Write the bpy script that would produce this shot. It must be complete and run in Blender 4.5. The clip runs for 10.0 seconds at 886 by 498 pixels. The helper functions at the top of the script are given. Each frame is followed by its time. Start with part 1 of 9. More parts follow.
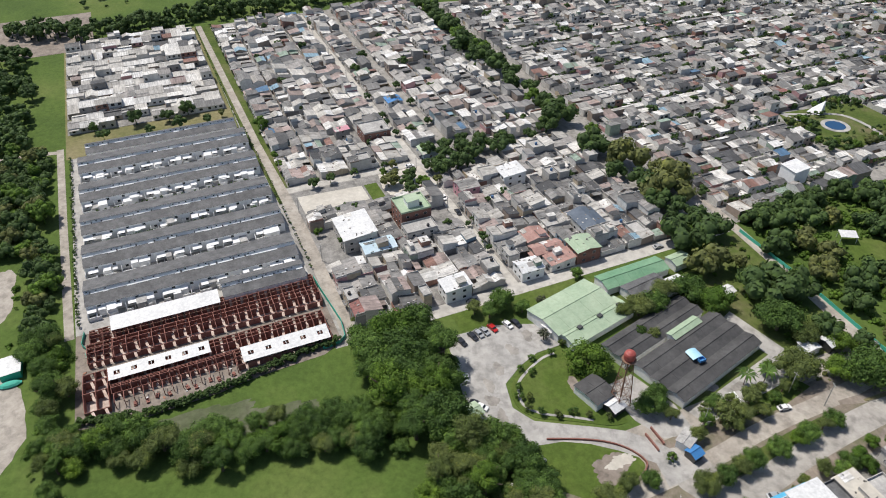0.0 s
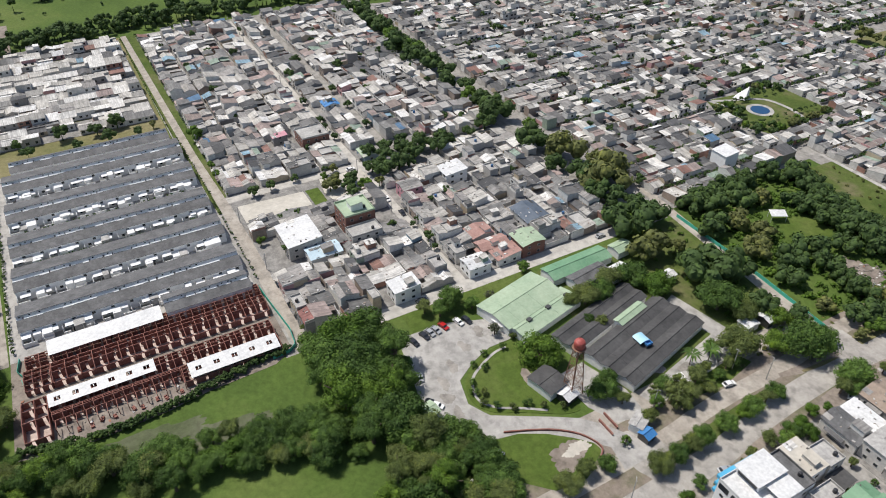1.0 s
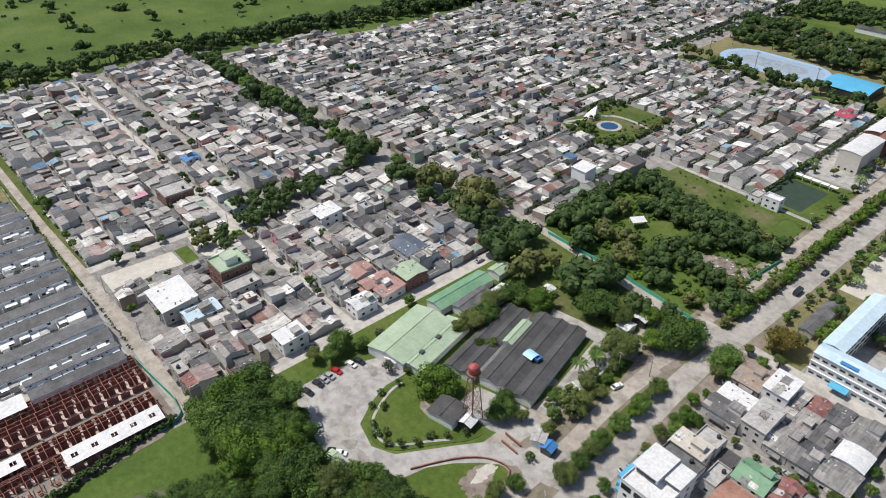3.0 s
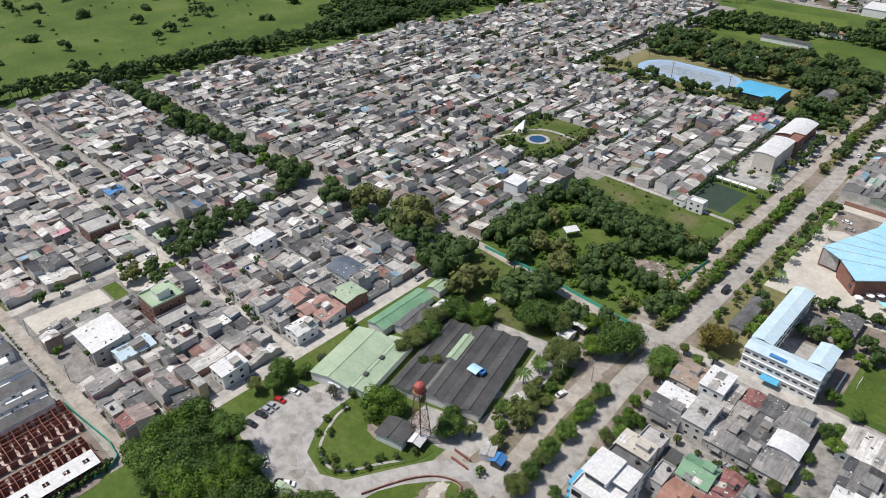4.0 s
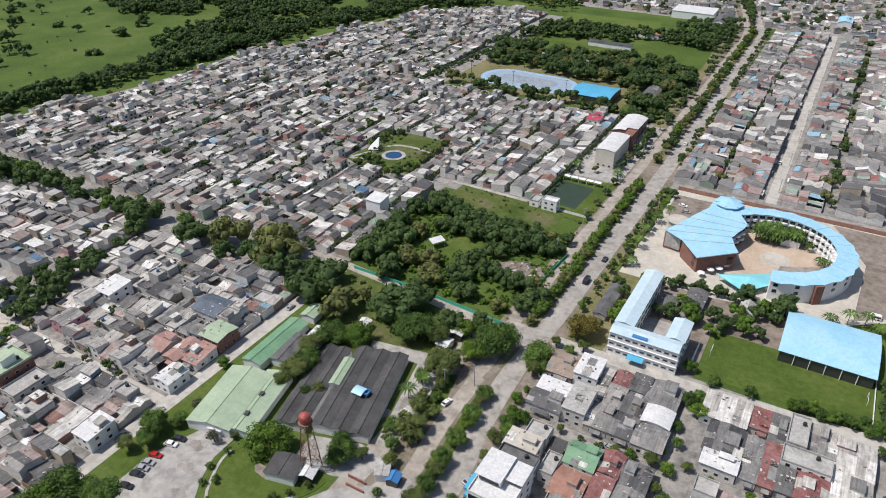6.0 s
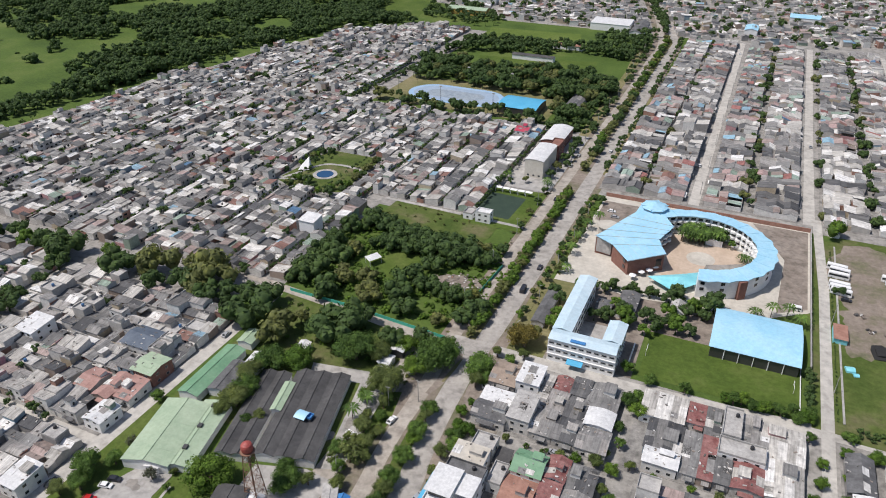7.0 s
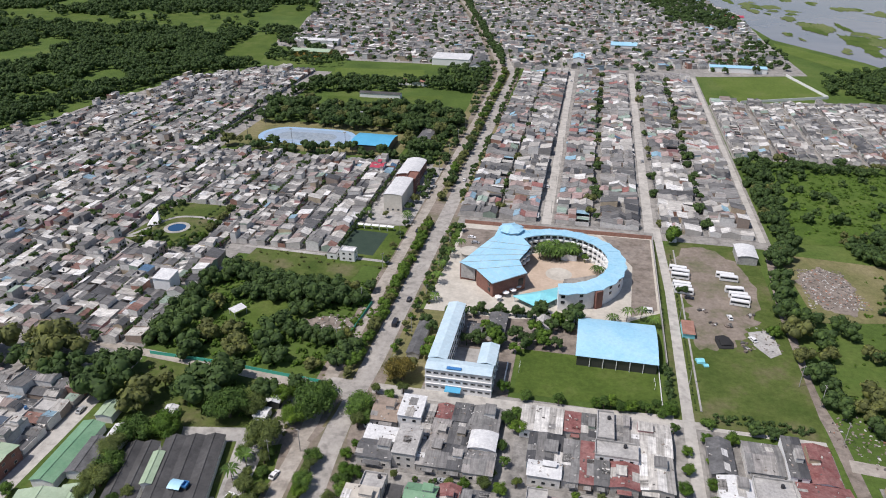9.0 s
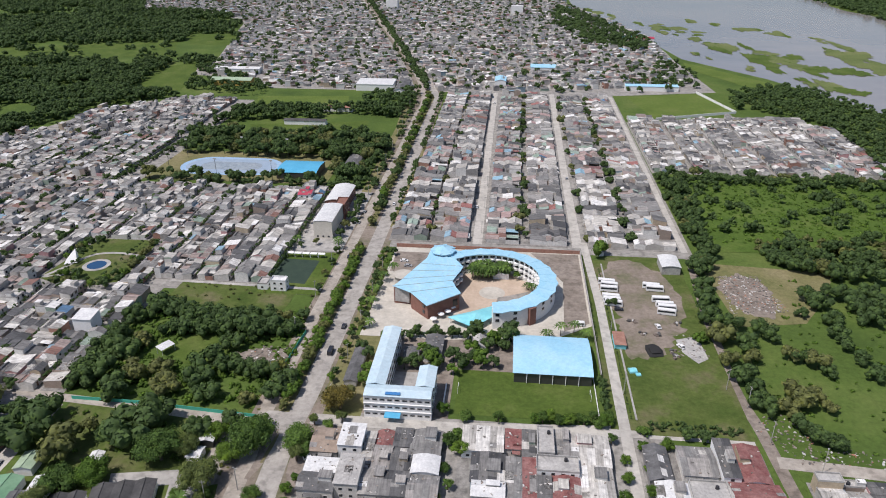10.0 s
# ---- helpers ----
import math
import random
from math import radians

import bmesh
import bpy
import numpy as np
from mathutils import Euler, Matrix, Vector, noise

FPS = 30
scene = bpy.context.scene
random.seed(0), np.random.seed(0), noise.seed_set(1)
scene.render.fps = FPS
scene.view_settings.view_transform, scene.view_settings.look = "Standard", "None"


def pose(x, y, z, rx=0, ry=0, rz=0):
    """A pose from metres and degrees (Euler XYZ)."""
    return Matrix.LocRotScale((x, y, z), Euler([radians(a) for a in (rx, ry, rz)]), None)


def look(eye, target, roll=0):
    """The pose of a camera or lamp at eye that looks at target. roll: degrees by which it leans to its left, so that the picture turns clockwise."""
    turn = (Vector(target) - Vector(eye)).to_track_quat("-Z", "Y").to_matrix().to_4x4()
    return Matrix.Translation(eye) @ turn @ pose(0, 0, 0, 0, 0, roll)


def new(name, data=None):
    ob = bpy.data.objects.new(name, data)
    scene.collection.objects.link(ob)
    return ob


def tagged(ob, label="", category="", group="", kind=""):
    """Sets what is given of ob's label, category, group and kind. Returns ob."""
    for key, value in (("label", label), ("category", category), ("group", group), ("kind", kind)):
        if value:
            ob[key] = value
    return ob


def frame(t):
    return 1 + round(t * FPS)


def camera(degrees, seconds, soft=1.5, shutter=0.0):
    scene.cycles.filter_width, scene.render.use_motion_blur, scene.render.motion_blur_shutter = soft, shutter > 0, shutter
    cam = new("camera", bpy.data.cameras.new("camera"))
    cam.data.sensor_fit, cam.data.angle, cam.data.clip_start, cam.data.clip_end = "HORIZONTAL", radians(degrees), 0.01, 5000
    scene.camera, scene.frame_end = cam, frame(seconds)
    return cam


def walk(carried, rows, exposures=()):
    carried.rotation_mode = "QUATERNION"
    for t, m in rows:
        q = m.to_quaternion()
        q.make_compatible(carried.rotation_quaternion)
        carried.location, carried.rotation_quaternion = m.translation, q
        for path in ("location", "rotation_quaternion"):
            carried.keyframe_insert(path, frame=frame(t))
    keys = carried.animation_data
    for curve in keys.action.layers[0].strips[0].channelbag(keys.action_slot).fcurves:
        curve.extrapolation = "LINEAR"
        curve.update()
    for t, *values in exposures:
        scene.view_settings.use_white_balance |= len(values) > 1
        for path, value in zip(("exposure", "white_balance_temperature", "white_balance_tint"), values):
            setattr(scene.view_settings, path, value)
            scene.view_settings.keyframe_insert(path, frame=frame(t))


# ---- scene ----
cam = camera(64.36, 10.0, soft=1.0)
PATH = [
    (0, 0.00, 0.00, 170.00, 52.678, 0.0, 66.471),
    (0.5, -0.01, -0.10, 169.65, 52.741, 0.0, 63.714),
    (1, -0.03, -0.34, 169.65, 52.744, 0.0, 60.903),
    (1.5, -0.17, -0.44, 169.69, 53.331, 0.0, 58.088),
    (2, -0.16, -0.53, 169.81, 53.992, 0.0, 54.970),
    (2.5, -0.17, -0.68, 169.90, 54.818, 0.0, 51.983),
    (4, -0.01, -0.98, 170.00, 57.181, 0.0, 42.917),
    (4.5, 0.10, -1.28, 170.42, 57.718, 0.0, 39.911),
    (5, 0.03, -1.38, 170.68, 58.029, 0.0, 36.801),
    (5.5, 0.04, -1.57, 170.57, 58.202, 0.0, 33.476),
    (7, 0.24, -1.72, 171.01, 59.771, 0.0, 24.283),
    (7.5, 0.39, -1.75, 171.20, 60.409, 0.0, 21.311),
    (8, 0.36, -2.20, 171.22, 61.120, 0.0, 18.088),
    (8.5, 0.44, -2.38, 171.34, 61.903, 0.0, 14.765),
    (9, 0.34, -2.74, 171.41, 62.684, 0.0, 11.840),
    (9.5, 0.30, -2.85, 171.28, 63.626, 0.0, 8.721),
    (10.0, 0.28, -2.89, 171.35, 64.579, 0.0, 5.700),
]
walk(cam, [(t, pose(*row)) for t, *row in PATH], exposures=[(0.0, 0.05, 6500, 10), (4.0, 0.02, 6450, 11), (7.0, -0.07, 6400, 13), (10.0, -0.09, 6330, 15)])

# ---- sky and sun ----
SUN_EL, SUN_AZ = radians(62), radians(237)   # azimuth clockwise from +y
world = bpy.data.worlds.new("world")
scene.world = world
world.use_nodes = True
_nt = world.node_tree
_nt.nodes.clear()
_sky = _nt.nodes.new("ShaderNodeTexSky")
_sky.sky_type = 'NISHITA'
_sky.sun_disc = False
_sky.sun_elevation, _sky.sun_rotation = SUN_EL, SUN_AZ
_sky.air_density, _sky.dust_density, _sky.ozone_density = 1.0, 1.5, 1.0
_bg = _nt.nodes.new("ShaderNodeBackground")
_bg.inputs["Strength"].default_value = 0.096
_out = _nt.nodes.new("ShaderNodeOutputWorld")
_nt.links.new(_sky.outputs[0], _bg.inputs[0])
_nt.links.new(_bg.outputs[0], _out.inputs[0])
sun_data = bpy.data.lights.new("sun", 'SUN')
sun_data.energy, sun_data.angle, sun_data.color = 4.2, radians(0.53), (1.0, 0.95, 0.88)
sun = new("sun", sun_data)
_d = Vector((math.sin(SUN_AZ) * math.cos(SUN_EL), math.cos(SUN_AZ) * math.cos(SUN_EL), math.sin(SUN_EL)))
sun.matrix_world = look(_d * 900, (0, 0, 0))
scene.view_settings.exposure = 0.0


# ---- materials ----
def nodes_for(name):
    m = bpy.data.materials.new(name)
    m.use_nodes = True
    nt = m.node_tree
    b = nt.nodes["Principled BSDF"]
    return m, nt, b


def link(nt, a, b):
    nt.links.new(a, b)


def noise_node(nt, scale, detail=4.0, rough=0.6, stretch=None):
    """Noise over the world's metres; scale is in cycles a metre."""
    geo = nt.nodes.new("ShaderNodeNewGeometry")
    src = geo.outputs["Position"]
    if stretch:
        mp = nt.nodes.new("ShaderNodeMapping")
        mp.inputs["Scale"].default_value = stretch
        link(nt, src, mp.inputs["Vector"])
        src = mp.outputs[0]
    n = nt.nodes.new("ShaderNodeTexNoise")
    n.inputs["Scale"].default_value = scale
    n.inputs["Detail"].default_value = detail
    n.inputs["Roughness"].default_value = rough
    link(nt, src, n.inputs["Vector"])
    return n.outputs["Fac"]


def ramp(nt, fac, stops, constant=False):
    r = nt.nodes.new("ShaderNodeValToRGB")
    r.color_ramp.interpolation = 'CONSTANT' if constant else 'LINEAR'
    els = r.color_ramp.elements
    while len(els) > 1:
        els.remove(els[-1])
    els[0].position, els[0].color = stops[0][0], (*stops[0][1], 1)
    for p, c in stops[1:]:
        e = els.new(p)
        e.color = (*c, 1)
    link(nt, fac, r.inputs["Fac"])
    return r.outputs["Color"]


def mix(nt, kind, fac, a, b):
    m = nt.nodes.new("ShaderNodeMix")
    m.data_type, m.blend_type = 'RGBA', kind
    if isinstance(fac, (int, float)):
        m.inputs[0].default_value = fac
    else:
        link(nt, fac, m.inputs[0])
    for v, s in ((a, m.inputs[6]), (b, m.inputs[7])):
        if isinstance(v, tuple):
            s.default_value = (*v, 1)
        else:
            link(nt, v, s)
    return m.outputs[2]


def bump(nt, b, height, strength, distance):
    n = nt.nodes.new("ShaderNodeBump")
    n.inputs["Strength"].default_value = strength
    n.inputs["Distance"].default_value = distance
    link(nt, height, n.inputs["Height"])
    link(nt, n.outputs[0], b.inputs["Normal"])


def grey(v):
    return (v, v, v)


def surface(name, c1, c2, rough=0.8, big=0.08, small=1.2, metal=0.0, bump_by=0.3, stain=0.5, stretch=None, patch=0.0):
    """A worn surface: two colours mixed by large noise, with finer grain and stains over it."""
    m, nt, b = nodes_for(name)
    base = ramp(nt, noise_node(nt, big, 5.0, 0.65), [(0.33, c1), (0.67, c2)])
    fine = noise_node(nt, small, 6.0, 0.7, stretch)
    g = ramp(nt, fine, [(0.25, grey(1 - stain)), (0.75, grey(1.0 + stain * 0.25))])
    if patch:
        # oil, dust and repairs a few metres across
        g = mix(nt, 'MULTIPLY', 1.0, g, ramp(nt, noise_node(nt, 0.27, 4.0, 0.6), [(0.36, grey(1 - patch)), (0.50, grey(1.0)), (0.66, grey(1 + patch * 0.35))]))
    link(nt, mix(nt, 'MULTIPLY', 1.0, base, g), b.inputs["Base Color"])
    b.inputs["Roughness"].default_value = rough
    b.inputs["Metallic"].default_value = metal
    if bump_by:
        bump(nt, b, fine, bump_by, 0.1)
    return m


def palette(name, colours, source="object", rough=0.8, stain=0.35, metal=0.0, small=0.7, stretch=None, streaks=False):
    """Paint that differs from piece to piece, with dirt and fading over it."""
    m, nt, b = nodes_for(name)
    if source == "object":
        fac = nt.nodes.new("ShaderNodeObjectInfo").outputs["Random"]
    else:
        fac = nt.nodes.new("ShaderNodeNewGeometry").outputs["Random Per Island"]
    total, at, stops = sum(w for w, c in colours), 0.0, []
    for w, c in colours:
        stops.append((at / total, c))
        at += w
    base = ramp(nt, fac, stops, constant=True)
    fine = noise_node(nt, small, 6.0, 0.7, stretch)
    g = ramp(nt, fine, [(0.28, grey(1 - stain)), (0.72, grey(1.0 + stain * 0.2))])
    if streaks:
        # rain streaks that run down the slope
        tc = nt.nodes.new("ShaderNodeTexCoord")
        mp = nt.nodes.new("ShaderNodeMapping")
        mp.inputs["Scale"].default_value = (1.7, 0.16, 0.16) if source == "object" else (0.16, 1.7, 0.16)
        link(nt, tc.outputs["Object"], mp.inputs["Vector"])
        sn = nt.nodes.new("ShaderNodeTexNoise")
        sn.inputs["Scale"].default_value, sn.inputs["Detail"].default_value = 1.0, 3.0
        link(nt, mp.outputs[0], sn.inputs["Vector"])
        g = mix(nt, 'MULTIPLY', 1.0, g, ramp(nt, sn.outputs["Fac"], [(0.30, grey(0.66)), (0.62, grey(1.10))]))
    broad = ramp(nt, noise_node(nt, 0.13, 3.0), [(0.3, grey(0.82)), (0.7, grey(1.06))])
    col = mix(nt, 'MULTIPLY', 1.0, mix(nt, 'MULTIPLY', 1.0, base, g), broad)
    link(nt, col, b.inputs["Base Color"])
    b.inputs["Roughness"].default_value = rough
    b.inputs["Metallic"].default_value = metal
    bump(nt, b, fine, 0.25, 0.08)
    return m


def plain(name, c, rough=0.5, metal=0.0):
    m, nt, b = nodes_for(name)
    n = noise_node(nt, 2.5, 4.0)
    g = ramp(nt, n, [(0.3, tuple(0.86 * v for v in c)), (0.7, tuple(min(1, 1.05 * v) for v in c))])
    link(nt, g, b.inputs["Base Color"])
    b.inputs["Roughness"].default_value = rough
    b.inputs["Metallic"].default_value = metal
    return m


def foliage(name, dark, light, source="object"):
    m, nt, b = nodes_for(name)
    geo = nt.nodes.new("ShaderNodeNewGeometry")
    if source == "object":
        tone = nt.nodes.new("ShaderNodeObjectInfo").outputs["Random"]
    else:
        tone = noise_node(nt, 0.06, 2.0)
    base = ramp(nt, tone, [(0.0, dark), (0.55, tuple((a + c) / 2 for a, c in zip(dark, light))), (1.0, light)])
    leaf = ramp(nt, geo.outputs["Random Per Island"], [(0.0, grey(0.74)), (0.7, grey(1.04)), (1.0, (1.28, 1.24, 1.05))])
    # uneven lighter and darker mottling a few metres across
    clump = ramp(nt, noise_node(nt, 0.42, 3.0, 0.6), [(0.32, grey(0.66)), (0.52, grey(1.0)), (0.70, (1.42, 1.34, 1.0))])
    col = mix(nt, 'MULTIPLY', 1.0, mix(nt, 'MULTIPLY', 1.0, base, leaf), clump)
    link(nt, col, b.inputs["Base Color"])
    b.inputs["Roughness"].default_value = 0.75
    b.inputs["Specular IOR Level"].default_value = 0.25
    tr = nt.nodes.new("ShaderNodeBsdfTranslucent")
    link(nt, col, tr.inputs["Color"])
    ms = nt.nodes.new("ShaderNodeMixShader")
    ms.inputs[0].default_value = 0.22
    link(nt, b.outputs[0], ms.inputs[1])
    link(nt, tr.outputs[0], ms.inputs[2])
    link(nt, ms.outputs[0], nt.nodes["Material Output"].inputs["Surface"])
    return m


def grass(name, c1, c2, c3, big=0.02):
    m, nt, b = nodes_for(name)
    base = ramp(nt, noise_node(nt, big, 5.0, 0.62), [(0.30, c1), (0.52, c2), (0.72, c3)])
    tuft = noise_node(nt, 0.45, 8.0, 0.75)
    g = ramp(nt, tuft, [(0.25, grey(0.58)), (0.7, grey(1.15))])
    link(nt, mix(nt, 'MULTIPLY', 1.0, base, g), b.inputs["Base Color"])
    b.inputs["Roughness"].default_value = 0.9
    b.inputs["Specular IOR Level"].default_value = 0.15
    bump(nt, b, tuft, 0.6, 0.35)
    return m


FIBRE = [(3.0, (0.15, 0.15, 0.155)), (3.2, (0.205, 0.20, 0.198)), (3.0, (0.27, 0.265, 0.258)), (2.0, (0.36, 0.335, 0.322)), (1.7, (0.47, 0.452, 0.43)),
         (1.7, (0.64, 0.625, 0.60)), (1.8, (0.84, 0.83, 0.81)), (1.7, (0.095, 0.095, 0.10)), (0.9, (0.30, 0.25, 0.228)), (0.45, (0.28, 0.155, 0.125)), (0.8, (0.37, 0.30, 0.285)),
         (0.18, (0.28, 0.42, 0.52)), (0.12, (0.10, 0.20, 0.33)), (0.3, (0.26, 0.34, 0.28)), (0.12, (0.34, 0.09, 0.08))]
PAINT = [(6, (0.76, 0.745, 0.71)), (4, (0.64, 0.615, 0.575)), (3, (0.50, 0.475, 0.44)), (1.4, (0.36, 0.29, 0.24)), (0.9, (0.52, 0.43, 0.31)),
         (0.5, (0.36, 0.20, 0.15)), (0.3, (0.52, 0.30, 0.30)), (0.15, (0.26, 0.35, 0.41)), (0.2, (0.32, 0.40, 0.32)), (1.2, (0.30, 0.29, 0.28))]
M_ROOF = palette("fibre_cement_roof", FIBRE, "object", 0.82, 0.42, small=0.55, streaks=True)
DARKS = [(2, (0.085, 0.086, 0.09)), (3, (0.125, 0.125, 0.128)), (3, (0.165, 0.163, 0.16)), (2.4, (0.205, 0.20, 0.195))]
MIDS = [(3, (0.25, 0.246, 0.238)), (3, (0.30, 0.29, 0.278)), (2, (0.36, 0.34, 0.322)), (1, (0.41, 0.39, 0.365))]
PALES = [(2.4, (0.47, 0.45, 0.415)), (2.6, (0.60, 0.575, 0.53)), (2.0, (0.76, 0.74, 0.70)), (1, (0.85, 0.84, 0.82))]
WARMS = [(1.4, (0.31, 0.25, 0.225)), (1.2, (0.39, 0.31, 0.285)), (0.7, (0.28, 0.155, 0.125)), (0.9, (0.45, 0.35, 0.32)), (0.5, (0.29, 0.37, 0.30)), (0.25, (0.28, 0.43, 0.53)), (0.12, (0.10, 0.20, 0.33)), (0.12, (0.29, 0.13, 0.115))]
EASTERN = WARMS + [(1.6, (0.46, 0.33, 0.31)), (0.8, (0.38, 0.17, 0.15)), (0.8, (0.36, 0.46, 0.39)), (0.6, (0.32, 0.52, 0.64))]


def roof_set(name, source, warm, stain):
    return {t: palette(name + "_" + t, c, source, 0.82, stain, small=0.5, streaks=True) for t, c in (("dark", DARKS), ("mid", MIDS), ("pale", PALES), ("warm", warm))}


ROOF_NEAR = roof_set("sheet_roof", "object", WARMS, 0.45)
ROOF_FAR = roof_set("far_sheet_roof", "island", WARMS, 0.42)
ROOF_EAST = roof_set("eastern_sheet_roof", "island", EASTERN, 0.36)
ROOF_OLD = roof_set("old_town_sheet_roof", "island", WARMS, 0.3)
M_WALL = palette("painted_wall", PAINT, "object", 0.85, 0.3, small=0.9)
M_WALL_STUFF = palette("painted_wall_far", PAINT, "island", 0.85, 0.3, small=0.9)
M_SLAB = surface("weathered_slab", (0.36, 0.35, 0.335), (0.55, 0.535, 0.51), 0.9, 0.15, 0.9, stain=0.45)
M_CREAMWALL = surface("cream_wall", (0.60, 0.56, 0.48), (0.70, 0.66, 0.58), 0.8, 0.2, 1.0, stain=0.2)
M_WHITE = surface("white_wall", (0.79, 0.79, 0.775), (0.87, 0.865, 0.85), 0.8, 0.2, 1.0, stain=0.16, bump_by=0.1)
M_WHITEROOF = surface("white_sheet_roof", (0.60, 0.605, 0.605), (0.74, 0.74, 0.73), 0.55, 0.25, 1.0, stain=0.26, bump_by=0.1)
M_DARKROOF = surface("dark_row_roof", (0.100, 0.100, 0.102), (0.172, 0.172, 0.174), 0.85, 0.22, 1.1, stain=0.42, patch=0.2)
M_BLACKROOF = surface("dark_hall_roof", (0.055, 0.054, 0.055), (0.098, 0.096, 0.095), 0.85, 0.10, 0.9, stain=0.35, patch=0.2)
M_GREENROOF = surface("pale_green_roof", (0.30, 0.40, 0.27), (0.40, 0.49, 0.345), 0.6, 0.12, 0.8, stain=0.22)
M_GREENROOF2 = surface("green_roof", (0.13, 0.28, 0.16), (0.20, 0.35, 0.215), 0.6, 0.12, 0.8, stain=0.25)
M_BLUEROOF = surface("light_blue_roof", (0.31, 0.60, 0.78), (0.42, 0.68, 0.83), 0.5, 0.10, 0.7, stain=0.2, bump_by=0.12)
M_PALEBLUE = surface("pale_blue_roof", (0.47, 0.62, 0.70), (0.58, 0.70, 0.76), 0.5, 0.12, 0.7, stain=0.2, bump_by=0.12)
M_BLUEROOF2 = surface("bright_blue_roof", (0.07, 0.36, 0.58), (0.11, 0.43, 0.65), 0.5, 0.10, 0.7, stain=0.16, bump_by=0.12)
M_TEALROOF = surface("teal_roof", (0.20, 0.60, 0.68), (0.28, 0.68, 0.74), 0.5, 0.2, 0.7, stain=0.16)
M_REDROOF = surface("red_roof", (0.20, 0.062, 0.058), (0.33, 0.17, 0.155), 0.8, 0.35, 1.0, stain=0.5)
M_BRIGHTRED = surface("bright_red_roof", (0.38, 0.035, 0.07), (0.47, 0.06, 0.10), 0.6, 0.3, 1.0, stain=0.2)
M_CLAY = surface("clay_roof", (0.30, 0.15, 0.11), (0.40, 0.225, 0.17), 0.85, 0.3, 1.0, stain=0.35)
M_TAN = surface("brown_tile_roof", (0.27, 0.21, 0.165), (0.36, 0.29, 0.235), 0.85, 0.3, 1.0, stain=0.3)
M_ASPHALT = surface("dusty_road", (0.265, 0.245, 0.22), (0.37, 0.345, 0.312), 0.92, 0.06, 0.5, stain=0.28, patch=0.3)
M_CARRIAGE = surface("worn_carriageway", (0.31, 0.29, 0.263), (0.43, 0.405, 0.37), 0.92, 0.07, 0.4, stain=0.26, patch=0.26)
M_VERGE = surface("dusty_verge", (0.185, 0.165, 0.135), (0.335, 0.302, 0.258), 0.95, 0.12, 0.5, stain=0.35, patch=0.42)
M_CORAL = surface("coral_tile_roof", (0.33, 0.19, 0.16), (0.44, 0.275, 0.24), 0.85, 0.3, 1.0, stain=0.3)
M_NAVY = surface("slate_blue_roof", (0.075, 0.10, 0.14), (0.12, 0.15, 0.19), 0.7, 0.3, 1.0, stain=0.3)
M_PINK = surface("pink_paint", (0.52, 0.24, 0.29), (0.60, 0.33, 0.37), 0.8, 0.3, 1.0, stain=0.25)
M_CREAM = surface("cream_paving", (0.46, 0.425, 0.365), (0.60, 0.565, 0.495), 0.88, 0.1, 0.5, stain=0.26)
M_CONCRETE = surface("concrete_paving", (0.33, 0.318, 0.298), (0.46, 0.442, 0.415), 0.9, 0.09, 0.35, stain=0.26, patch=0.24)
M_LANE = surface("pale_lane", (0.41, 0.39, 0.355), (0.54, 0.515, 0.47), 0.92, 0.07, 0.5, stain=0.22, patch=0.2)
M_STREET = surface("street_concrete", (0.25, 0.236, 0.215), (0.375, 0.358, 0.33), 0.92, 0.07, 0.6, stain=0.32, patch=0.3)
M_PAD = surface("pavement_concrete", (0.19, 0.183, 0.172), (0.34, 0.325, 0.302), 0.92, 0.2, 1.0, stain=0.4, patch=0.3)
M_DIRT = surface("bare_earth", (0.20, 0.165, 0.135), (0.32, 0.275, 0.235), 0.95, 0.08, 0.5, stain=0.35, patch=0.3)
M_PALEDIRT = surface("pale_earth", (0.32, 0.285, 0.242), (0.45, 0.41, 0.358), 0.95, 0.08, 0.5, stain=0.3, patch=0.25)
M_BRICK = surface("red_brick", (0.225, 0.088, 0.068), (0.355, 0.165, 0.13), 0.9, 0.5, 2.2, stain=0.45)
M_BROWNBRICK = surface("brown_brick", (0.22, 0.10, 0.075), (0.29, 0.145, 0.11), 0.9, 0.5, 2.2, stain=0.35)
M_STEEL = plain("dark_steel", (0.10, 0.10, 0.10), 0.5, 0.6)
M_RUST = surface("rusty_steel", (0.19, 0.095, 0.06), (0.28, 0.16, 0.11), 0.8, 1.0, 3.0, stain=0.4)
M_TANKRED = surface("red_tank_paint", (0.33, 0.06, 0.05), (0.42, 0.10, 0.085), 0.55, 0.7, 2.0, stain=0.3)
M_GLASS = plain("dark_window_glass", (0.025, 0.03, 0.035), 0.12)
M_FRAME = plain("window_frame_paint", (0.50, 0.49, 0.47), 0.6)
M_DOOR = palette("door_paint", [(1, (0.16, 0.09, 0.05)), (1, (0.30, 0.30, 0.30)), (1, (0.07, 0.07, 0.075))], "object", 0.6, 0.2)
M_TANK = palette("water_tank_plastic", [(2, (0.03, 0.03, 0.035)), (1, (0.05, 0.15, 0.32))], "object", 0.5, 0.15)
M_NET = plain("green_net", (0.06, 0.40, 0.30), 0.8)
M_BARK = surface("bark", (0.10, 0.075, 0.05), (0.17, 0.13, 0.095), 0.95, 0.5, 3.0)
M_LEAF = foliage("leaves", (0.058, 0.111, 0.026), (0.128, 0.220, 0.048))
M_LEAF_BRIGHT = foliage("bright_leaves", (0.075, 0.150, 0.023), (0.132, 0.220, 0.032))
M_LEAF_OLIVE = foliage("olive_leaves", (0.092, 0.132, 0.037), (0.158, 0.198, 0.062))
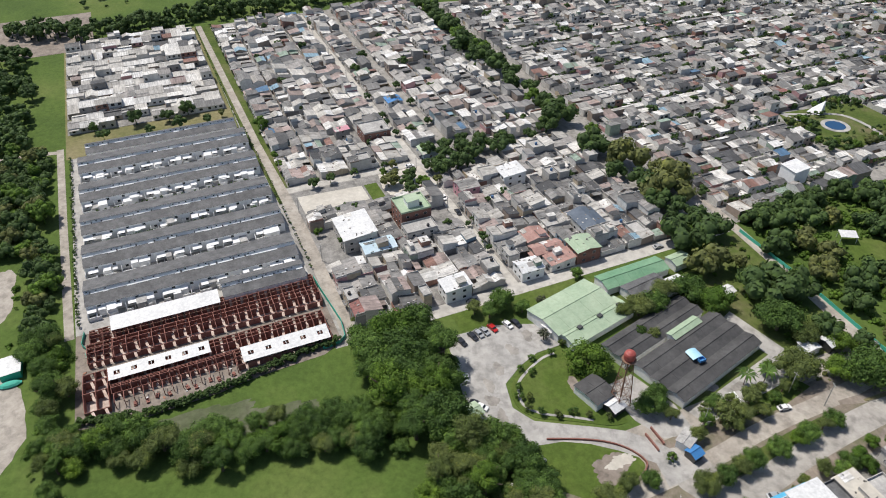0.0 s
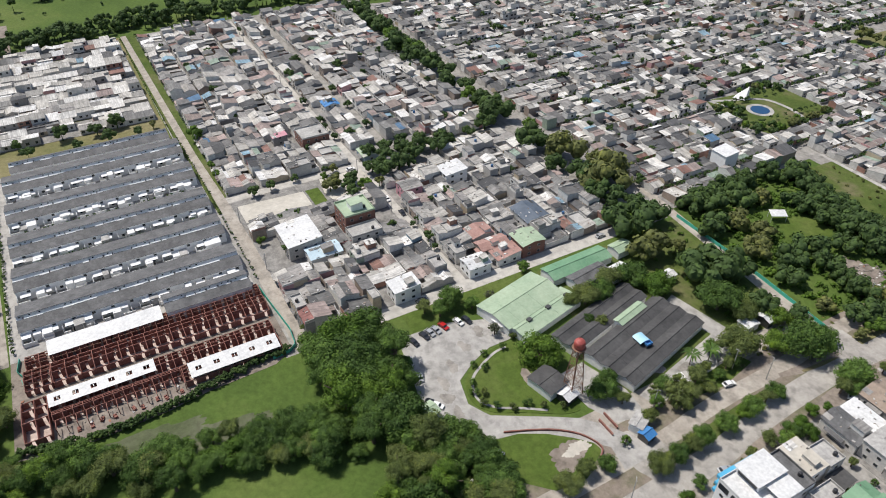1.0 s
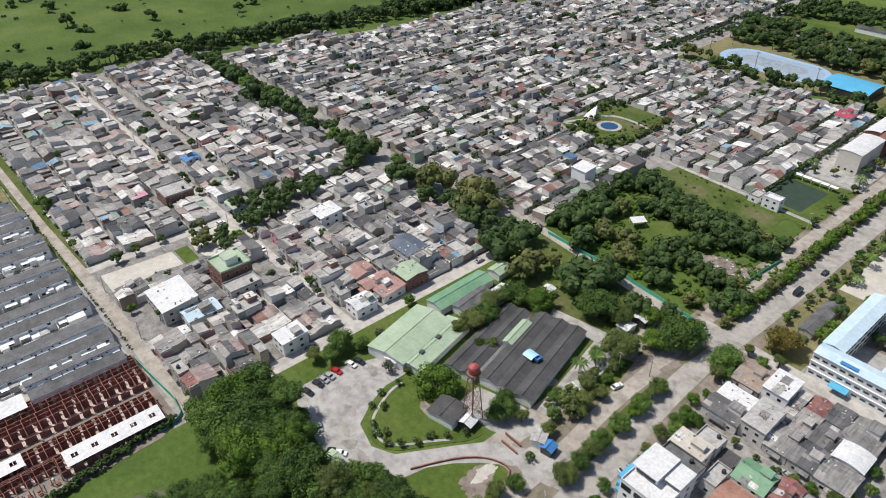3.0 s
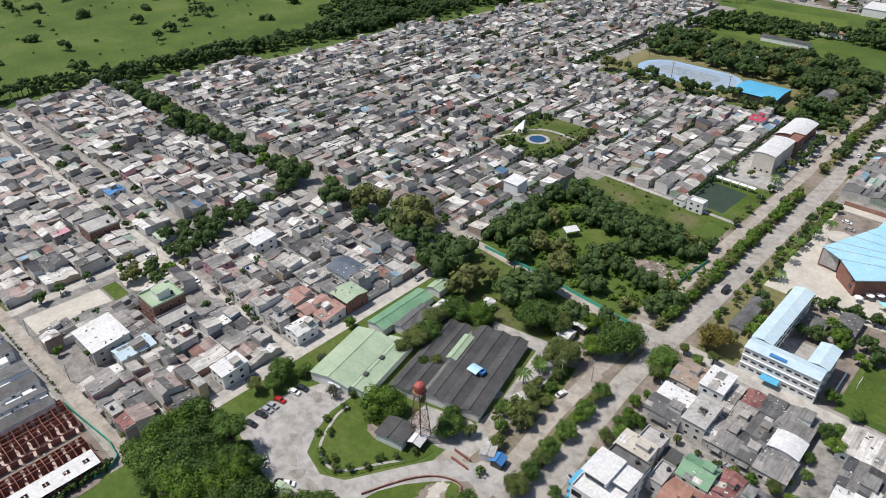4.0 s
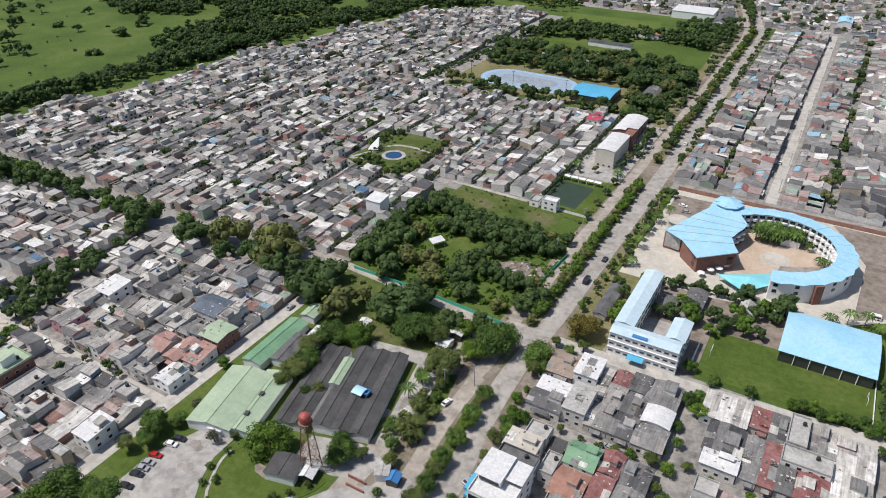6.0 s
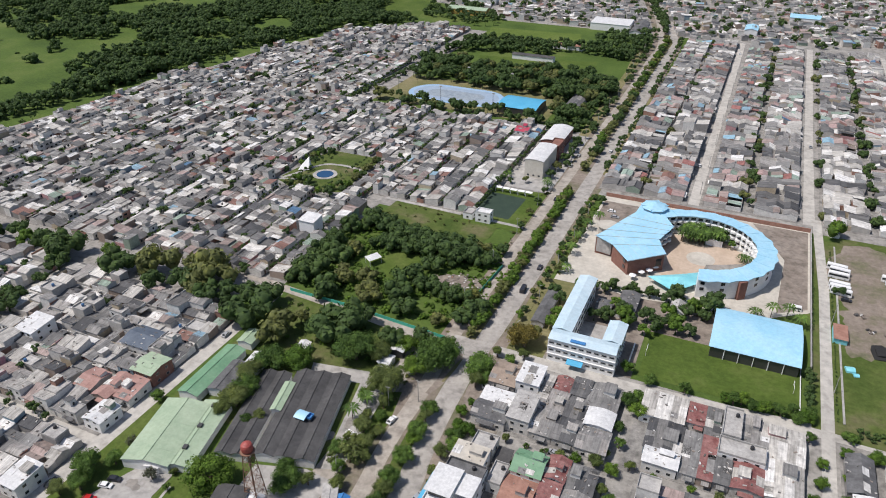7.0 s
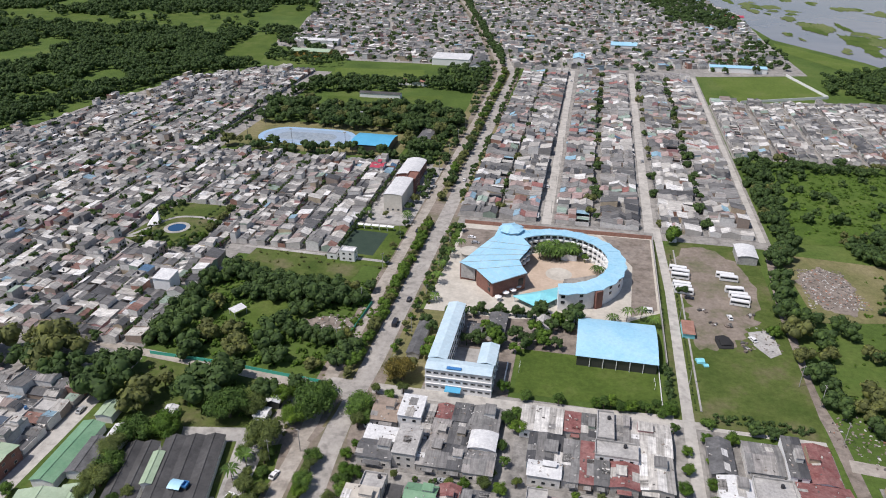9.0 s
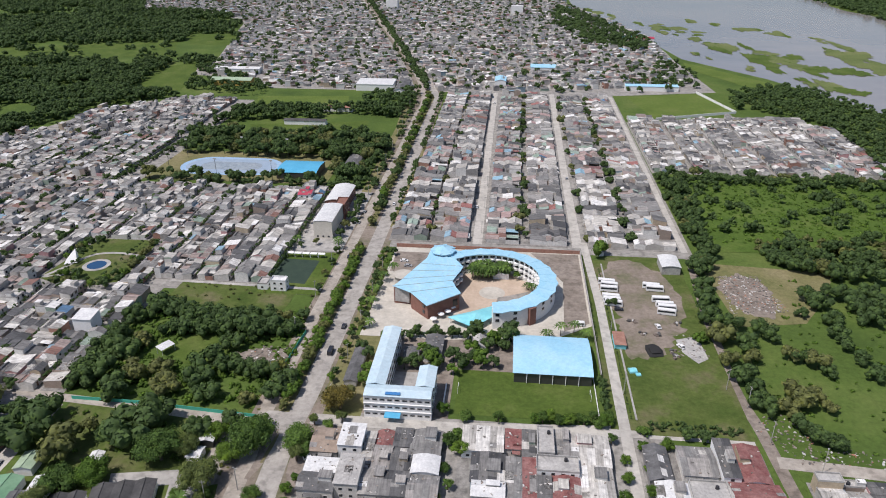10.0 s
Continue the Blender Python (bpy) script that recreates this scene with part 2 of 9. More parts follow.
M_LEAF_RUST = foliage("rusty_leaves", (0.119, 0.106, 0.026), (0.176, 0.145, 0.037))
M_LEAF_GREY = foliage("grey_leaves", (0.084, 0.097, 0.062), (0.119, 0.128, 0.088))
M_LEAF_STUFF = foliage("woods_leaves", (0.046, 0.084, 0.028), (0.095, 0.155, 0.048), "noise")
M_LEAF_FRESH = foliage("fresh_woods_leaves", (0.075, 0.145, 0.023), (0.123, 0.207, 0.032), "noise")
M_LEAF_OLIVES = foliage("olive_woods_leaves", (0.112, 0.135, 0.046), (0.180, 0.196, 0.070), "noise")
M_GRASS = grass("grass", (0.058, 0.098, 0.022), (0.088, 0.138, 0.030), (0.135, 0.172, 0.048))
M_LAWN = grass("lawn", (0.058, 0.096, 0.018), (0.086, 0.130, 0.025), (0.124, 0.156, 0.043), 0.05)
M_PITCH = grass("bright_pitch", (0.088, 0.135, 0.026), (0.115, 0.165, 0.034), (0.150, 0.182, 0.052), 0.04)
M_ROUGH = grass("rough_grass", (0.057, 0.092, 0.019), (0.096, 0.128, 0.033), (0.168, 0.150, 0.084), 0.06)
M_SCRUB = grass("green_scrub", (0.058, 0.104, 0.018), (0.084, 0.138, 0.025), (0.120, 0.160, 0.040), 0.05)
M_YARD = grass("trodden_yard_earth", (0.105, 0.125, 0.048), (0.245, 0.205, 0.168), (0.315, 0.27, 0.228), 0.06)
M_DRYGRASS = grass("dry_grass", (0.135, 0.150, 0.055), (0.205, 0.190, 0.090), (0.27, 0.235, 0.135), 0.04)
M_MARSH = grass("marsh_plants", (0.10, 0.135, 0.045), (0.14, 0.175, 0.060), (0.19, 0.205, 0.090), 0.02)
M_RINK = surface("rink_blue", (0.27, 0.36, 0.47), (0.34, 0.42, 0.52), 0.7, 0.2, 0.7, stain=0.2)
M_RINKRIM = surface("rink_rim_blue", (0.26, 0.42, 0.60), (0.34, 0.48, 0.64), 0.7, 0.2, 0.7, stain=0.15)
M_POOL = plain("pool_water", (0.02, 0.07, 0.16), 0.08)
M_WATER = surface("river_water", (0.21, 0.215, 0.225), (0.31, 0.285, 0.265), 0.16, 0.003, 0.02, stain=0.10, bump_by=0.0)
M_INFIELD = surface("rink_infield_paint", (0.25, 0.31, 0.37), (0.33, 0.38, 0.42), 0.8, 0.12, 0.6, stain=0.3, patch=0.2)
M_COURT = surface("turf_court", (0.022, 0.045, 0.030), (0.035, 0.062, 0.040), 0.9, 0.2, 1.0, stain=0.25)
M_TERRA = surface("plaza_tiles", (0.47, 0.365, 0.275), (0.57, 0.455, 0.355), 0.85, 0.1, 0.6, stain=0.2)
M_CARWHITE = plain("white_vehicle_paint", (0.80, 0.80, 0.79), 0.3)
M_CARRED = plain("red_car_paint", (0.45, 0.02, 0.02), 0.3)
M_CARBLACK = plain("dark_car_paint", (0.03, 0.032, 0.04), 0.25)
M_CARSILVER = plain("silver_car_paint", (0.45, 0.46, 0.47), 0.3, 0.3)
M_TYRE = plain("tyre_rubber", (0.02, 0.02, 0.02), 0.9)
M_TARP = plain("blue_tarp", (0.05, 0.20, 0.46), 0.5)
M_YELLOW = plain("ochre_wall", (0.55, 0.36, 0.10), 0.8)
M_RUBBLE = palette("rubble", [(3, (0.50, 0.48, 0.45)), (2, (0.33, 0.28, 0.24)), (1, (0.42, 0.16, 0.09)), (1, (0.68, 0.67, 0.65)), (1, (0.14, 0.13, 0.12))], "island", 0.9, 0.3)
M_DEBRIS = palette("debris", [(3, (0.30, 0.265, 0.23)), (2, (0.22, 0.18, 0.15)), (0.8, (0.40, 0.20, 0.13)), (1.2, (0.62, 0.61, 0.59)), (1.5, (0.11, 0.105, 0.10))], "island", 0.9, 0.3)
M_FLOOR = surface("dusty_floor", (0.46, 0.36, 0.31), (0.62, 0.52, 0.465), 0.95, 0.25, 1.0, stain=0.3)
M_MUD = grass("wet_grass", (0.085, 0.105, 0.050), (0.125, 0.138, 0.082), (0.165, 0.165, 0.115), 0.05)


# ---- mesh helpers ----
class Shape:
    """Collects faces and makes one mesh of them."""

    def __init__(self):
        self.v, self.f = [], []

    def face(self, pts):
        n = len(self.v)
        self.v.extend(tuple(p) for p in pts)
        self.f.append(tuple(range(n, n + len(pts))))

    def box(self, x0, x1, y0, y1, z0, z1):
        self.prism([(x0, y0), (x1, y0), (x1, y1), (x0, y1)], z0, z1)

    def prism(self, poly, z0, z1):
        n, k = len(self.v), len(poly)
        z1s = z1 if isinstance(z1, (list, tuple)) else [z1] * k
        self.v.extend((x, y, z0) for x, y in poly)
        self.v.extend((p[0], p[1], z) for p, z in zip(poly, z1s))
        self.f.append(tuple(range(n + k - 1, n - 1, -1)))
        self.f.append(tuple(range(n + k, n + 2 * k)))
        for i in range(k):
            j = (i + 1) % k
            self.f.append((n + i, n + j, n + k + j, n + k + i))

    def slab(self, pts, thick):
        """A sheet with thickness below the given corners."""
        n, k = len(self.v), len(pts)
        self.v.extend((p[0], p[1], p[2] - thick) for p in pts)
        self.v.extend(tuple(p) for p in pts)
        self.f.append(tuple(range(n + k - 1, n - 1, -1)))
        self.f.append(tuple(range(n + k, n + 2 * k)))
        for i in range(k):
            j = (i + 1) % k
            self.f.append((n + i, n + j, n + k + j, n + k + i))

    def profile(self, pts, x0, x1, axis="x"):
        """An outline in (along, up) pulled from x0 to x1."""
        n, k = len(self.v), len(pts)
        for x in (x0, x1):
            self.v.extend((x, p, z) if axis == "x" else (p, x, z) for p, z in pts)
        self.f.append(tuple(range(n + k - 1, n - 1, -1)))
        self.f.append(tuple(range(n + k, n + 2 * k)))
        for i in range(k):
            j = (i + 1) % k
            self.f.append((n + i, n + j, n + k + j, n + k + i))

    def tray(self, x0, x1, y0, y1, z0, z1, t, floor):
        """A parapet of thickness t round a floor, in one piece."""
        n = len(self.v)
        for z, i in ((z0, 0.0), (z1, 0.0), (z1, t), (floor, t)):
            self.v.extend([(x0 + i, y0 + i, z), (x1 - i, y0 + i, z), (x1 - i, y1 - i, z), (x0 + i, y1 - i, z)])
        for r in range(3):
            for i in range(4):
                j = (i + 1) % 4
                self.f.append((n + 4 * r + i, n + 4 * r + j, n + 4 * r + 4 + j, n + 4 * r + 4 + i))
        self.f.append((n + 12, n + 13, n + 14, n + 15))
        self.f.append((n + 3, n + 2, n + 1, n))

    def tube(self, a, b, r0, r1=None, sides=8):
        a, b = Vector(a), Vector(b)
        r1 = r0 if r1 is None else r1
        q = (b - a).to_track_quat("Z", "Y")
        n = len(self.v)
        for c, r in ((a, r0), (b, r1)):
            for i in range(sides):
                t = 2 * math.pi * i / sides
                self.v.append(tuple(c + q @ Vector((r * math.cos(t), r * math.sin(t), 0))))
        for i in range(sides):
            j = (i + 1) % sides
            self.f.append((n + i, n + j, n + sides + j, n + sides + i))
        self.f.append(tuple(range(n + sides - 1, n - 1, -1)))
        self.f.append(tuple(range(n + sides, n + 2 * sides)))

    def lathe(self, x, y, rings, sides=16):
        """Rings of (radius, z) from the bottom up, closed at both ends."""
        n = len(self.v)
        for r, z in rings:
            for i in range(sides):
                t = 2 * math.pi * i / sides
                self.v.append((x + r * math.cos(t), y + r * math.sin(t), z))
        for k in range(len(rings) - 1):
            for i in range(sides):
                j = (i + 1) % sides
                self.f.append((n + k * sides + i, n + k * sides + j, n + (k + 1) * sides + j, n + (k + 1) * sides + i))
        self.f.append(tuple(range(n + sides - 1, n - 1, -1)))
        e = n + (len(rings) - 1) * sides
        self.f.append(tuple(range(e, e + sides)))

    def mesh(self, name, material):
        me = bpy.data.meshes.new(name)
        me.from_pydata(self.v, [], self.f)
        if material:
            me.materials.append(material)
        me.update()
        return me


def part(name, shape, material, parent, label=""):
    me = shape.mesh(name, material) if isinstance(shape, Shape) else shape
    ob = new(name, me)
    ob.parent = parent
    if label:
        ob["label"] = label
    return ob


def thing(name, label, category, m=None, group="", kind=""):
    ob = new(name)
    ob.empty_display_size = 0.5
    if m is not None:
        ob.matrix_basis = m
    return tagged(ob, label, category, group, kind)


def solid(name, shape, material, label, category, group="", kind="", m=None):
    ob = new(name, shape.mesh(name, material))
    if m is not None:
        ob.matrix_basis = m
    return tagged(ob, label, category, group, kind)


SHEETS = [0]


def structure(name, shape, material, label, category):
    """A piece of the setting. Every flat sheet lies a little above the one before it."""
    if all(abs(p[2] - shape.v[0][2]) < 1e-6 for p in shape.v) and name != "ground":
        SHEETS[0] += 1
        shape.v = [(x, y, z + 0.0009 * SHEETS[0]) for x, y, z in shape.v]
    return solid(name, shape, material, label, category, kind="structure")


def strip(pts, width, z, thick=0.0):
    """A band along a line of points: a road, kerb or path."""
    s = Shape()
    pts = [Vector((x, y)) for x, y in pts]
    left, right = [], []
    for i, p in enumerate(pts):
        a, b = pts[max(i - 1, 0)], pts[min(i + 1, len(pts) - 1)]
        d = (b - a).normalized()
        n = Vector((-d.y, d.x))
        w = width[i] if isinstance(width, (list, tuple)) else width
        left.append(p + n * w / 2)
        right.append(p - n * w / 2)
    for i in range(len(pts) - 1):
        q = [right[i], right[i + 1], left[i + 1], left[i]]
        if thick:
            s.prism([(v.x, v.y) for v in q], z - thick, z)
        else:
            s.face([(v.x, v.y, z) for v in q])
    return s


def smooth_line(pts, n=6):
    """Catmull-Rom through a few points."""
    out = []
    p = [pts[0]] + list(pts) + [pts[-1]]
    for i in range(1, len(p) - 2):
        for k in range(n):
            t = k / n
            q = []
            for c in (0, 1):
                a, b, d, e = p[i - 1][c], p[i][c], p[i + 1][c], p[i + 2][c]
                q.append(0.5 * (2 * b + (d - a) * t + (2 * a - 5 * b + 4 * d - e) * t * t + (3 * b - a - 3 * d + e) * t ** 3))
            out.append(tuple(q))
    out.append(pts[-1])
    return out


def poly(pts, z):
    s = Shape()
    s.face([(x, y, z) for x, y in pts])
    return s


def blob(cx, cy, rx, ry, z, seed, n=28, rough=0.25):
    """An uneven patch on the ground."""
    r = random.Random(seed)
    ph = [r.uniform(0, 6.28) for _ in range(4)]
    pts = []
    for i in range(n):
        t = 2 * math.pi * i / n
        k = 1 + rough * (0.5 * math.sin(2 * t + ph[0]) + 0.35 * math.sin(3 * t + ph[1]) + 0.25 * math.sin(5 * t + ph[2]) + 0.2 * math.sin(9 * t + ph[3]))
        if n >= 60:
            k += rough * (0.22 * math.sin(14 * t + ph[1]) + 0.16 * math.sin(23 * t + ph[0]) + r.uniform(-0.06, 0.06))
        pts.append((cx + rx * k * math.cos(t), cy + ry * k * math.sin(t)))
    return poly(pts, z)


# ---- ground, water, roads ----
_g = Shape()
_n = 24
_xs = [-3000 + 6000 * i / _n for i in range(_n + 1)]
_ys = [-1500 + 6000 * i / _n for i in range(_n + 1)]
for _i in range(_n):
    for _j in range(_n):
        _g.face([(_xs[_i], _ys[_j], 0), (_xs[_i + 1], _ys[_j], 0), (_xs[_i + 1], _ys[_j + 1], 0), (_xs[_i], _ys[_j + 1], 0)])
structure("ground", _g, M_GRASS, "green pasture ground reaching to the horizon", "ground")

RIVER_BANK = [(110, 1900), (117, 1462), (190, 1178), (218, 962), (290, 846), (352, 690), (440, 560), (640, 420), (1000, 330)]
_far = [(2800, 330), (2800, 2900), (110, 2900)]
structure("water", poly(RIVER_BANK + _far, 0.06), M_WATER, "brown still river water along the flooded marsh", "river")
structure("ground_far_bank", blob(735, 1520, 85, 330, 0.16, 5), M_LAWN, "wooded far bank across the river", "river bank")

# sheets of street surface under the quarters
def rect(x0, x1, y0, y1, z):
    return poly([(x0, y0), (x1, y0), (x1, y1), (x0, y1)], z)


structure("street_west", rect(-498, -168, 34, 202, 0.03), M_STREET, "light grey concrete street surface between house blocks", "street")
structure("street_white_quarter", rect(-499, -340, -48, 33.6, 0.02), M_DRYGRASS, "dry grassy ground among the white-roofed houses", "street")
structure("street_barrio", poly([(-482, 202), (-172, 202), (-172, 296), (-92, 296), (-92, 446), (-262, 446), (-262, 690), (-332, 690), (-394, 640), (-428, 520), (-443, 383), (-462, 288)], 0.025),
          M_STREET, "narrow concrete alleys between long house rows", "street")
structure("street_east", rect(-68, 103.5, 356, 748, 0.03), M_STREET, "dusty beige street surface between house blocks", "street")
structure("street_estate", poly([(104, 500), (262, 500), (284, 560), (284, 640), (210, 668), (104, 640)], 0.025), M_STREET, "pale street surface of the estate by the marsh", "street")
structure("street_south", rect(-56, 62, 60, 208, 0.03), M_STREET, "pale dusty street surface between the southern houses", "street")
structure("street_old_town", poly([(-810, 1900), (-804, 1515), (-722, 1356), (-538, 1324), (-474, 1240), (-428, 1060), (-384, 890), (-392, 808), (-300, 788), (-262, 745), (112, 745), (215, 770), (206, 960), (206, 1130), (170, 1310), (100, 1570), (95, 1900)], 0.02),
          M_STREET, "street surface of the old town quarter", "street")

AVENUE = smooth_line([(-80, 40), (-80, 120), (-80, 300), (-80, 420), (-81, 520), (-84, 640), (-90, 745), (-150, 990), (-250, 1330), (-410, 1880)])
structure("verge_avenue", strip(AVENUE, 27, 0.05), M_YARD, "dusty earth strips beside and between the carriageways", "verge")
_far = [(-84, 640), (-90, 745), (-150, 990), (-250, 1330), (-410, 1880)]
structure("road_avenue_east", strip(smooth_line([(-68, 50), (-70.5, 122), (-73.2, 142), (-75, 160), (-76, 180), (-76, 200), (-75, 222), (-74.5, 300), (-74.5, 420), (-75, 520)] + [(x + 6.2, y) for x, y in _far]), 8.2, 0.055), M_CARRIAGE, "worn pale carriageway of the avenue", "road")
structure("road_avenue_west", strip(smooth_line([(-82, 50), (-82.6, 115), (-84.4, 135), (-85.4, 150), (-85.4, 162), (-86.2, 178), (-87.6, 196), (-88.6, 215), (-88.4, 300), (-88, 420), (-88, 520)] + [(x - 5.6, y) for x, y in _far]), 5.6, 0.055), M_PALEDIRT, "worn pale carriageway of the avenue", "road")
structure("road_junction", blob(-82, 201, 9, 5.0, 0.055, 81, 60, 0.14), M_CARRIAGE, "worn pale crossing of avenue and lanes", "road")
structure("road_junction_south", blob(-81, 112, 9, 7, 0.055, 82, 40, 0.12), M_CARRIAGE, "worn pale crossing before the drive", "road")
structure("island_earth", strip([(-83.5, 170), (-82, 177), (-80.6, 186), (-79.8, 194)], [1.5, 3.2, 2.4, 1.0], 0.07), M_DIRT, "bare earth island between the carriageways", "earth strip")
structure("island_weeds", strip([(-81, 178), (-80.2, 187), (-79.6, 193)], [1.0, 1.5, 0.7], 0.075), M_DRYGRASS, "dry weeds on the earth island", "weeds")
structure("verge_patch", blob(-68.5, 176, 2.6, 9, 0.06, 83, 40, 0.3), M_DIRT, "bare brown earth beside the avenue", "earth patch")
structure("lawn_side", poly([(-97, 165), (-92, 167), (-88.9, 151), (-90.6, 136), (-94.4, 139)], 0.06), M_LAWN, "grass strip beside the avenue", "lawn")
# planted strips with kerbs along the avenue
for _k, (_x0, _x1, _y0, _y1) in enumerate([(-83.5, -79.5, 206, 356), (-69.0, -66.0, 212, 356), (-84, -80.5, 384, 720), (-70.5, -67.5, 384, 560)]):
    _s = Shape()
    _s.box(_x0, _x1, _y0, _y1, 0.0, 0.18)
    structure("median_%d" % (_k + 1), _s, M_DRYGRASS, "kerbed median strip with worn dry grass", "median")
structure("median_south", strip([(-77, 117), (-77.6, 132), (-79.6, 150), (-80.6, 165)], [3.6, 4.4, 3.6, 2.0], 0.18, 0.18), M_ROUGH, "kerbed median strip with grass and trees", "median")
structure("verge_east", rect(-68, -54, 60, 210, 0.035), M_VERGE, "dusty bare verge between avenue and houses", "verge")
structure("verge_school", rect(-68, -52, 206, 262, 0.035), M_DRYGRASS, "dry grass verge beside the school", "verge")
structure("verge_west", rect(-101, -92, 100, 200, 0.03), M_PALEDIRT, "dusty bare verge beside the side road", "verge")
structure("verge_far", poly([(-100, 440), (-90, 440), (-90, 520), (-94, 640), (-104, 742), (-112, 742), (-102, 600)], 0.03), M_DRYGRASS, "dry verge along the far avenue", "verge")
structure("ground_school", rect(-52, -19, 208, 263, 0.035), M_DIRT, "shaded bare earth in the school grounds", "yard")
structure("ground_school_back", rect(-19, 6, 240, 266, 0.035), M_DIRT, "bare brown earth behind the school field", "yard")
structure("ground_complex", poly([(-165, 132), (-130, 128), (-100, 122), (-96, 200), (-166, 204)], 0.02), M_ROUGH, "shaded ground with leaf litter under trees", "ground")
structure("road_fence", strip([(-194, 209), (-172, 206), (-130, 202.5), (-86, 198)], [5, 4.6, 4.6, 6], 0.06), M_PALEDIRT, "pale earth lane along the green net fence", "lane")
structure("road_front", strip([(-171.5, 40), (-171, 78), (-171, 130), (-171, 183)], 6.0, 0.055), M_LANE, "light concrete street in front of the house blocks", "road")
structure("road_school", strip([(-70, 203), (-17, 203), (44, 207), (92, 207)], 6.0, 0.06), M_LANE, "pale street between school field and houses", "road")
structure("road_field", strip([(46.5, 60), (46.5, 207), (46.5, 300), (44.0, 372)], 4.2, 0.14), M_LANE, "pale concrete lane beside the sports field", "road")
_s = Shape()
_s.box(51.2, 51.9, 214, 345, 0, 0.45)
structure("kerb_field", _s, M_CONCRETE, "low concrete wall along the grass lot", "kerb")
for _k, _q in enumerate([[(-16.6, 364), (-17, 450), (-18.4, 745)], [(40.4, 364), (40, 500), (40.6, 745)], [(99.6, 364), (100.4, 740)]]):
    structure("road_east_%d" % (_k + 1), strip(_q, [5.6, 5.2, 5.0][:len(_q)] if len(_q) == 3 else 3.6, 0.06), M_LANE, "long pale concrete street between house blocks", "road")
structure("road_west_long", strip([(-494, 104.4), (-270, 104.4), (-172, 104.4)], 4.4, 0.06), M_LANE, "long pale concrete street between house blocks", "road")
structure("road_west_cross", strip([(-271, 42), (-271, 104), (-271, 184)], 4.4, 0.058), M_LANE, "pale cross street between house blocks", "road")
structure("road_east_edge", strip([(-66, 362), (-20, 361), (42, 362), (100, 361)], 5.5, 0.065), M_STREET, "dusty street behind the round building", "road")
structure("track_dirt", strip(smooth_line([(101, 356), (96, 300), (93.5, 240), (96, 212), (97.5, 180), (101, 110)]), 4.6, 0.045),
          M_DIRT, "rutted brown earth track beside the grass lot", "track")
structure("track_dirt_branch", strip([(97, 196), (131, 193), (190, 196)], 6, 0.05), M_PALEDIRT, "pale earth track with scattered rubble", "track")
structure("verge_street_a", poly([(-498, 33.4), (-340, 34.6), (-262, 36.6), (-262, 38), (-340, 36.7), (-498, 34.4)], 0.05), M_ROUGH, "weedy verge of the pale street", "verge")
structure("verge_street_a_east", poly([(-498, 37.8), (-320, 40.4), (-274, 42.2), (-274, 44), (-498, 44)], 0.05), M_ROUGH, "weedy verge of the pale street", "verge")
structure("field_mud", blob(-154, -14, 6, 20, 0.02, 91, 60, 0.25), M_MUD, "greyish wet grass of the field", "field")
structure("field_track", blob(-146, 6, 6, 16, 0.02, 92, 60, 0.3), M_MUD, "paler trodden grass of the field", "field")
structure("site_verge", strip([(-168.5, -46), (-166.4, -27), (-167, -5), (-169.4, 16), (-171, 30)], [5, 7, 6, 4, 3], 0.06), M_DIRT, "bare brown strip between site and hedge", "earth strip")
structure("road_rows", strip([(-352, -50.5), (-282, -49.5), (-208, -48)], 3.2, 0.05), M_PALEDIRT, "pale unpaved lane beside the row houses", "lane")
structure("road_rows_branch", strip(smooth_line([(-352, -110), (-352, -77), (-351, -62), (-349, -50)]), 3.2, 0.055), M_PALEDIRT, "pale unpaved lane through trees", "lane")
structure("road_street_a", strip([(-500, 36), (-320, 38.5), (-262, 40.5), (-170, 41)], [3.6, 3.8, 4.6, 6], 0.065), M_PALEDIRT, "long pale unpaved street beside the row houses", "road")
structure("ground_row_site", rect(-340, -203, -46, 36, 0.035), M_CONCRETE, "grey paved ground between the row houses", "ground")
structure("ground_building_site", poly([(-209, -46), (-168, -47), (-165, -15), (-167, 30), (-171, 37), (-209, 37)], 0.04), M_DIRT, "bare brown earth of the building site", "building site")
structure("ground_bare_patch", blob(-177, -66.5, 17, 6.5, 0.03, 3), M_PALEDIRT, "bare pale earth patch in the pasture", "earth patch")
structure("ground_bare_patch_far", blob(-244, -70, 14, 4.5, 0.03, 4), M_PALEDIRT, "bare pale earth patch among trees", "earth patch")
structure("ground_far_field", rect(-560, -485, -95, -30, 0.03), M_DIRT, "ploughed brown field corner", "field")

# parking place and drive of the green-roofed hall
structure("parking", poly([(-158, 70), (-157, 88), (-151, 104), (-143.5, 107), (-139.5, 103.5), (-139.5, 95), (-136.5, 87), (-131.5, 79), (-122, 76.5), (-115, 80), (-110.5, 87.5), (-105.5, 96),
                           (-101, 103), (-95, 108.5), (-89, 112), (-80, 116), (-80, 103), (-88, 104.5), (-96, 97), (-101, 91), (-105, 84), (-107, 75), (-113, 66.5), (-132, 64.5)], 0.07),
          M_CONCRETE, "worn pale concrete parking place and curved drive", "parking place")
LAWN = [(-138, 104), (-138.5, 96), (-135.5, 88), (-130.5, 80.5), (-122, 78), (-115.5, 81.5), (-111.5, 88.5), (-107.5, 95), (-104, 101), (-104, 106), (-112, 103), (-120, 97), (-128, 104)]
_s = Shape()
_s.prism(smooth_line(LAWN[:10] + [LAWN[10]], 4) + LAWN[11:], 0.0, 0.16)
structure("lawn", _s, M_LAWN, "mown green lawn with kerb beside the parking", "lawn")
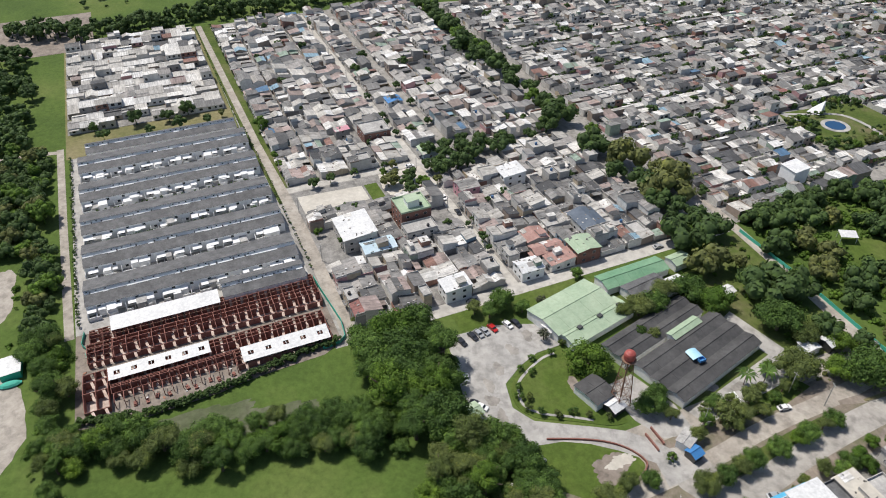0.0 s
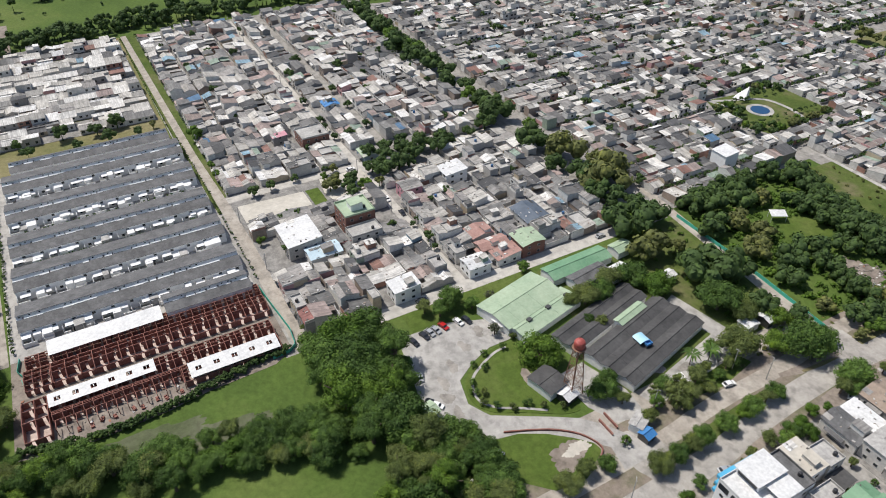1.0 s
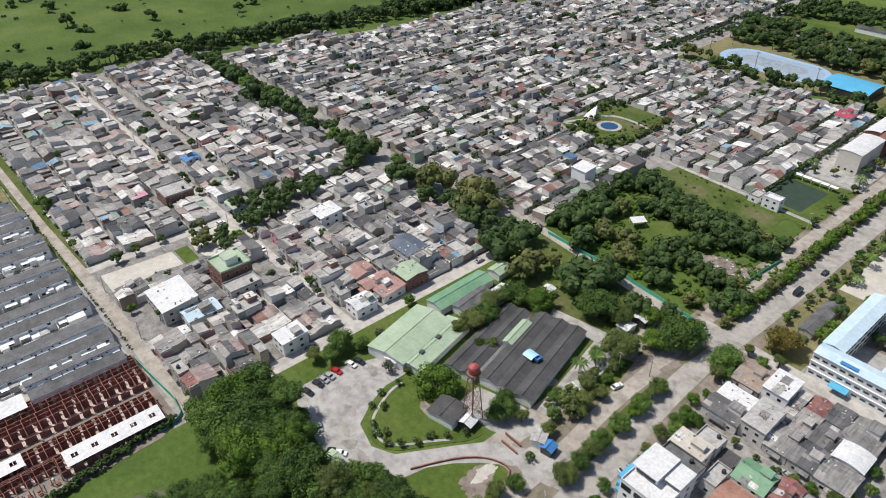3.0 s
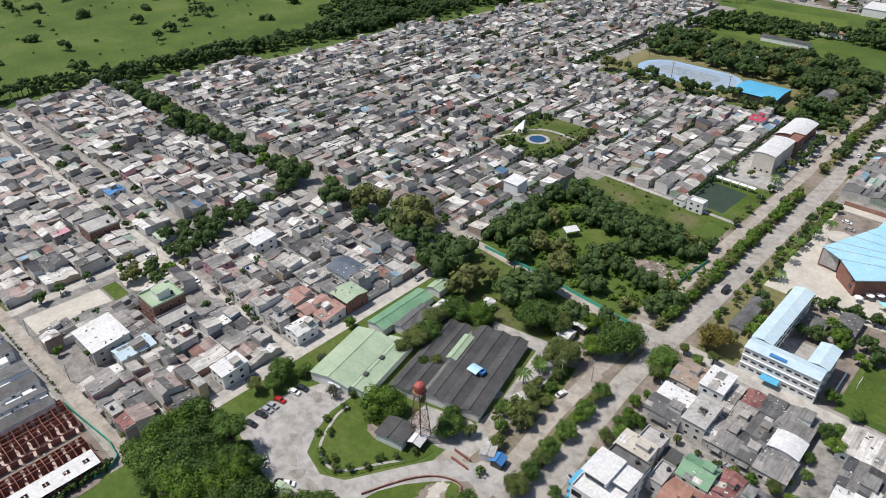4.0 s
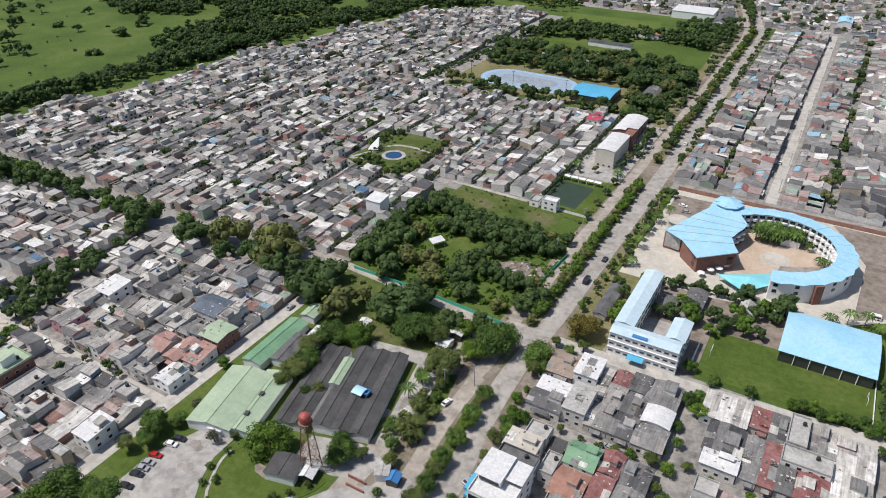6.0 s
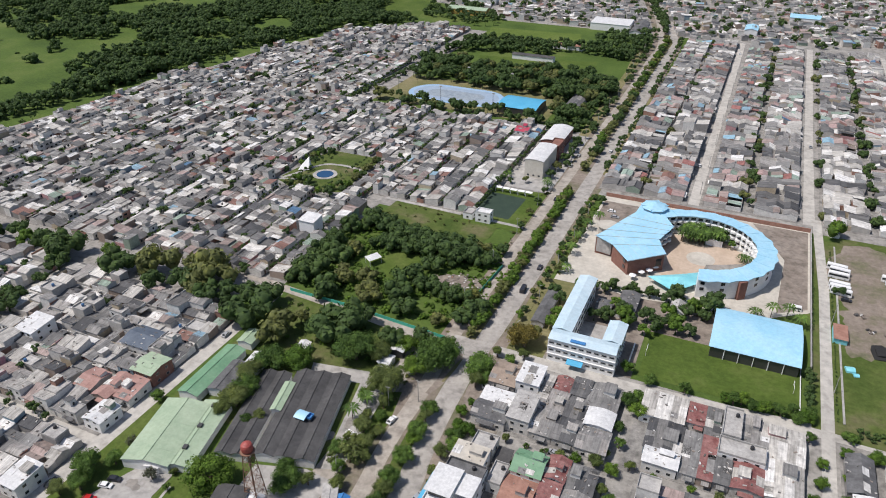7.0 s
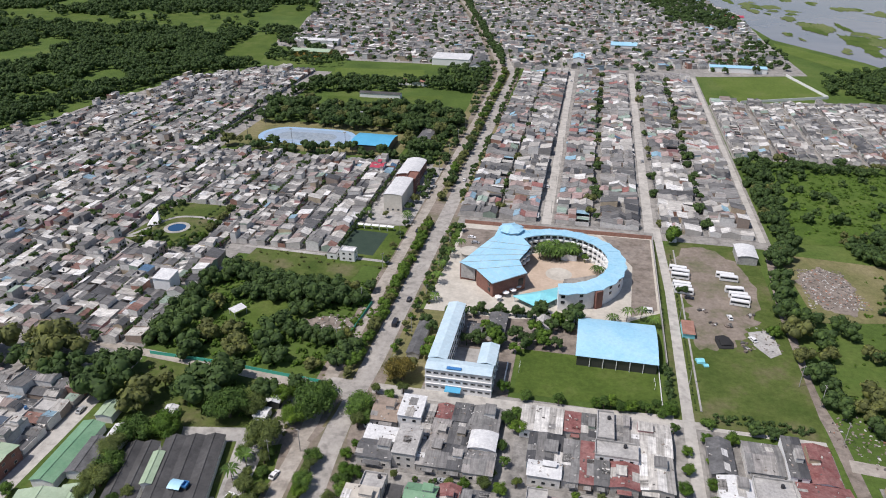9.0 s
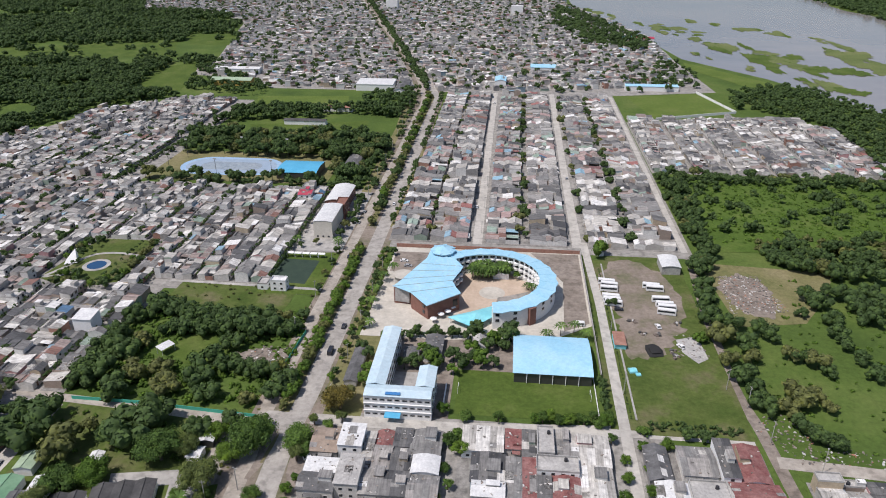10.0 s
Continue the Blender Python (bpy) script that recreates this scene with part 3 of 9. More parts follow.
structure("path_lawn", strip(smooth_line([(-137, 100), (-136.5, 95), (-133.5, 88), (-129.5, 82.5), (-122, 80), (-116.5, 83.5), (-112.5, 90), (-108, 96.5)]), 0.9, 0.185), M_CONCRETE, "curved concrete path in the lawn", "path")
structure("lawn_earth", blob(-121, 99, 4.5, 2.2, 0.178, 8), M_DIRT, "worn bare earth in the lawn", "earth patch")
structure("planter_lawn", poly(smooth_line([(-107, 80), (-103.6, 87.6), (-99.6, 94.4), (-94.8, 99.4), (-89, 101.4), (-86.4, 97.6)]) + [(-83, 92), (-84, 82), (-92, 74), (-100, 72), (-108, 70)], 0.05), M_LAWN, "grass with bare patches by the curved wall", "lawn")
structure("planter_earth", blob(-91.5, 92, 4.6, 6.0, 0.075, 9, 60, 0.25), M_DIRT, "bare brown earth in the grass", "earth patch")
structure("planter_sand", blob(-92.5, 95.5, 2.2, 4.0, 0.078, 19, 60, 0.35), M_CREAM, "pale sandy patch in the grass", "earth patch")
_s = strip(smooth_line([(-107.5, 80), (-104, 88), (-100, 95), (-95, 100), (-89, 102), (-86, 98)]), 0.35, 0.75, 0.75)
structure("wall_curved", _s, M_BRICK, "low curved brick wall along the drive", "garden wall")
structure("yard_complex", poly([(-127, 160), (-108, 165), (-99, 125), (-93, 127), (-97, 165), (-108, 172), (-130, 168)], 0.055), M_CONCRETE, "pale paved yard beside the dark roofs", "yard")
structure("yard_complex_front", poly([(-118, 107), (-103, 108), (-94, 112), (-92, 122), (-103, 123), (-119, 118)], 0.05), M_CONCRETE, "paved yard in front of the complex", "yard")
structure("lawn_front", rect(-168, -158.5, 76, 131, 0.05), M_LAWN, "grass strip beside the green-roofed hall", "lawn")

# green fields and lots
structure("field_school", rect(-17, 38, 211, 240, 0.05), M_LAWN, "green football field of the school", "sports field")
structure("lot_grass", rect(52, 93, 206, 356, 0.04), M_ROUGH, "rough green grass lot", "grass lot")
structure("lot_buses", blob(67, 316, 20, 34, 0.055, 61, 60, 0.12), M_YARD, "bare brown gravel yard where buses park", "bus yard")
structure("lot_buses_end", blob(66, 279, 15, 20, 0.055, 62, 60, 0.3), M_YARD, "trodden brown gravel of the bus yard", "bus yard")
structure("verge_lane", rect(41.4, 52, 208, 350, 0.03), M_ROUGH, "dry verge of the concrete lane", "verge")
# two darker rounded patches on the yard paving
structure("yard_dark_spot", blob(-101, 146, 1.7, 2.6, 0.075, 69), M_ASPHALT, "dark stain on the paved yard", "stain")
structure("yard_dark_spot_small", blob(-104, 138, 1.5, 2.2, 0.075, 70), M_ASPHALT, "dark stain on the paved yard", "stain")
for _k, (_x, _y) in enumerate([(-138, 80), (-144, 88), (-133, 74), (-127, 72), (-148, 96), (-120, 72)]):
    structure("parking_stain_%d" % (_k + 1), blob(_x, _y, 2.6, 1.8, 0.078, 71 + _k, 24, 0.4), M_ASPHALT, "darker oil-stained concrete", "stain")
structure("ground_dry_lot", poly([(104, 352), (172, 346), (160, 320), (140, 292), (108, 286)], 0.05), M_DRYGRASS, "dry brownish grass in the overgrown lot", "grass lot")
structure("ground_debris", blob(121, 318, 13, 20, 0.055, 84, 60, 0.2), M_DIRT, "grey-brown tipped earth under the debris", "earth patch")
structure("ground_clearing", blob(-128, 244, 17, 13, 0.05, 12, 60, 0.2), M_LAWN, "bright grass clearing among trees", "clearing")
structure("ground_dry_clearing", poly([(-166, 287), (-140, 280), (-122, 270), (-108, 272), (-104, 286), (-104, 304), (-165, 304)], 0.045), M_ROUGH, "dry grass strip beside the trees", "grass strip")
structure("ground_lot_debris", blob(-101, 242, 11, 6, 0.052, 13, 60, 0.3), M_DIRT, "bare brown earth with debris in the lot", "earth patch")
structure("pavement_park_edge", strip([(-172, 304.5), (-92, 302)], 2.4, 0.075), M_CONCRETE, "pale path behind the overgrown lot", "path")
structure("court_lawn", poly([(-124, 296), (-92, 296), (-92, 345), (-96, 345), (-124, 342)], 0.06), M_LAWN, "grass around the small court", "lawn")
structure("court_turf", poly([(-122, 308), (-102, 307), (-101, 334), (-121, 335)], 0.085), M_COURT, "dark green artificial turf court", "sports court")
structure("plaza_cube", poly([(-124, 346), (-92, 346), (-92, 440), (-128, 440)], 0.055), M_CONCRETE, "pale forecourt of the cube-shaped building", "forecourt")
structure("field_stadium", poly([(118, 738), (192, 764), (212, 684), (132, 652)], 0.07), M_PITCH, "green football field beside the estate", "sports field")
structure("field_far", poly([(-251, 664), (-160, 670), (-170, 716), (-265, 708)], 0.05), M_PITCH, "far green playing field", "sports field")
structure("field_mid", poly([(-221, 565), (-126, 575), (-130, 621), (-234, 600)], 0.05), M_LAWN, "green lawn behind the trees", "lawn")
structure("court_plaza", poly([(-264, 45), (-262, 74), (-250, 74), (-250, 45)], 0.17), M_CREAM, "bare concrete ball court", "sports court")
structure("plaza_earth", poly([(-268, 84), (-268, 104.5), (-247, 104.5), (-247, 84), (-256, 82)], 0.17), M_CREAM, "bare pale earth of the small square", "square")
structure("lawn_plaza", rect(-262, -247, 75, 81, 0.17), M_LAWN, "small green lawn beside the ball court", "lawn")
structure("park_lawn", poly([(-242, 300), (-236, 350), (-200, 350), (-198, 300), (-220, 290)], 0.17), M_ROUGH, "green park lawn with curved paths", "park")
structure("marsh_meadow", poly([(215, 940), (282, 832), (300, 800), (255, 800), (210, 900)], 0.09), M_PITCH, "green meadow strip along the marsh", "meadow")
structure("rink_surround", poly([(-262, 452), (-128, 452), (-128, 520), (-262, 520)], 0.05), M_DRYGRASS, "dry grass around the skating rink", "grass")
MEADOWS = [[(-900, 890), (-663, 864), (-451, 917), (-500, 1030), (-728, 960), (-900, 985)], [(-510, 1098), (-430, 1106), (-396, 1013), (-470, 1006)], [(-409, 698), (-352, 703), (-372, 790), (-400, 880), (-432, 850)]]
for _k, _q in enumerate(MEADOWS):
    structure("meadow_%d" % (_k + 1), poly(_q, 0.03), M_LAWN, "distant bright green meadow between woods", "meadow")


# ---- trees ----
def leaf_mesh(name, seed, clumps, leaves, size, material, flat=0.75, spread=1.0, core=0.62):
    """A crown of radius 1 centred at z = 0: clumps of small leaf sprays over a dark uneven core."""
    r = np.random.RandomState(seed)
    cent = r.normal(size=(clumps, 3))
    cent /= np.linalg.norm(cent, axis=1)[:, None]
    cent[:, 2] = np.where(cent[:, 2] < -0.35, -cent[:, 2], cent[:, 2])
    cent *= r.uniform(0.40, 0.86, (clumps, 1)) * [spread, spread, flat]
    rad = r.uniform(0.25, 0.46, clumps)
    pick = r.choice(clumps, leaves, p=rad ** 2 / (rad ** 2).sum())
    d = r.normal(size=(leaves, 3))
    d /= np.linalg.norm(d, axis=1)[:, None]
    d[:, 2] = np.where(d[:, 2] < -0.3, -d[:, 2], d[:, 2])
    pos = cent[pick] + d * (rad[pick] * r.uniform(0.72, 1.12, leaves))[:, None] * [1, 1, 0.85]
    nor = d + r.normal(size=(leaves, 3)) * 0.24
    nor /= np.linalg.norm(nor, axis=1)[:, None]
    side = np.cross(nor, r.normal(size=(leaves, 3)))
    side /= np.linalg.norm(side, axis=1)[:, None]
    up = np.cross(nor, side)
    s = (size * r.uniform(0.6, 1.3, leaves))[:, None]
    v = np.concatenate([pos - side * s, pos - up * s * 0.6 + nor * s * 0.15, pos + side * s, pos + up * s * 0.6 - nor * s * 0.15], 1).reshape(-1, 3)
    f = np.arange(4 * leaves).reshape(-1, 4).tolist()
    v = v.tolist()
    # core lumps keep the crown from being see-through
    for c, q in zip(cent, rad):
        n = len(v)
        k = q * core
        for a in range(3):
            for b in range(6):
                th, ph = (a + 0.5) / 3 * math.pi, b / 6 * 2 * math.pi + a
                v.append((c[0] + k * math.sin(th) * math.cos(ph), c[1] + k * math.sin(th) * math.sin(ph), c[2] + k * math.cos(th) * 0.85))
        for a in range(2):
            for b in range(6):
                j = (b + 1) % 6
                f.append((n + a * 6 + b, n + (a + 1) * 6 + b, n + (a + 1) * 6 + j, n + a * 6 + j))
        f.append(tuple(range(n, n + 6)))
    me = bpy.data.meshes.new(name)
    me.from_pydata(v, [], f)
    me.materials.append(material)
    me.update()
    return me


def trunk_mesh(name, seed):
    """A tapered trunk one metre high with limbs that reach into the crown."""
    r = random.Random(seed)
    s = Shape()
    s.tube((0, 0, 0), (0.02, 0.01, 0.6), 0.06, 0.045, 7)
    s.tube((0.02, 0.01, 0.58), (0.0, 0.03, 1.0), 0.045, 0.025, 7)
    for i in range(5):
        t = i * 1.26 + r.uniform(-0.3, 0.3)
        k = r.uniform(0.25, 0.42)
        s.tube((0.02, 0.01, r.uniform(0.45, 0.62)), (k * math.cos(t), k * math.sin(t), r.uniform(0.85, 1.1)), 0.03, 0.012, 5)
    return s.mesh(name, M_BARK)


CROWNS = {
    "wide": [leaf_mesh("crown", 10 + i, 27, 5200, 0.046, M_LEAF, 0.55) for i in range(5)],
    "round": [leaf_mesh("crown", 20 + i, 26, 4200, 0.050, M_LEAF, 0.85) for i in range(4)],
    "bright": [leaf_mesh("crown", 30 + i, 24, 4000, 0.050, M_LEAF_BRIGHT, 0.8) for i in range(3)],
    "olive": [leaf_mesh("crown", 40 + i, 27, 5000, 0.046, M_LEAF_OLIVE, 0.6) for i in range(3)],
    "grey": [leaf_mesh("crown", 50 + i, 20, 700, 0.075, M_LEAF_GREY, 0.7, core=0.45) for i in range(2)],
    "rusty": [leaf_mesh("crown", 80 + i, 26, 4200, 0.050, M_LEAF_RUST, 0.85) for i in range(2)],
    "small": [leaf_mesh("crown", 60 + i, 12, 700, 0.09, M_LEAF, 0.9) for i in range(3)],
    "smallolive": [leaf_mesh("crown", 70 + i, 12, 700, 0.09, M_LEAF_OLIVE, 0.9) for i in range(3)],
}
TRUNKS = [trunk_mesh("trunk", i) for i in range(4)]
TREE_LABEL = {"wide": "broad dark green spreading tree", "round": "dense dark green round-crowned tree", "bright": "bright yellow-green leafy tree",
              "olive": "large olive green spreading tree", "grey": "greyish sparse-leaved tree", "rusty": "broad tree with rusty olive leaves", "small": "small dark green street tree", "smallolive": "small olive green street tree"}
_tr = random.Random(77)


TREES = []


def tree(x, y, r, h, kind="round", where="on grass", z=0.0, group=""):
    """Notes a tree with crown radius r and total height h; plant() makes it."""
    TREES.append((x, y, r, h, kind, where, z, group))


def plant_one(x, y, r, h, kind, where, z, group):
    t = thing("tree", TREE_LABEL[kind] + " " + where, "tree", pose(x, y, z, 0, 0, _tr.uniform(0, 360)), group)
    flat = {"wide": 0.55, "olive": 0.6, "round": 0.85, "rusty": 0.85, "bright": 0.8, "grey": 0.7}.get(kind, 0.9)
    zr = r * _tr.uniform(0.9, 1.1)
    cz = h - zr * (flat + 0.25)
    tk = part("trunk", _tr.choice(TRUNKS), None, t)
    tk.matrix_basis = Matrix.Diagonal((h * 0.9, h * 0.9, max(cz + 0.3 * zr, 0.8), 1))
    cr = part("crown", _tr.choice(CROWNS[kind]), None, t)
    cr.matrix_basis = Matrix.Translation((0, 0, cz)) @ Matrix.Rotation(_tr.uniform(0, 6.28), 4, "Z") @ Matrix.Diagonal((r * _tr.uniform(0.9, 1.1), r * _tr.uniform(0.9, 1.1), zr, 1))
    return t


def raw_crown(seed, clumps, leaves, size, flat):
    me = leaf_mesh("crown", seed, clumps, leaves, size, M_LEAF_STUFF, flat, core=0.86)
    v, f = np.array([p.co[:] for p in me.vertices]), [tuple(p.vertices) for p in me.polygons]
    bpy.data.meshes.remove(me)
    return v, f


FAR_CROWN = [raw_crown(90 + i, 10, 95, 0.18, 0.8) for i in range(6)]
MID_CROWN = [raw_crown(110 + i, 18, 420, 0.11, 0.75) for i in range(6)]


def flat_faces(f):
    return np.array([i for q in f for i in q], np.int32), np.array([len(q) for q in f], np.int32)


STEM = np.array([(-1, -1, 0), (1, -1, 0), (0, 1, 0), (0, 0, 1)], float)


def woods(name, spots, label, category="woods", material=None, crowns=None):
    """Many crowns as one thing that nobody could count: spots of (x, y, r, h)."""
    forms = [(v, *flat_faces(f)) for v, f in (crowns or FAR_CROWN)]
    stem_i, stem_n = np.array([0, 1, 3, 1, 2, 3, 2, 0, 3], np.int32), np.array([3, 3, 3], np.int32)
    vs, idx, cnt, n = [], [], [], 0
    for x, y, r, h in spots:
        v, fi, fn = forms[_tr.randrange(6)]
        a = _tr.uniform(0, 6.28)
        c, s = math.cos(a), math.sin(a)
        vs.append(np.stack([x + r * (c * v[:, 0] - s * v[:, 1]), y + r * (s * v[:, 0] + c * v[:, 1]), np.maximum(h - r * 0.9 + r * v[:, 2], 0.0)], 1))
        idx.append(fi + n)
        cnt.append(fn)
        n += len(v)
        # a short stem under every crown
        vs.append(STEM * (r * 0.08, r * 0.08, max(h - r * 0.9, 0.4)) + (x, y, 0))
        idx.append(stem_i + n)
        cnt.append(stem_n)
        n += 4
    co, li, ln = np.concatenate(vs), np.concatenate(idx), np.concatenate(cnt)
    me = bpy.data.meshes.new(name)
    me.vertices.add(len(co))
    me.vertices.foreach_set("co", co.astype(np.float32).ravel())
    me.loops.add(len(li))
    me.loops.foreach_set("vertex_index", li)
    me.polygons.add(len(ln))
    me.polygons.foreach_set("loop_start", (np.cumsum(ln) - ln).astype(np.int32))
    me.materials.append(material or M_LEAF_STUFF)
    me.update(calc_edges=True)
    return tagged(new(name, me), label, category, kind="stuff")


NEAR_TREES = 290


def plant():
    """The trees round the viewpoint's side of the plan as things, the others joined by kind."""
    todo = sorted(TREES, key=lambda q: (q[4] != "rusty", math.hypot(q[0], q[1])))
    for q in todo[:NEAR_TREES]:
        plant_one(*q)
    kinds = {"rusty": M_LEAF_OLIVES, "wide": M_LEAF_STUFF, "round": M_LEAF_STUFF, "small": M_LEAF_STUFF, "bright": M_LEAF_FRESH, "olive": M_LEAF_OLIVES, "smallolive": M_LEAF_OLIVES, "grey": M_LEAF_OLIVES}
    for m, name, label in ((M_LEAF_STUFF, "trees_dark", "dark green trees of gardens, lots and streets"), (M_LEAF_FRESH, "trees_fresh", "fresh green trees of gardens and squares"),
                           (M_LEAF_OLIVES, "trees_olive", "olive green trees of streets and lots")):
        spots = [(x, y, r, h) for x, y, r, h, k, *_ in todo[NEAR_TREES:] if kinds[k] is m]
        woods(name, spots, label, "trees", m, MID_CROWN)


def inside(x, y, pts):
    hit, k = False, len(pts) - 1
    for i in range(len(pts)):
        (xi, yi), (xk, yk) = pts[i], pts[k]
        if (yi > y) != (yk > y) and x < (xk - xi) * (y - yi) / (yk - yi) + xi:
            hit = not hit
        k = i
    return hit


def scatter(pts, step, seed, keep=1.0, jitter=0.45, holes=(), glades=0.0):
    """Uneven spots inside an outline."""
    r = random.Random(seed)
    xs, ys = [p[0] for p in pts], [p[1] for p in pts]
    out, y = [], min(ys)
    while y < max(ys):
        x = min(xs)
        while x < max(xs):
            px, py = x + r.uniform(-jitter, jitter) * step, y + r.uniform(-jitter, jitter) * step
            if r.random() < keep and inside(px, py, pts) and not (glades and noise.noise((px / glades, py / glades, 3.7)) > 0.16) and not any((px - a) ** 2 + (py - b) ** 2 < c * c for a, b, c in holes):
                out.append((px, py))
            x += step
        y += step
    return out


def hedge(name, line, width, height, label, seed, step=0.8):
    """A clipped or wild hedge along a line, as leaf lumps."""
    r = random.Random(seed)
    spots = []
    for (x0, y0), (x1, y1) in zip(line, line[1:]):
        L = math.hypot(x1 - x0, y1 - y0)
        for i in range(max(1, int(L / step))):
            t = (i + r.random()) / max(1, int(L / step))
            nx, ny = -(y1 - y0) / L, (x1 - x0) / L
            o = r.uniform(-0.5, 0.5) * width * 0.6
            q = r.uniform(0.7, 1.1) * width * 0.5
            spots.append((x0 + (x1 - x0) * t + nx * o, y0 + (y1 - y0) * t + ny * o, q, height * r.uniform(0.8, 1.15)))
    return woods(name, spots, label, "hedge")


# ---- houses ----
_w = Shape()
_w.box(-0.62, 0.62, -0.05, 0.03, -0.56, 0.56)
WIN_FRAME = _w.mesh("window_frame", M_FRAME)
_w = Shape()
_w.box(-0.54, 0.54, -0.075, 0.0, -0.48, 0.48)
WIN_PANE = _w.mesh("window_pane", M_GLASS)
_w = Shape()
_w.box(-0.48, 0.48, -0.06, 0.03, 0.0, 2.1)
DOOR = _w.mesh("door", M_DOOR)
_w = Shape()
_w.lathe(0, 0, [(0.55, 0), (0.62, 0.1), (0.62, 1.0), (0.5, 1.2), (0.2, 1.3)], 10)
TANK = _w.mesh("water_tank", M_TANK)
FACE = {"-y": 0, "+x": 90, "+y": 180, "-x": -90}


def roof_sheet(s, x0, x1, y0, y1, z0, z1, over=0.25):
    """A sloping sheet from z0 at y0 to z1 at y1."""
    k = (z1 - z0) / max(y1 - y0, 0.1)
    s.slab([(x0 - over * 0.2, y0 - over, z0 - k * over), (x1 + over * 0.2, y0 - over, z0 - k * over), (x1 + over * 0.2, y1 + over, z1 + k * over), (x0 - over * 0.2, y1 + over, z1 + k * over)], 0.09)


def strips_of(r, x0, x1):
    """One roof, or now and then the sheets of two repairs side by side."""
    n = r.choice([1, 1, 1, 1, 2])
    cut = [x0] + sorted(x0 + (x1 - x0) * (i + r.uniform(-0.25, 0.25)) / n for i in range(1, n)) + [x1]
    return list(zip(cut, cut[1:]))


TONES = ["dark", "mid", "pale", "warm"]


def clutter_on(r, sheets, n):
    """Loose boards, tubs and weights lying on roof sheets."""
    s = Shape()
    for _ in range(n):
        top = [Vector(p) for p in r.choice(sheets).v[4:8]]
        u, v = r.uniform(0.1, 0.9), r.uniform(0.1, 0.9)
        p = top[0].lerp(top[1], u).lerp(top[3].lerp(top[2], u), v)
        a, w, e, h = r.uniform(0, 3.14), r.uniform(0.12, 0.6), r.uniform(0.08, 0.3), r.uniform(0.06, 0.3)
        c, d = math.cos(a), math.sin(a)
        s.prism([(p.x + c * i * w - d * j * e, p.y + d * i * w + c * j * e) for i, j in ((-1, -1), (1, -1), (1, 1), (-1, 1))], p.z - 0.05, p.z + h)
    return s


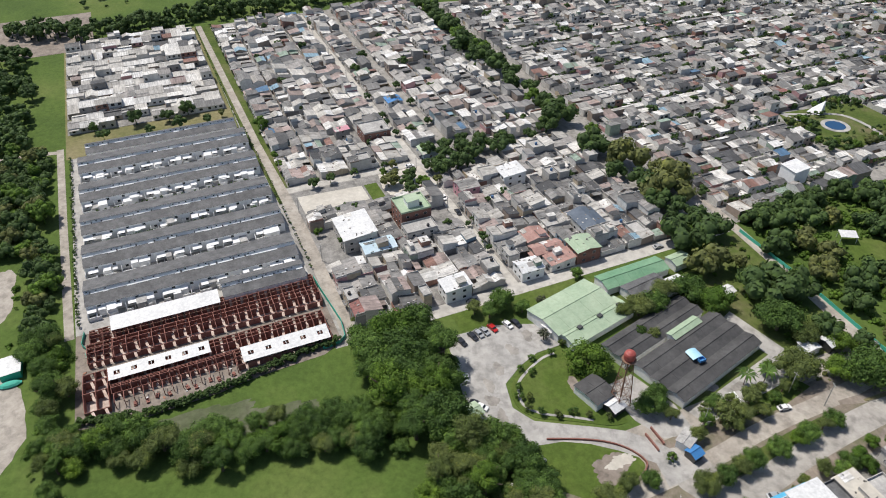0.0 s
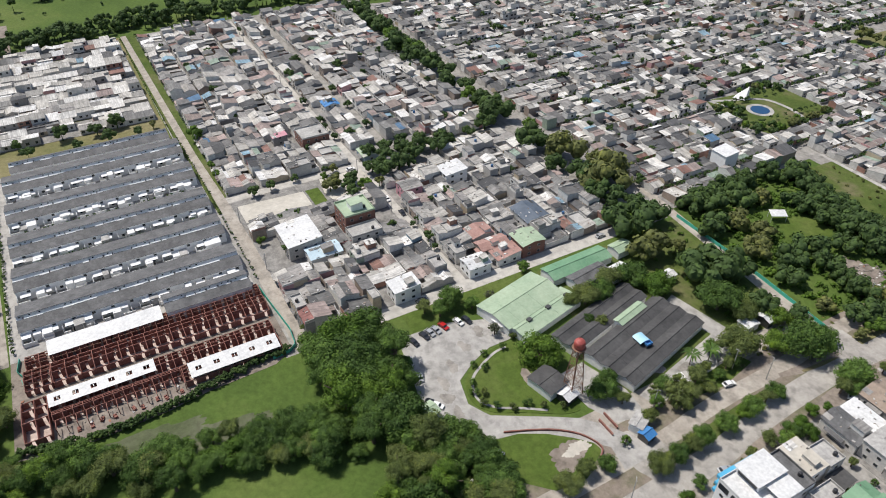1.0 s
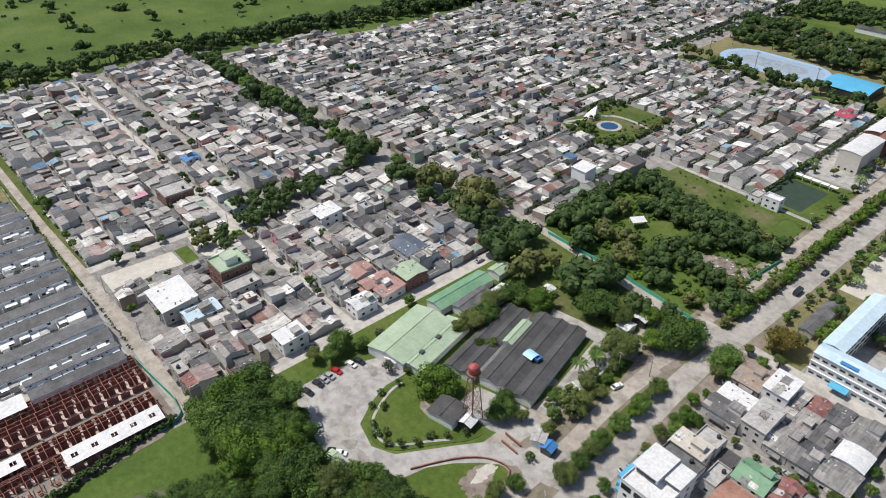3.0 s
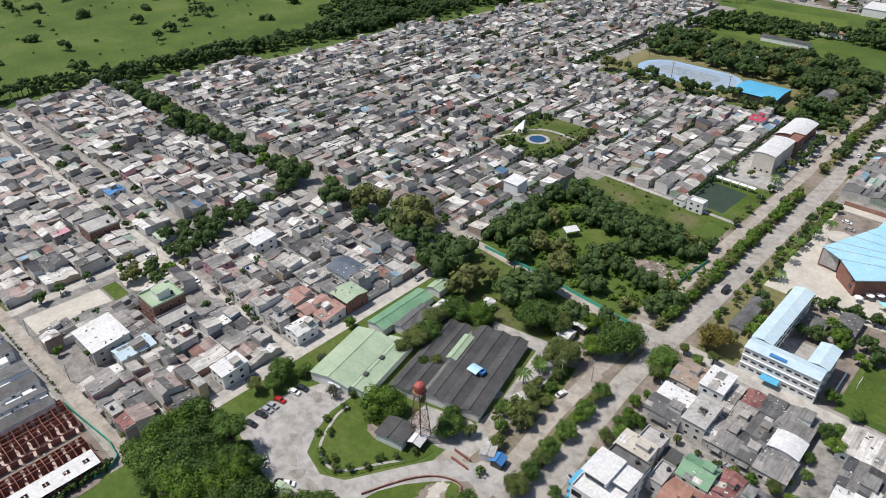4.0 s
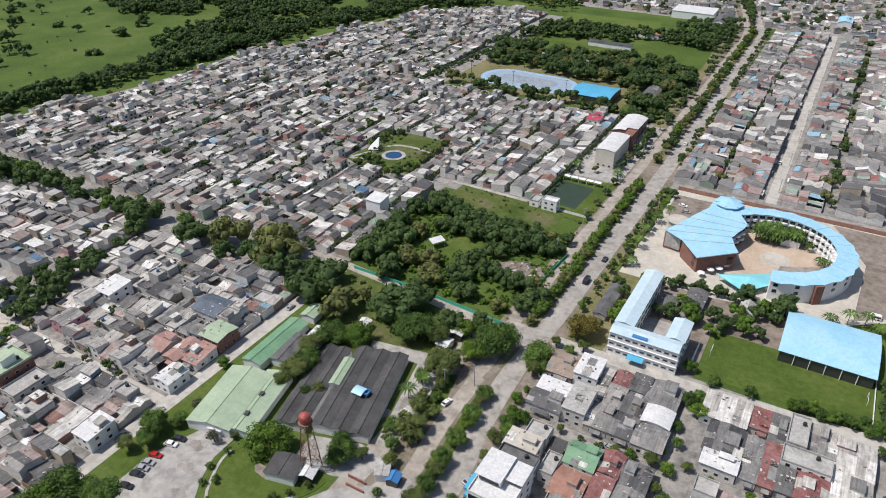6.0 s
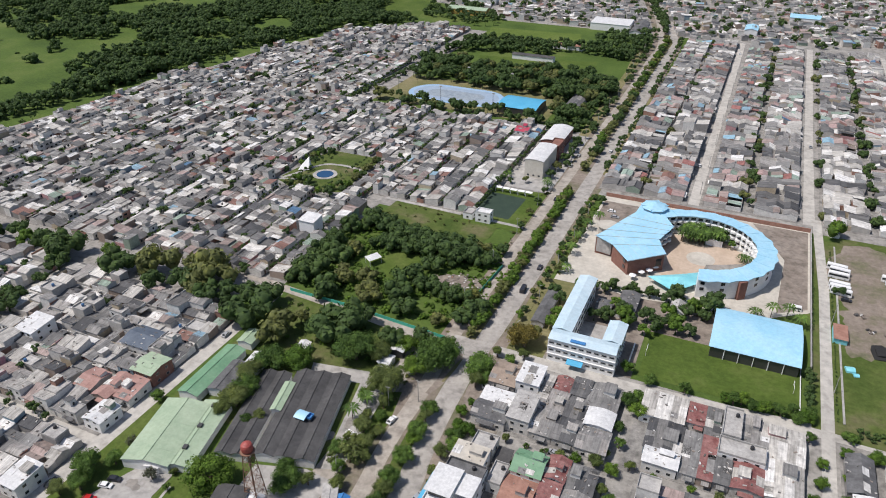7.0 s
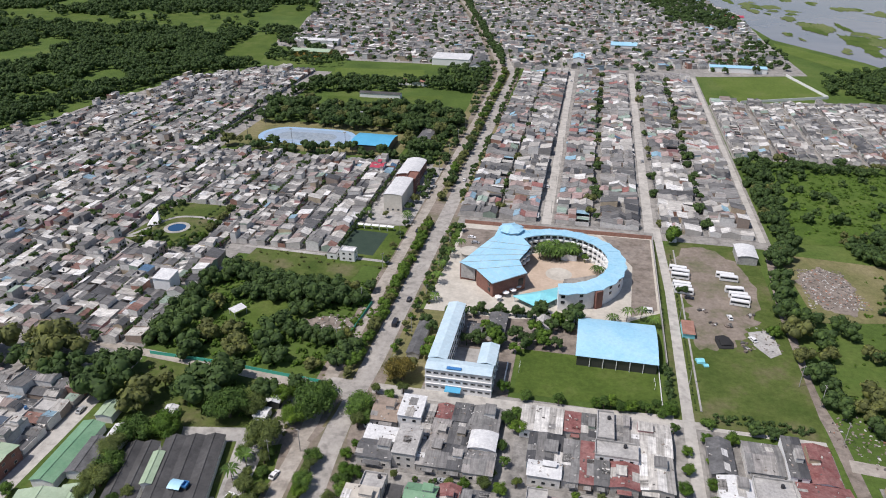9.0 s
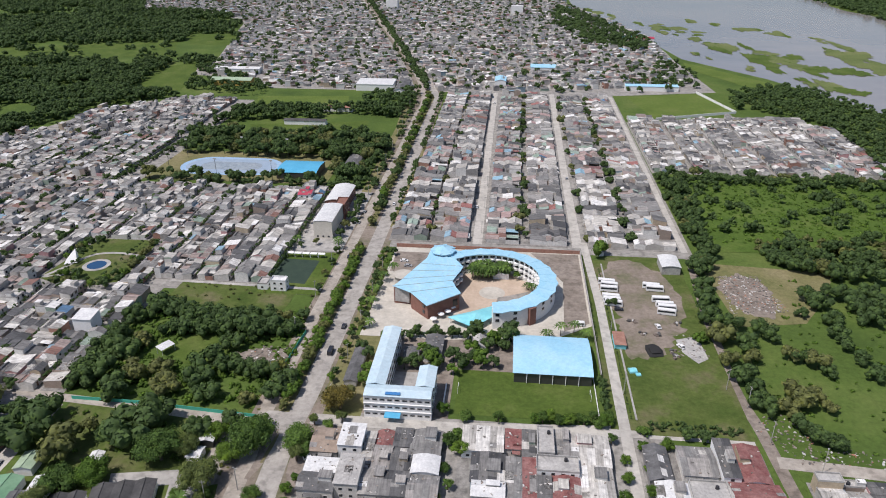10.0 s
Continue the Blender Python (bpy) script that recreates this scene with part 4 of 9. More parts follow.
def house_form(r, w, d, tall=0.25, flat=0.12, plain_roofs=False, weights=(5.6, 5.0, 7.4, 2.9)):
    """Walls, roofs of (shape, tone), terraces and openings of a town house with its front at y = 0, width w along x and depth d."""
    walls, roofs, slabs, openings = [], [], [], []
    tone = r.choices(TONES, weights)[0]
    x0, x1 = -w / 2 + 0.02, w / 2 - 0.02
    cuts = [0.0]
    n = 1 if d < 8 else (2 if d < (15 if plain_roofs else 12) else 3)
    for i in range(1, n):
        cuts.append(d * (i / n + r.uniform(-0.12, 0.12)))
    cuts.append(d - 0.1)
    front_h = 0
    two = r.random() < tall
    base = r.uniform(2.3, 2.9)

    def sheet(u, v, a, b, z0, z1, over=0.25):
        q = Shape()
        roof_sheet(q, u, v, a, b, z0, z1, over)
        roofs.append((q, tone if r.random() < 0.82 else r.choices(TONES, weights)[0]))

    def wall_box(u0, u1, v0, v1, z0, z1):
        q = Shape()
        q.box(u0, u1, v0, v1, z0, z1)
        walls.append(q)

    for i in range(n):
        a, b = cuts[i], cuts[i + 1]
        h = base + r.uniform(-0.2, 0.35) + (r.uniform(2.3, 2.8) if two and (i == 0 or r.random() < 0.35) else 0)
        if i == 0:
            front_h = h
        if i == n - 1 and n > 1 and r.random() < 0.34:
            # back yard between low walls, part of it roofed
            for u0, u1, v0, v1 in ((x0, x0 + 0.15, a, b), (x1 - 0.15, x1, a, b), (x0 + 0.15, x1 - 0.15, b - 0.15, b)):
                wall_box(u0, u1, v0, v1, 0, 2.3)
            k = x0 + 0.2 + (x1 - x0) * r.uniform(0.3, 0.6)
            sheet(x0 + 0.2, k, a + 0.1, b - 0.3, 2.5, 2.2, 0.0)
            continue
        if i < n - 1 and b - a > 4.5 and r.random() < 0.34:
            # light well between two parts of the house
            g = b - r.uniform(1.3, 2.4)
            wall_box(x0, x0 + 0.15, g, b, 0, 2.6)
            wall_box(x1 - 0.15, x1, g, b, 0, 2.6)
            b = g
        pick = r.random()
        s = Shape()
        if (pick > 1 - flat * 2.5 and h > 3.9) or pick > 1 - flat * 0.35:
            s.box(x0, x1, a, b, 0, h)
            walls.append(s)
            s = Shape()
            s.tray(x0, x1, a - 0.1, b, h, h + 0.7, 0.18, h + 0.05)
            slabs.append((s, a, b, h))
            if r.random() < 0.4:
                k = x0 + (x1 - x0) * r.uniform(0.4, 0.6)
                wall_box(x0 + 0.2, k, a + (b - a) * 0.45, b - 0.2, h, h + 2.2)
                sheet(x0 + 0.2, k, a + (b - a) * 0.45, b - 0.2, h + 2.35, h + 2.25, 0.2)
            continue
        if pick < 0.34 or (b - a) < 4.0:
            rise = (b - a) * r.uniform(0.12, 0.20)
            lo, hi = (h, h + rise) if r.random() < 0.6 else (h + rise, h)
            s.prism([(x0, a), (x1, a), (x1, b), (x0, b)], 0, [lo - 0.1, lo - 0.1, hi - 0.1, hi - 0.1])
            walls.append(s)
            for u, v in strips_of(r, x0, x1):
                e = r.uniform(0, 0.05)
                sheet(u, v, a, b, lo + e, hi + e)
        elif pick < 0.46 and w < 8.5:
            # ridge that runs back from the street
            rise = w * r.uniform(0.12, 0.19)
            s.profile([(x0, 0), (x1, 0), (x1, h - 0.1), (0, h + rise - 0.1), (x0, h - 0.1)], a, b, "y")
            walls.append(s)
            for u, v in ((x0 - 0.04, 0.0), (0.0, x1 + 0.04)):
                q = Shape()
                zu, zv = (h, h + rise) if u < -0.01 else (h + rise, h)
                q.slab([(u, a - 0.3, zu), (v, a - 0.3, zv), (v, b + 0.2, zv), (u, b + 0.2, zu)], 0.09)
                roofs.append((q, tone))
        else:
            m = a + (b - a) * r.uniform(0.4, 0.6)
            rise = (b - a) * r.uniform(0.12, 0.20)
            s.profile([(a, 0), (b, 0), (b, h - 0.1), (m, h + rise - 0.1), (a, h - 0.1)], x0, x1)
            walls.append(s)
            k = r.choice([0.0, 0.0, 0.3])
            for u, v in strips_of(r, x0, x1):
                e = r.uniform(0, 0.05)
                sheet(u, v, a, m, h + e, h + rise + k + e, 0.2)
                sheet(u, v, m, b, h + rise + e, h + e, 0.2)
        if r.random() < (0.25 if plain_roofs else 0.5):
            # party wall that stands above the roofs
            wall_box(x1 - 0.14, x1 + 0.02, a, b, h - 0.3, h + r.uniform(0.4, 1.0))
    if r.random() < 0.3:
        # lean-to over the front door
        k = r.uniform(0.35, 0.9) * w / 2
        sheet(-k, k, -1.3, -0.1, 2.35, 2.65, 0.0)
    for z in [1.45] + ([4.1] if front_h > 4.4 else []):
        m = max(1, int(w / 2.9))
        for i in range(m):
            u = x0 + (x1 - x0) * (i + r.uniform(0.35, 0.65)) / m
            e, f = r.uniform(0.45, 0.9), r.uniform(0.5, 0.75)
            for y in (-0.05, d - 0.13):
                if y < 0 or r.random() < 0.5:
                    q = Shape()
                    q.box(u - e, u + e, y, y + 0.09, z - f, z + f)
                    openings.append(q)
    return walls, roofs, slabs, front_h, two, openings


def join_house(st, form, place):
    """Adds a house to the joined rest of its quarter."""
    walls, roofs, slabs, fh, two, openings = form
    for shape, key in [(q, "wall") for q in walls] + [(q, "roof_" + t) for q, t in roofs] + [(q[0], "terrace") for q in slabs] + [(q, "pane") for q in openings]:
        v, f = st.setdefault(key, ([], []))
        n = len(v)
        v.extend(place(p) for p in shape.v)
        f.extend(tuple(i + n for i in q) for q in shape.f)


def place_house(r, cx, cy, face, w, d, near, stuff, pale=False, tall=0.25, flat=0.12, z=0.15, weights=None):
    """near 2: with doors and windows; 1: walls and roofs; 0: into the joined rest of its quarter."""
    form = house_form(r, w, d, tall, flat, near == 0, weights or ((1, 2, 9, 0.5) if pale else (5.6, 5.0, 7.4, 2.9)))
    walls, roofs, slabs, fh, two, openings = form
    a = radians(FACE[face])
    c, s_ = math.cos(a), math.sin(a)
    if near == 0:
        join_house(stuff, form, lambda p: (cx + c * p[0] - s_ * p[1], cy + s_ * p[0] + c * p[1], z + p[2]))
        return None
    kind = "two-storey" if two else "low"
    label = kind + (" town house with pale sheet roofs" if pale else " town house with patched grey sheet roofs") + (" and terrace" if slabs else "")
    t = thing("house", label, "house", pose(cx, cy, z, 0, 0, FACE[face]), "town houses")
    for q in walls:
        part("wall", q, M_WALL, t)
    for q, tone in roofs:
        part("roof", q, ROOF_NEAR[tone], t)
    if roofs and near == 2:
        part("roof_clutter", clutter_on(r, [q for q, _ in roofs], r.randint(3, 8)), M_RUBBLE, t, "loose boards and weights on the roof")["kind"] = "stuff"
    for q, a0, b0, h0 in slabs:
        part("terrace", q, M_SLAB, t)
        if r.random() < 0.5:
            tk = part("water_tank", TANK, None, t)
            tk.location = (r.uniform(-w / 2 + 1.1, w / 2 - 1.1), r.uniform(a0 + 1.2, b0 - 1.0) if b0 - a0 > 2.4 else (a0 + b0) / 2, h0 + 0.05)
    if near == 2 and face in ("-y", "+x"):
        for zz in [1.5] + ([4.0] if fh > 4.4 else []):
            n = max(1, int(w / 3.2))
            for i in range(n):
                xx = -w / 2 + w * (i + 0.5) / n
                if zz < 2 and i == 0:
                    dd = part("door", DOOR, None, t)
                    dd.location = (xx, 0, 0)
                    continue
                fr = part("window", WIN_FRAME, None, t)
                fr.location = (xx, 0, zz)
                part("pane", WIN_PANE, None, fr)
    return t


STUFF = {}


def stuff_for(key):
    return STUFF.setdefault(key, {})


def overlaps(x, y, rects, grow=0.0):
    return any(a - grow < x < b + grow and c - grow < y < d + grow for a, b, c, d in rects)


SKIP = []      # plots that landmarks and squares take up
NEAR_LIMIT, MID_LIMIT = 300.0, 335.0


def row(key, x0, x1, y0, y1, face, seed, width=(5.6, 8.2), pale=False, tall=0.25, flat=0.12, keep=1.0, near=None, weights=None):
    """Town houses side by side in a strip, fronts towards face."""
    r = random.Random(seed)
    along_x = face in ("+y", "-y")
    a, end = (x0, x1) if along_x else (y0, y1)
    depth = (y1 - y0) if along_x else (x1 - x0)
    while a < end - 3.5:
        w = r.uniform(*width)
        if end - a - w < 3.5:
            w = end - a
        m = a + w / 2
        d = depth * r.uniform(0.9, 1.0)
        if face == "-y":
            cx, cy, mid = m, y0, (m, y0 + d / 2)
        elif face == "+y":
            cx, cy, mid = m, y1, (m, y1 - d / 2)
        elif face == "+x":
            cx, cy, mid = x1, m, (x1 - d / 2, m)
        else:
            cx, cy, mid = x0, m, (x0 + d / 2, m)
        a += w
        if overlaps(*mid, SKIP, 2.0) or r.random() > keep:
            continue
        far = math.hypot(*mid)
        lod = near if near is not None else (2 if far < NEAR_LIMIT else 1 if far < MID_LIMIT else 0)
        place_house(r, cx, cy, face, w, d, lod, stuff_for(key), pale, tall, flat, weights=weights)


def pad(name, x0, x1, y0, y1):
    s = Shape()
    s.box(x0, x1, y0, y1, 0.0, 0.15)
    structure(name, s, M_PAD, "raised concrete pavement under a house block", "pavement")


# western quarter, rows along x between the long streets
SKIP += [(-268, -244, 42, 84), (-236, -213, 50, 68), (-234, -220, 76, 93), (-266, -246, 84, 104), (-284, -258, 108, 136), (-274, -268, 40, 200), (-384, -380, 42, 182)]
# houses of their own look stand on these plots
OWN = [(-199, -191, 119.8, 129.5), (-188.6, -182, 118.5, 131), (-181.6, -174.4, 121, 131.4), (-181, -173.4, 107.8, 117), (-184, -174.4, 132.2, 142.6), (-201, -188, 143.8, 155), (-241, -233, 110, 119),
       (-313.5, -306, 73.4, 86), (-337, -326, 109, 121.4), (-216, -208, 58.2, 71), (-309, -297, 87.4, 101), (-181.4, -173.6, 77, 87), (-245, -235, 132.2, 143)]
SKIP += OWN
BANDS = [(43.6, 58, "-y"), (58, 72, "+y"), (73.2, 87, "-y"), (87, 101.5, "+y"), (107.5, 121.5, "-y"), (127.2, 141, "-y"), (141, 154.5, "+y"), (156.5, 169, "-y"), (169, 181, "+y")]
for _i, (_a, _b, _f) in enumerate(BANDS):
    for _j, (_x0, _x1) in enumerate([(-494, -385), (-379, -275), (-267, -175)]):
        if _j == 2 and 105 < _a < 150:
            _a, _b, _f = {107.5: (107.5, 119.4, "-y"), 127.2: (119.5, 131.5, "+y"), 141: (132, 143.4, "-y")}[_a]
            if _a == 132:
                row("west", _x0, _x1, 143.5, 155, "+y", 199, width=(5.4, 8.0), tall=0.32, flat=0.2)
        if _a < 84 and _x0 < -490:
            _x0 = -488
        row("west", _x0, _x1, _a, _b, _f, 100 + _i * 7 + _j, width=(5.4, 8.0) if _j == 2 else (5.4, 8.4), tall=0.5 if _j == 2 and _a < 105 else 0.36, flat=0.13)
for _i, (_a, _b) in enumerate([(43.2, 72), (73, 102), (106.5, 122), (126.5, 155), (156.5, 182)]):
    for _j, (_x0, _x1) in enumerate([(-495, -384), (-380, -274), (-268, -174.2)]):
        if _j == 2 and _a == 106.5:
            _b = 126
        pad("pavement_west_%d_%d" % (_i + 1, _j + 1), _x0, _x1, _a, _b)

# white-roofed quarter
SKIP += [(-372, -355, -22, -8)]
_x = -494
_i = 0
while _x < -366:
    row("white", _x, _x + 8.2, -46 + (12 if _x < -440 else 2) * ((_i % 3) == 0), 31, "-x", 300 + _i, (5.5, 9), True, 0.12, 0.05, 0.97)
    row("white", _x + 8.2, _x + 16, -46, 31, "+x", 330 + _i, (5.5, 9), True, 0.12, 0.05, 0.97)
    pad("pavement_white_%d" % (_i + 1), _x - 0.6, _x + 16.6, -47, 32)
    _x += 18.6
    _i += 1

# barrio with alleys along y
ALLEYS = [-121, -140, -160, -183, -207, -231, -255, -279, -303, -327, -350, -374, -398, -421, -445, -468]
SKIP += [(-245, -195, 289, 351), (-400, -240, 443, 449), (-480, -262, 556, 561), (-195, -174, 248, 258)]


def west_edge(y):
    pts = [(171, -482), (288, -468), (383, -450), (516, -438), (586, -409), (639, -400), (693, -336), (700, -330)]
    for (a, xa), (b, xb) in zip(pts, pts[1:]):
        if y <= b:
            return xa + (xb - xa) * (y - a) / (b - a)
    return -330


_i = 0
for _a, _b in zip(ALLEYS, ALLEYS[1:]):
    _lo = 306 if _a > -165 else 209 if _a > -250 else 203
    _hi = 440 if _a > -262 else 690
    _m = (_a + _b) / 2
    while _hi > _lo and west_edge(_hi) > _b + 2:
        _hi -= 10
    row("barrio", _m, _a - 1.7, _lo, _hi, "+x", 400 + _i, (5.2, 7.2), False, 0.24, 0.1, weights=(5.6, 5, 7.2, 2.9))
    row("barrio", _b + 1.7, _m, _lo, _hi, "-x", 440 + _i, (5.2, 7.2), False, 0.24, 0.1, weights=(5.6, 5, 7.2, 2.9))
    pad("pavement_barrio_%d" % (_i + 1), _b + 1.2, _a - 1.2, _lo - 1, _hi + 1)
    _i += 1

# narrow houses between the barrio and the overgrown lot
row("barrio", -181.6, -173.6, 211, 247, "+x", 480, (5.5, 8), False, 0.35, 0.15)
row("barrio", -181.6, -174.6, 259, 288, "+x", 481, (5.5, 8), False, 0.35, 0.15)
pad("pavement_barrio_edge", -182, -172.6, 209, 290)

# eastern quarter: deep plots on long straight streets
for _i, (_x0, _x1, _f) in enumerate([(-67, -45.6, "-x"), (-44.6, -22.6, "+x"), (-11.4, 9, "-x"), (12, 34.5, "+x"), (47, 69, "-x"), (72, 95, "+x")]):
    row("east", _x0, _x1, 366, 739, _f, 500 + _i, (6.0, 9.5), False, 0.2, 0.08, 0.95, weights=(5.2, 5.4, 5.2, 4.2))
for _i, (_x0, _x1) in enumerate([(-68.2, -21.6), (-12.4, 36), (45.5, 96)]):
    pad("pavement_east_%d" % (_i + 1), _x0, _x1, 364.5, 740)

# estate beside the marsh
for _i, (_x0, _x1) in enumerate([(106, 130), (136, 160), (166, 188), (194, 218), (224, 246), (252, 276)]):
    _hi = [638, 646, 652, 656, 648, 636][_i]
    row("estate", _x0, (_x0 + _x1) / 2, 503, _hi, "-x", 540 + _i, (5.5, 7.5), False, 0.15, 0.05)
    row("estate", (_x0 + _x1) / 2, _x1, 503, _hi, "+x", 550 + _i, (5.5, 7.5), False, 0.15, 0.05)
    pad("pavement_estate_%d" % (_i + 1), _x0 - 1, _x1 + 1, 502, _hi + 1)
row("estate", 106, 128, 640, 655, "-y", 560, (6, 9))
row("estate", 214, 262, 640, 660, "-y", 561, (6, 9), keep=0.8)

# old town: a turned grid that runs on along the bent avenue
_c, _s = math.cos(radians(15.6)), math.sin(radians(15.6))
_or = random.Random(9)
_town = [(-800, 1900), (-796, 1519), (-717, 1362), (-531, 1330), (-467, 1244), (-420, 1063), (-375, 890), (-384, 815), (-300, 795), (-262, 760), (-240, 748), (104, 748), (118, 750), (185, 775), (200, 960), (200, 1130), (165, 1300), (105, 1560), (95, 1900)]
_v = -20
_row = 0
while _v < 1250:
    _u = -900
    _blockgap = (_row % 9 == 8)
    while _u < 700:
        _wd = _or.uniform(6, 11)
        _x = -90 + _c * (_u) - _s * (_v)
        _y = 745 + _s * (_u) + _c * (_v)
        _st = (_u % 62) < 9
        if inside(_x, _y, _town) and not _st and not _blockgap and abs(_u) > 13 and _or.random() < 0.9:
            turn = _or.random() < 0.55
            join_house(stuff_for("old_town"), house_form(_or, 9.0 if turn else _wd * 0.96, _wd * 0.96 if turn else 9.0, 0.3, 0.12, True, (3.4, 7, 4.4, 3.6))[:5] + ([],),
                       lambda p: (lambda a, b: (_x + _c * a - _s * b, _y + _s * a + _c * b, p[2]))(*((p[1] - _wd / 2, 4.5 - p[0]) if turn else (p[0], p[1]))))
        _u += _wd
    _v += 9.9 if not _blockgap else 8
    _row += 1


# ---- single buildings ----
def windows_on(t, x0, x1, y, z_rows, n, face="-y", w=1.3, h=1.1):
    """Framed windows along a wall; parts of t, placed in the world's metres."""
    inv = t.matrix_basis.inverted()
    for z in z_rows:
        for i in range(n):
            u = x0 + (x1 - x0) * (i + 0.5) / n
            m = pose(u, y, z) if face == "-y" else pose(y, u, z, 0, 0, 90) if face == "+x" else pose(y, u, z, 0, 0, -90)
            fr = part("window", WIN_FRAME, None, t)
            fr.matrix_basis = inv @ m @ Matrix.Diagonal((w / 1.24, 1, h / 1.12, 1))
            part("pane", WIN_PANE, None, fr)


def villa(x0, x1, y0, y1, h, roof="gable", roof_mat=None, wall_mat=None, label="", ridge="x", rise=1.2, name="house", category="house", front=True, over=0.35, storeys=None, z=0.0):
    """A free building over a rectangle: walls, roof and, towards the viewer's side, door and windows."""
    cx, cy = (x0 + x1) / 2, (y0 + y1) / 2
    t = thing(name, label, category, pose(cx, cy, z))
    a, b = (x1 - x0) / 2, (y1 - y0) / 2
    s, q = Shape(), Shape()
    if roof == "gable":
        if ridge == "x":
            s.profile([(-b, 0), (b, 0), (b, h), (0, h + rise), (-b, h)], -a, a)
            k = rise / b * over
            q.slab([(-a - over, -b - over, h - k + 0.1), (a + over, -b - over, h - k + 0.1), (a + over, 0, h + rise + 0.1), (-a - over, 0, h + rise + 0.1)], 0.1)
            q.slab([(-a - over, 0, h + rise + 0.1), (a + over, 0, h + rise + 0.1), (a + over, b + over, h - k + 0.1), (-a - over, b + over, h - k + 0.1)], 0.1)
        else:
            s.profile([(-a, 0), (a, 0), (a, h), (0, h + rise), (-a, h)], -b, b, "y")
            k = rise / a * over
            q.slab([(-a - over, -b - over, h - k + 0.1), (0, -b - over, h + rise + 0.1), (0, b + over, h + rise + 0.1), (-a - over, b + over, h - k + 0.1)], 0.1)
            q.slab([(0, -b - over, h + rise + 0.1), (a + over, -b - over, h - k + 0.1), (a + over, b + over, h - k + 0.1), (0, b + over, h + rise + 0.1)], 0.1)
    elif roof == "arch":
        curve = [(-1 + i / 5, 1 - (-1 + i / 5) ** 2) for i in range(11)]
        u, w = (b, a) if ridge == "x" else (a, b)
        s.profile([(-u, 0), (u, 0)] + [(p * u, h + rise * k) for p, k in curve[::-1]], -w, w, ridge)
        q.profile([(p * (u + over), h + rise * k + 0.14) for p, k in curve] + [(p * (u + over), h + rise * k + 0.02) for p, k in curve[::-1]], -w - over, w + over, ridge)
    elif roof == "mono":
        s.prism([(-a, -b), (a, -b), (a, b), (-a, b)], 0, [h, h, h + rise, h + rise])
        k = rise / (2 * b) * over
        q.slab([(-a - 0.15, -b - over, h - k + 0.1), (a + 0.15, -b - over, h - k + 0.1), (a + 0.15, b + over, h + rise + k + 0.1), (-a - 0.15, b + over, h + rise + k + 0.1)], 0.1)
    else:
        s.box(-a, a, -b, b, 0, h)
        q.tray(-a, a, -b - 0.02, b, h, h + 0.8, 0.2, h + 0.06)
    part("wall", s, wall_mat or M_WALL, t)
    if roof in ("gable", "mono") and name == "house":
        # the sheets of the roof, laid side by side
        sheets = []
        rr = random.Random(int(x0 * 7 + y0))
        own = roof_mat if roof_mat not in (None, M_ROOF) else ROOF_NEAR[rr.choices(TONES, (7, 5, 3, 1.2))[0]]
        for f in range(len(q.v) // 8):
            top = [Vector(p) for p in q.v[8 * f + 4: 8 * f + 8]]
            n = max(1, round((top[1] - top[0]).length / 2.6))
            for k in range(n):
                u, v = k / n, (k + 1) / n
                e = Vector((0, 0, 0.02 * (k % 2)))
                sh = Shape()
                sh.slab([top[0].lerp(top[1], u) + e, top[0].lerp(top[1], v) + e, top[3].lerp(top[2], v) + e, top[3].lerp(top[2], u) + e], 0.09)
                part("roof_sheet", sh, own, t)
                sheets.append(sh)
        part("roof_clutter", clutter_on(rr, sheets, 9), M_RUBBLE, t, "loose boards and weights on the roof")["kind"] = "stuff"
        # later repairs: odd sheets laid over the roof, a raised room, a lean-to
        for _ in range(rr.randint(1, 3)):
            top = [Vector(p) for p in rr.choice(sheets).v[4:8]]
            k0 = rr.uniform(0.0, 0.6)
            k1 = k0 + rr.uniform(0.18, 0.4)
            e = Vector((0, 0, 0.1))
            sh = Shape()
            sh.slab([top[0].lerp(top[3], k0) + e, top[1].lerp(top[2], k0) + e, top[1].lerp(top[2], k1) + e, top[0].lerp(top[3], k1) + e], 0.06)
            part("roof_patch", sh, rr.choice([own, own, ROOF_NEAR["mid"], ROOF_NEAR["pale"]]), t)
        if front and a * b > 14 and rr.random() < 0.7:
            u = rr.choice([-1, 1]) * a * rr.uniform(0.2, 0.5)
            v = b * rr.uniform(-0.1, 0.6)
            w0, d0, h0 = a * rr.uniform(0.3, 0.45), b * rr.uniform(0.22, 0.36), h + rise + rr.uniform(0.5, 1.6)
            rm = Shape()
            rm.box(u - w0, u + w0, v - d0, v + d0, h * 0.5, h0)
            part("raised_room", rm, M_WALL, t)
            rm = Shape()
            roof_sheet(rm, u - w0, u + w0, v - d0, v + d0, h0 + 0.15, h0 + 0.45)
            part("raised_roof", rm, rr.choice([own, ROOF_NEAR["mid"], ROOF_NEAR["pale"]]), t)
        if front and h < 4.3:
            u = rr.uniform(-0.4, 0.4) * a
            aw = Shape()
            aw.slab([(u - a * 0.5, -b - 1.5, 2.3), (u + a * 0.5, -b - 1.5, 2.3), (u + a * 0.5, -b + 0.05, 2.7), (u - a * 0.5, -b + 0.05, 2.7)], 0.07)
            part("lean_to_roof", aw, rr.choice([own, ROOF_NEAR["mid"]]), t)
    else:
        part("roof" if roof != "flat" else "terrace", q, roof_mat or (M_ROOF if roof != "flat" else M_SLAB), t)
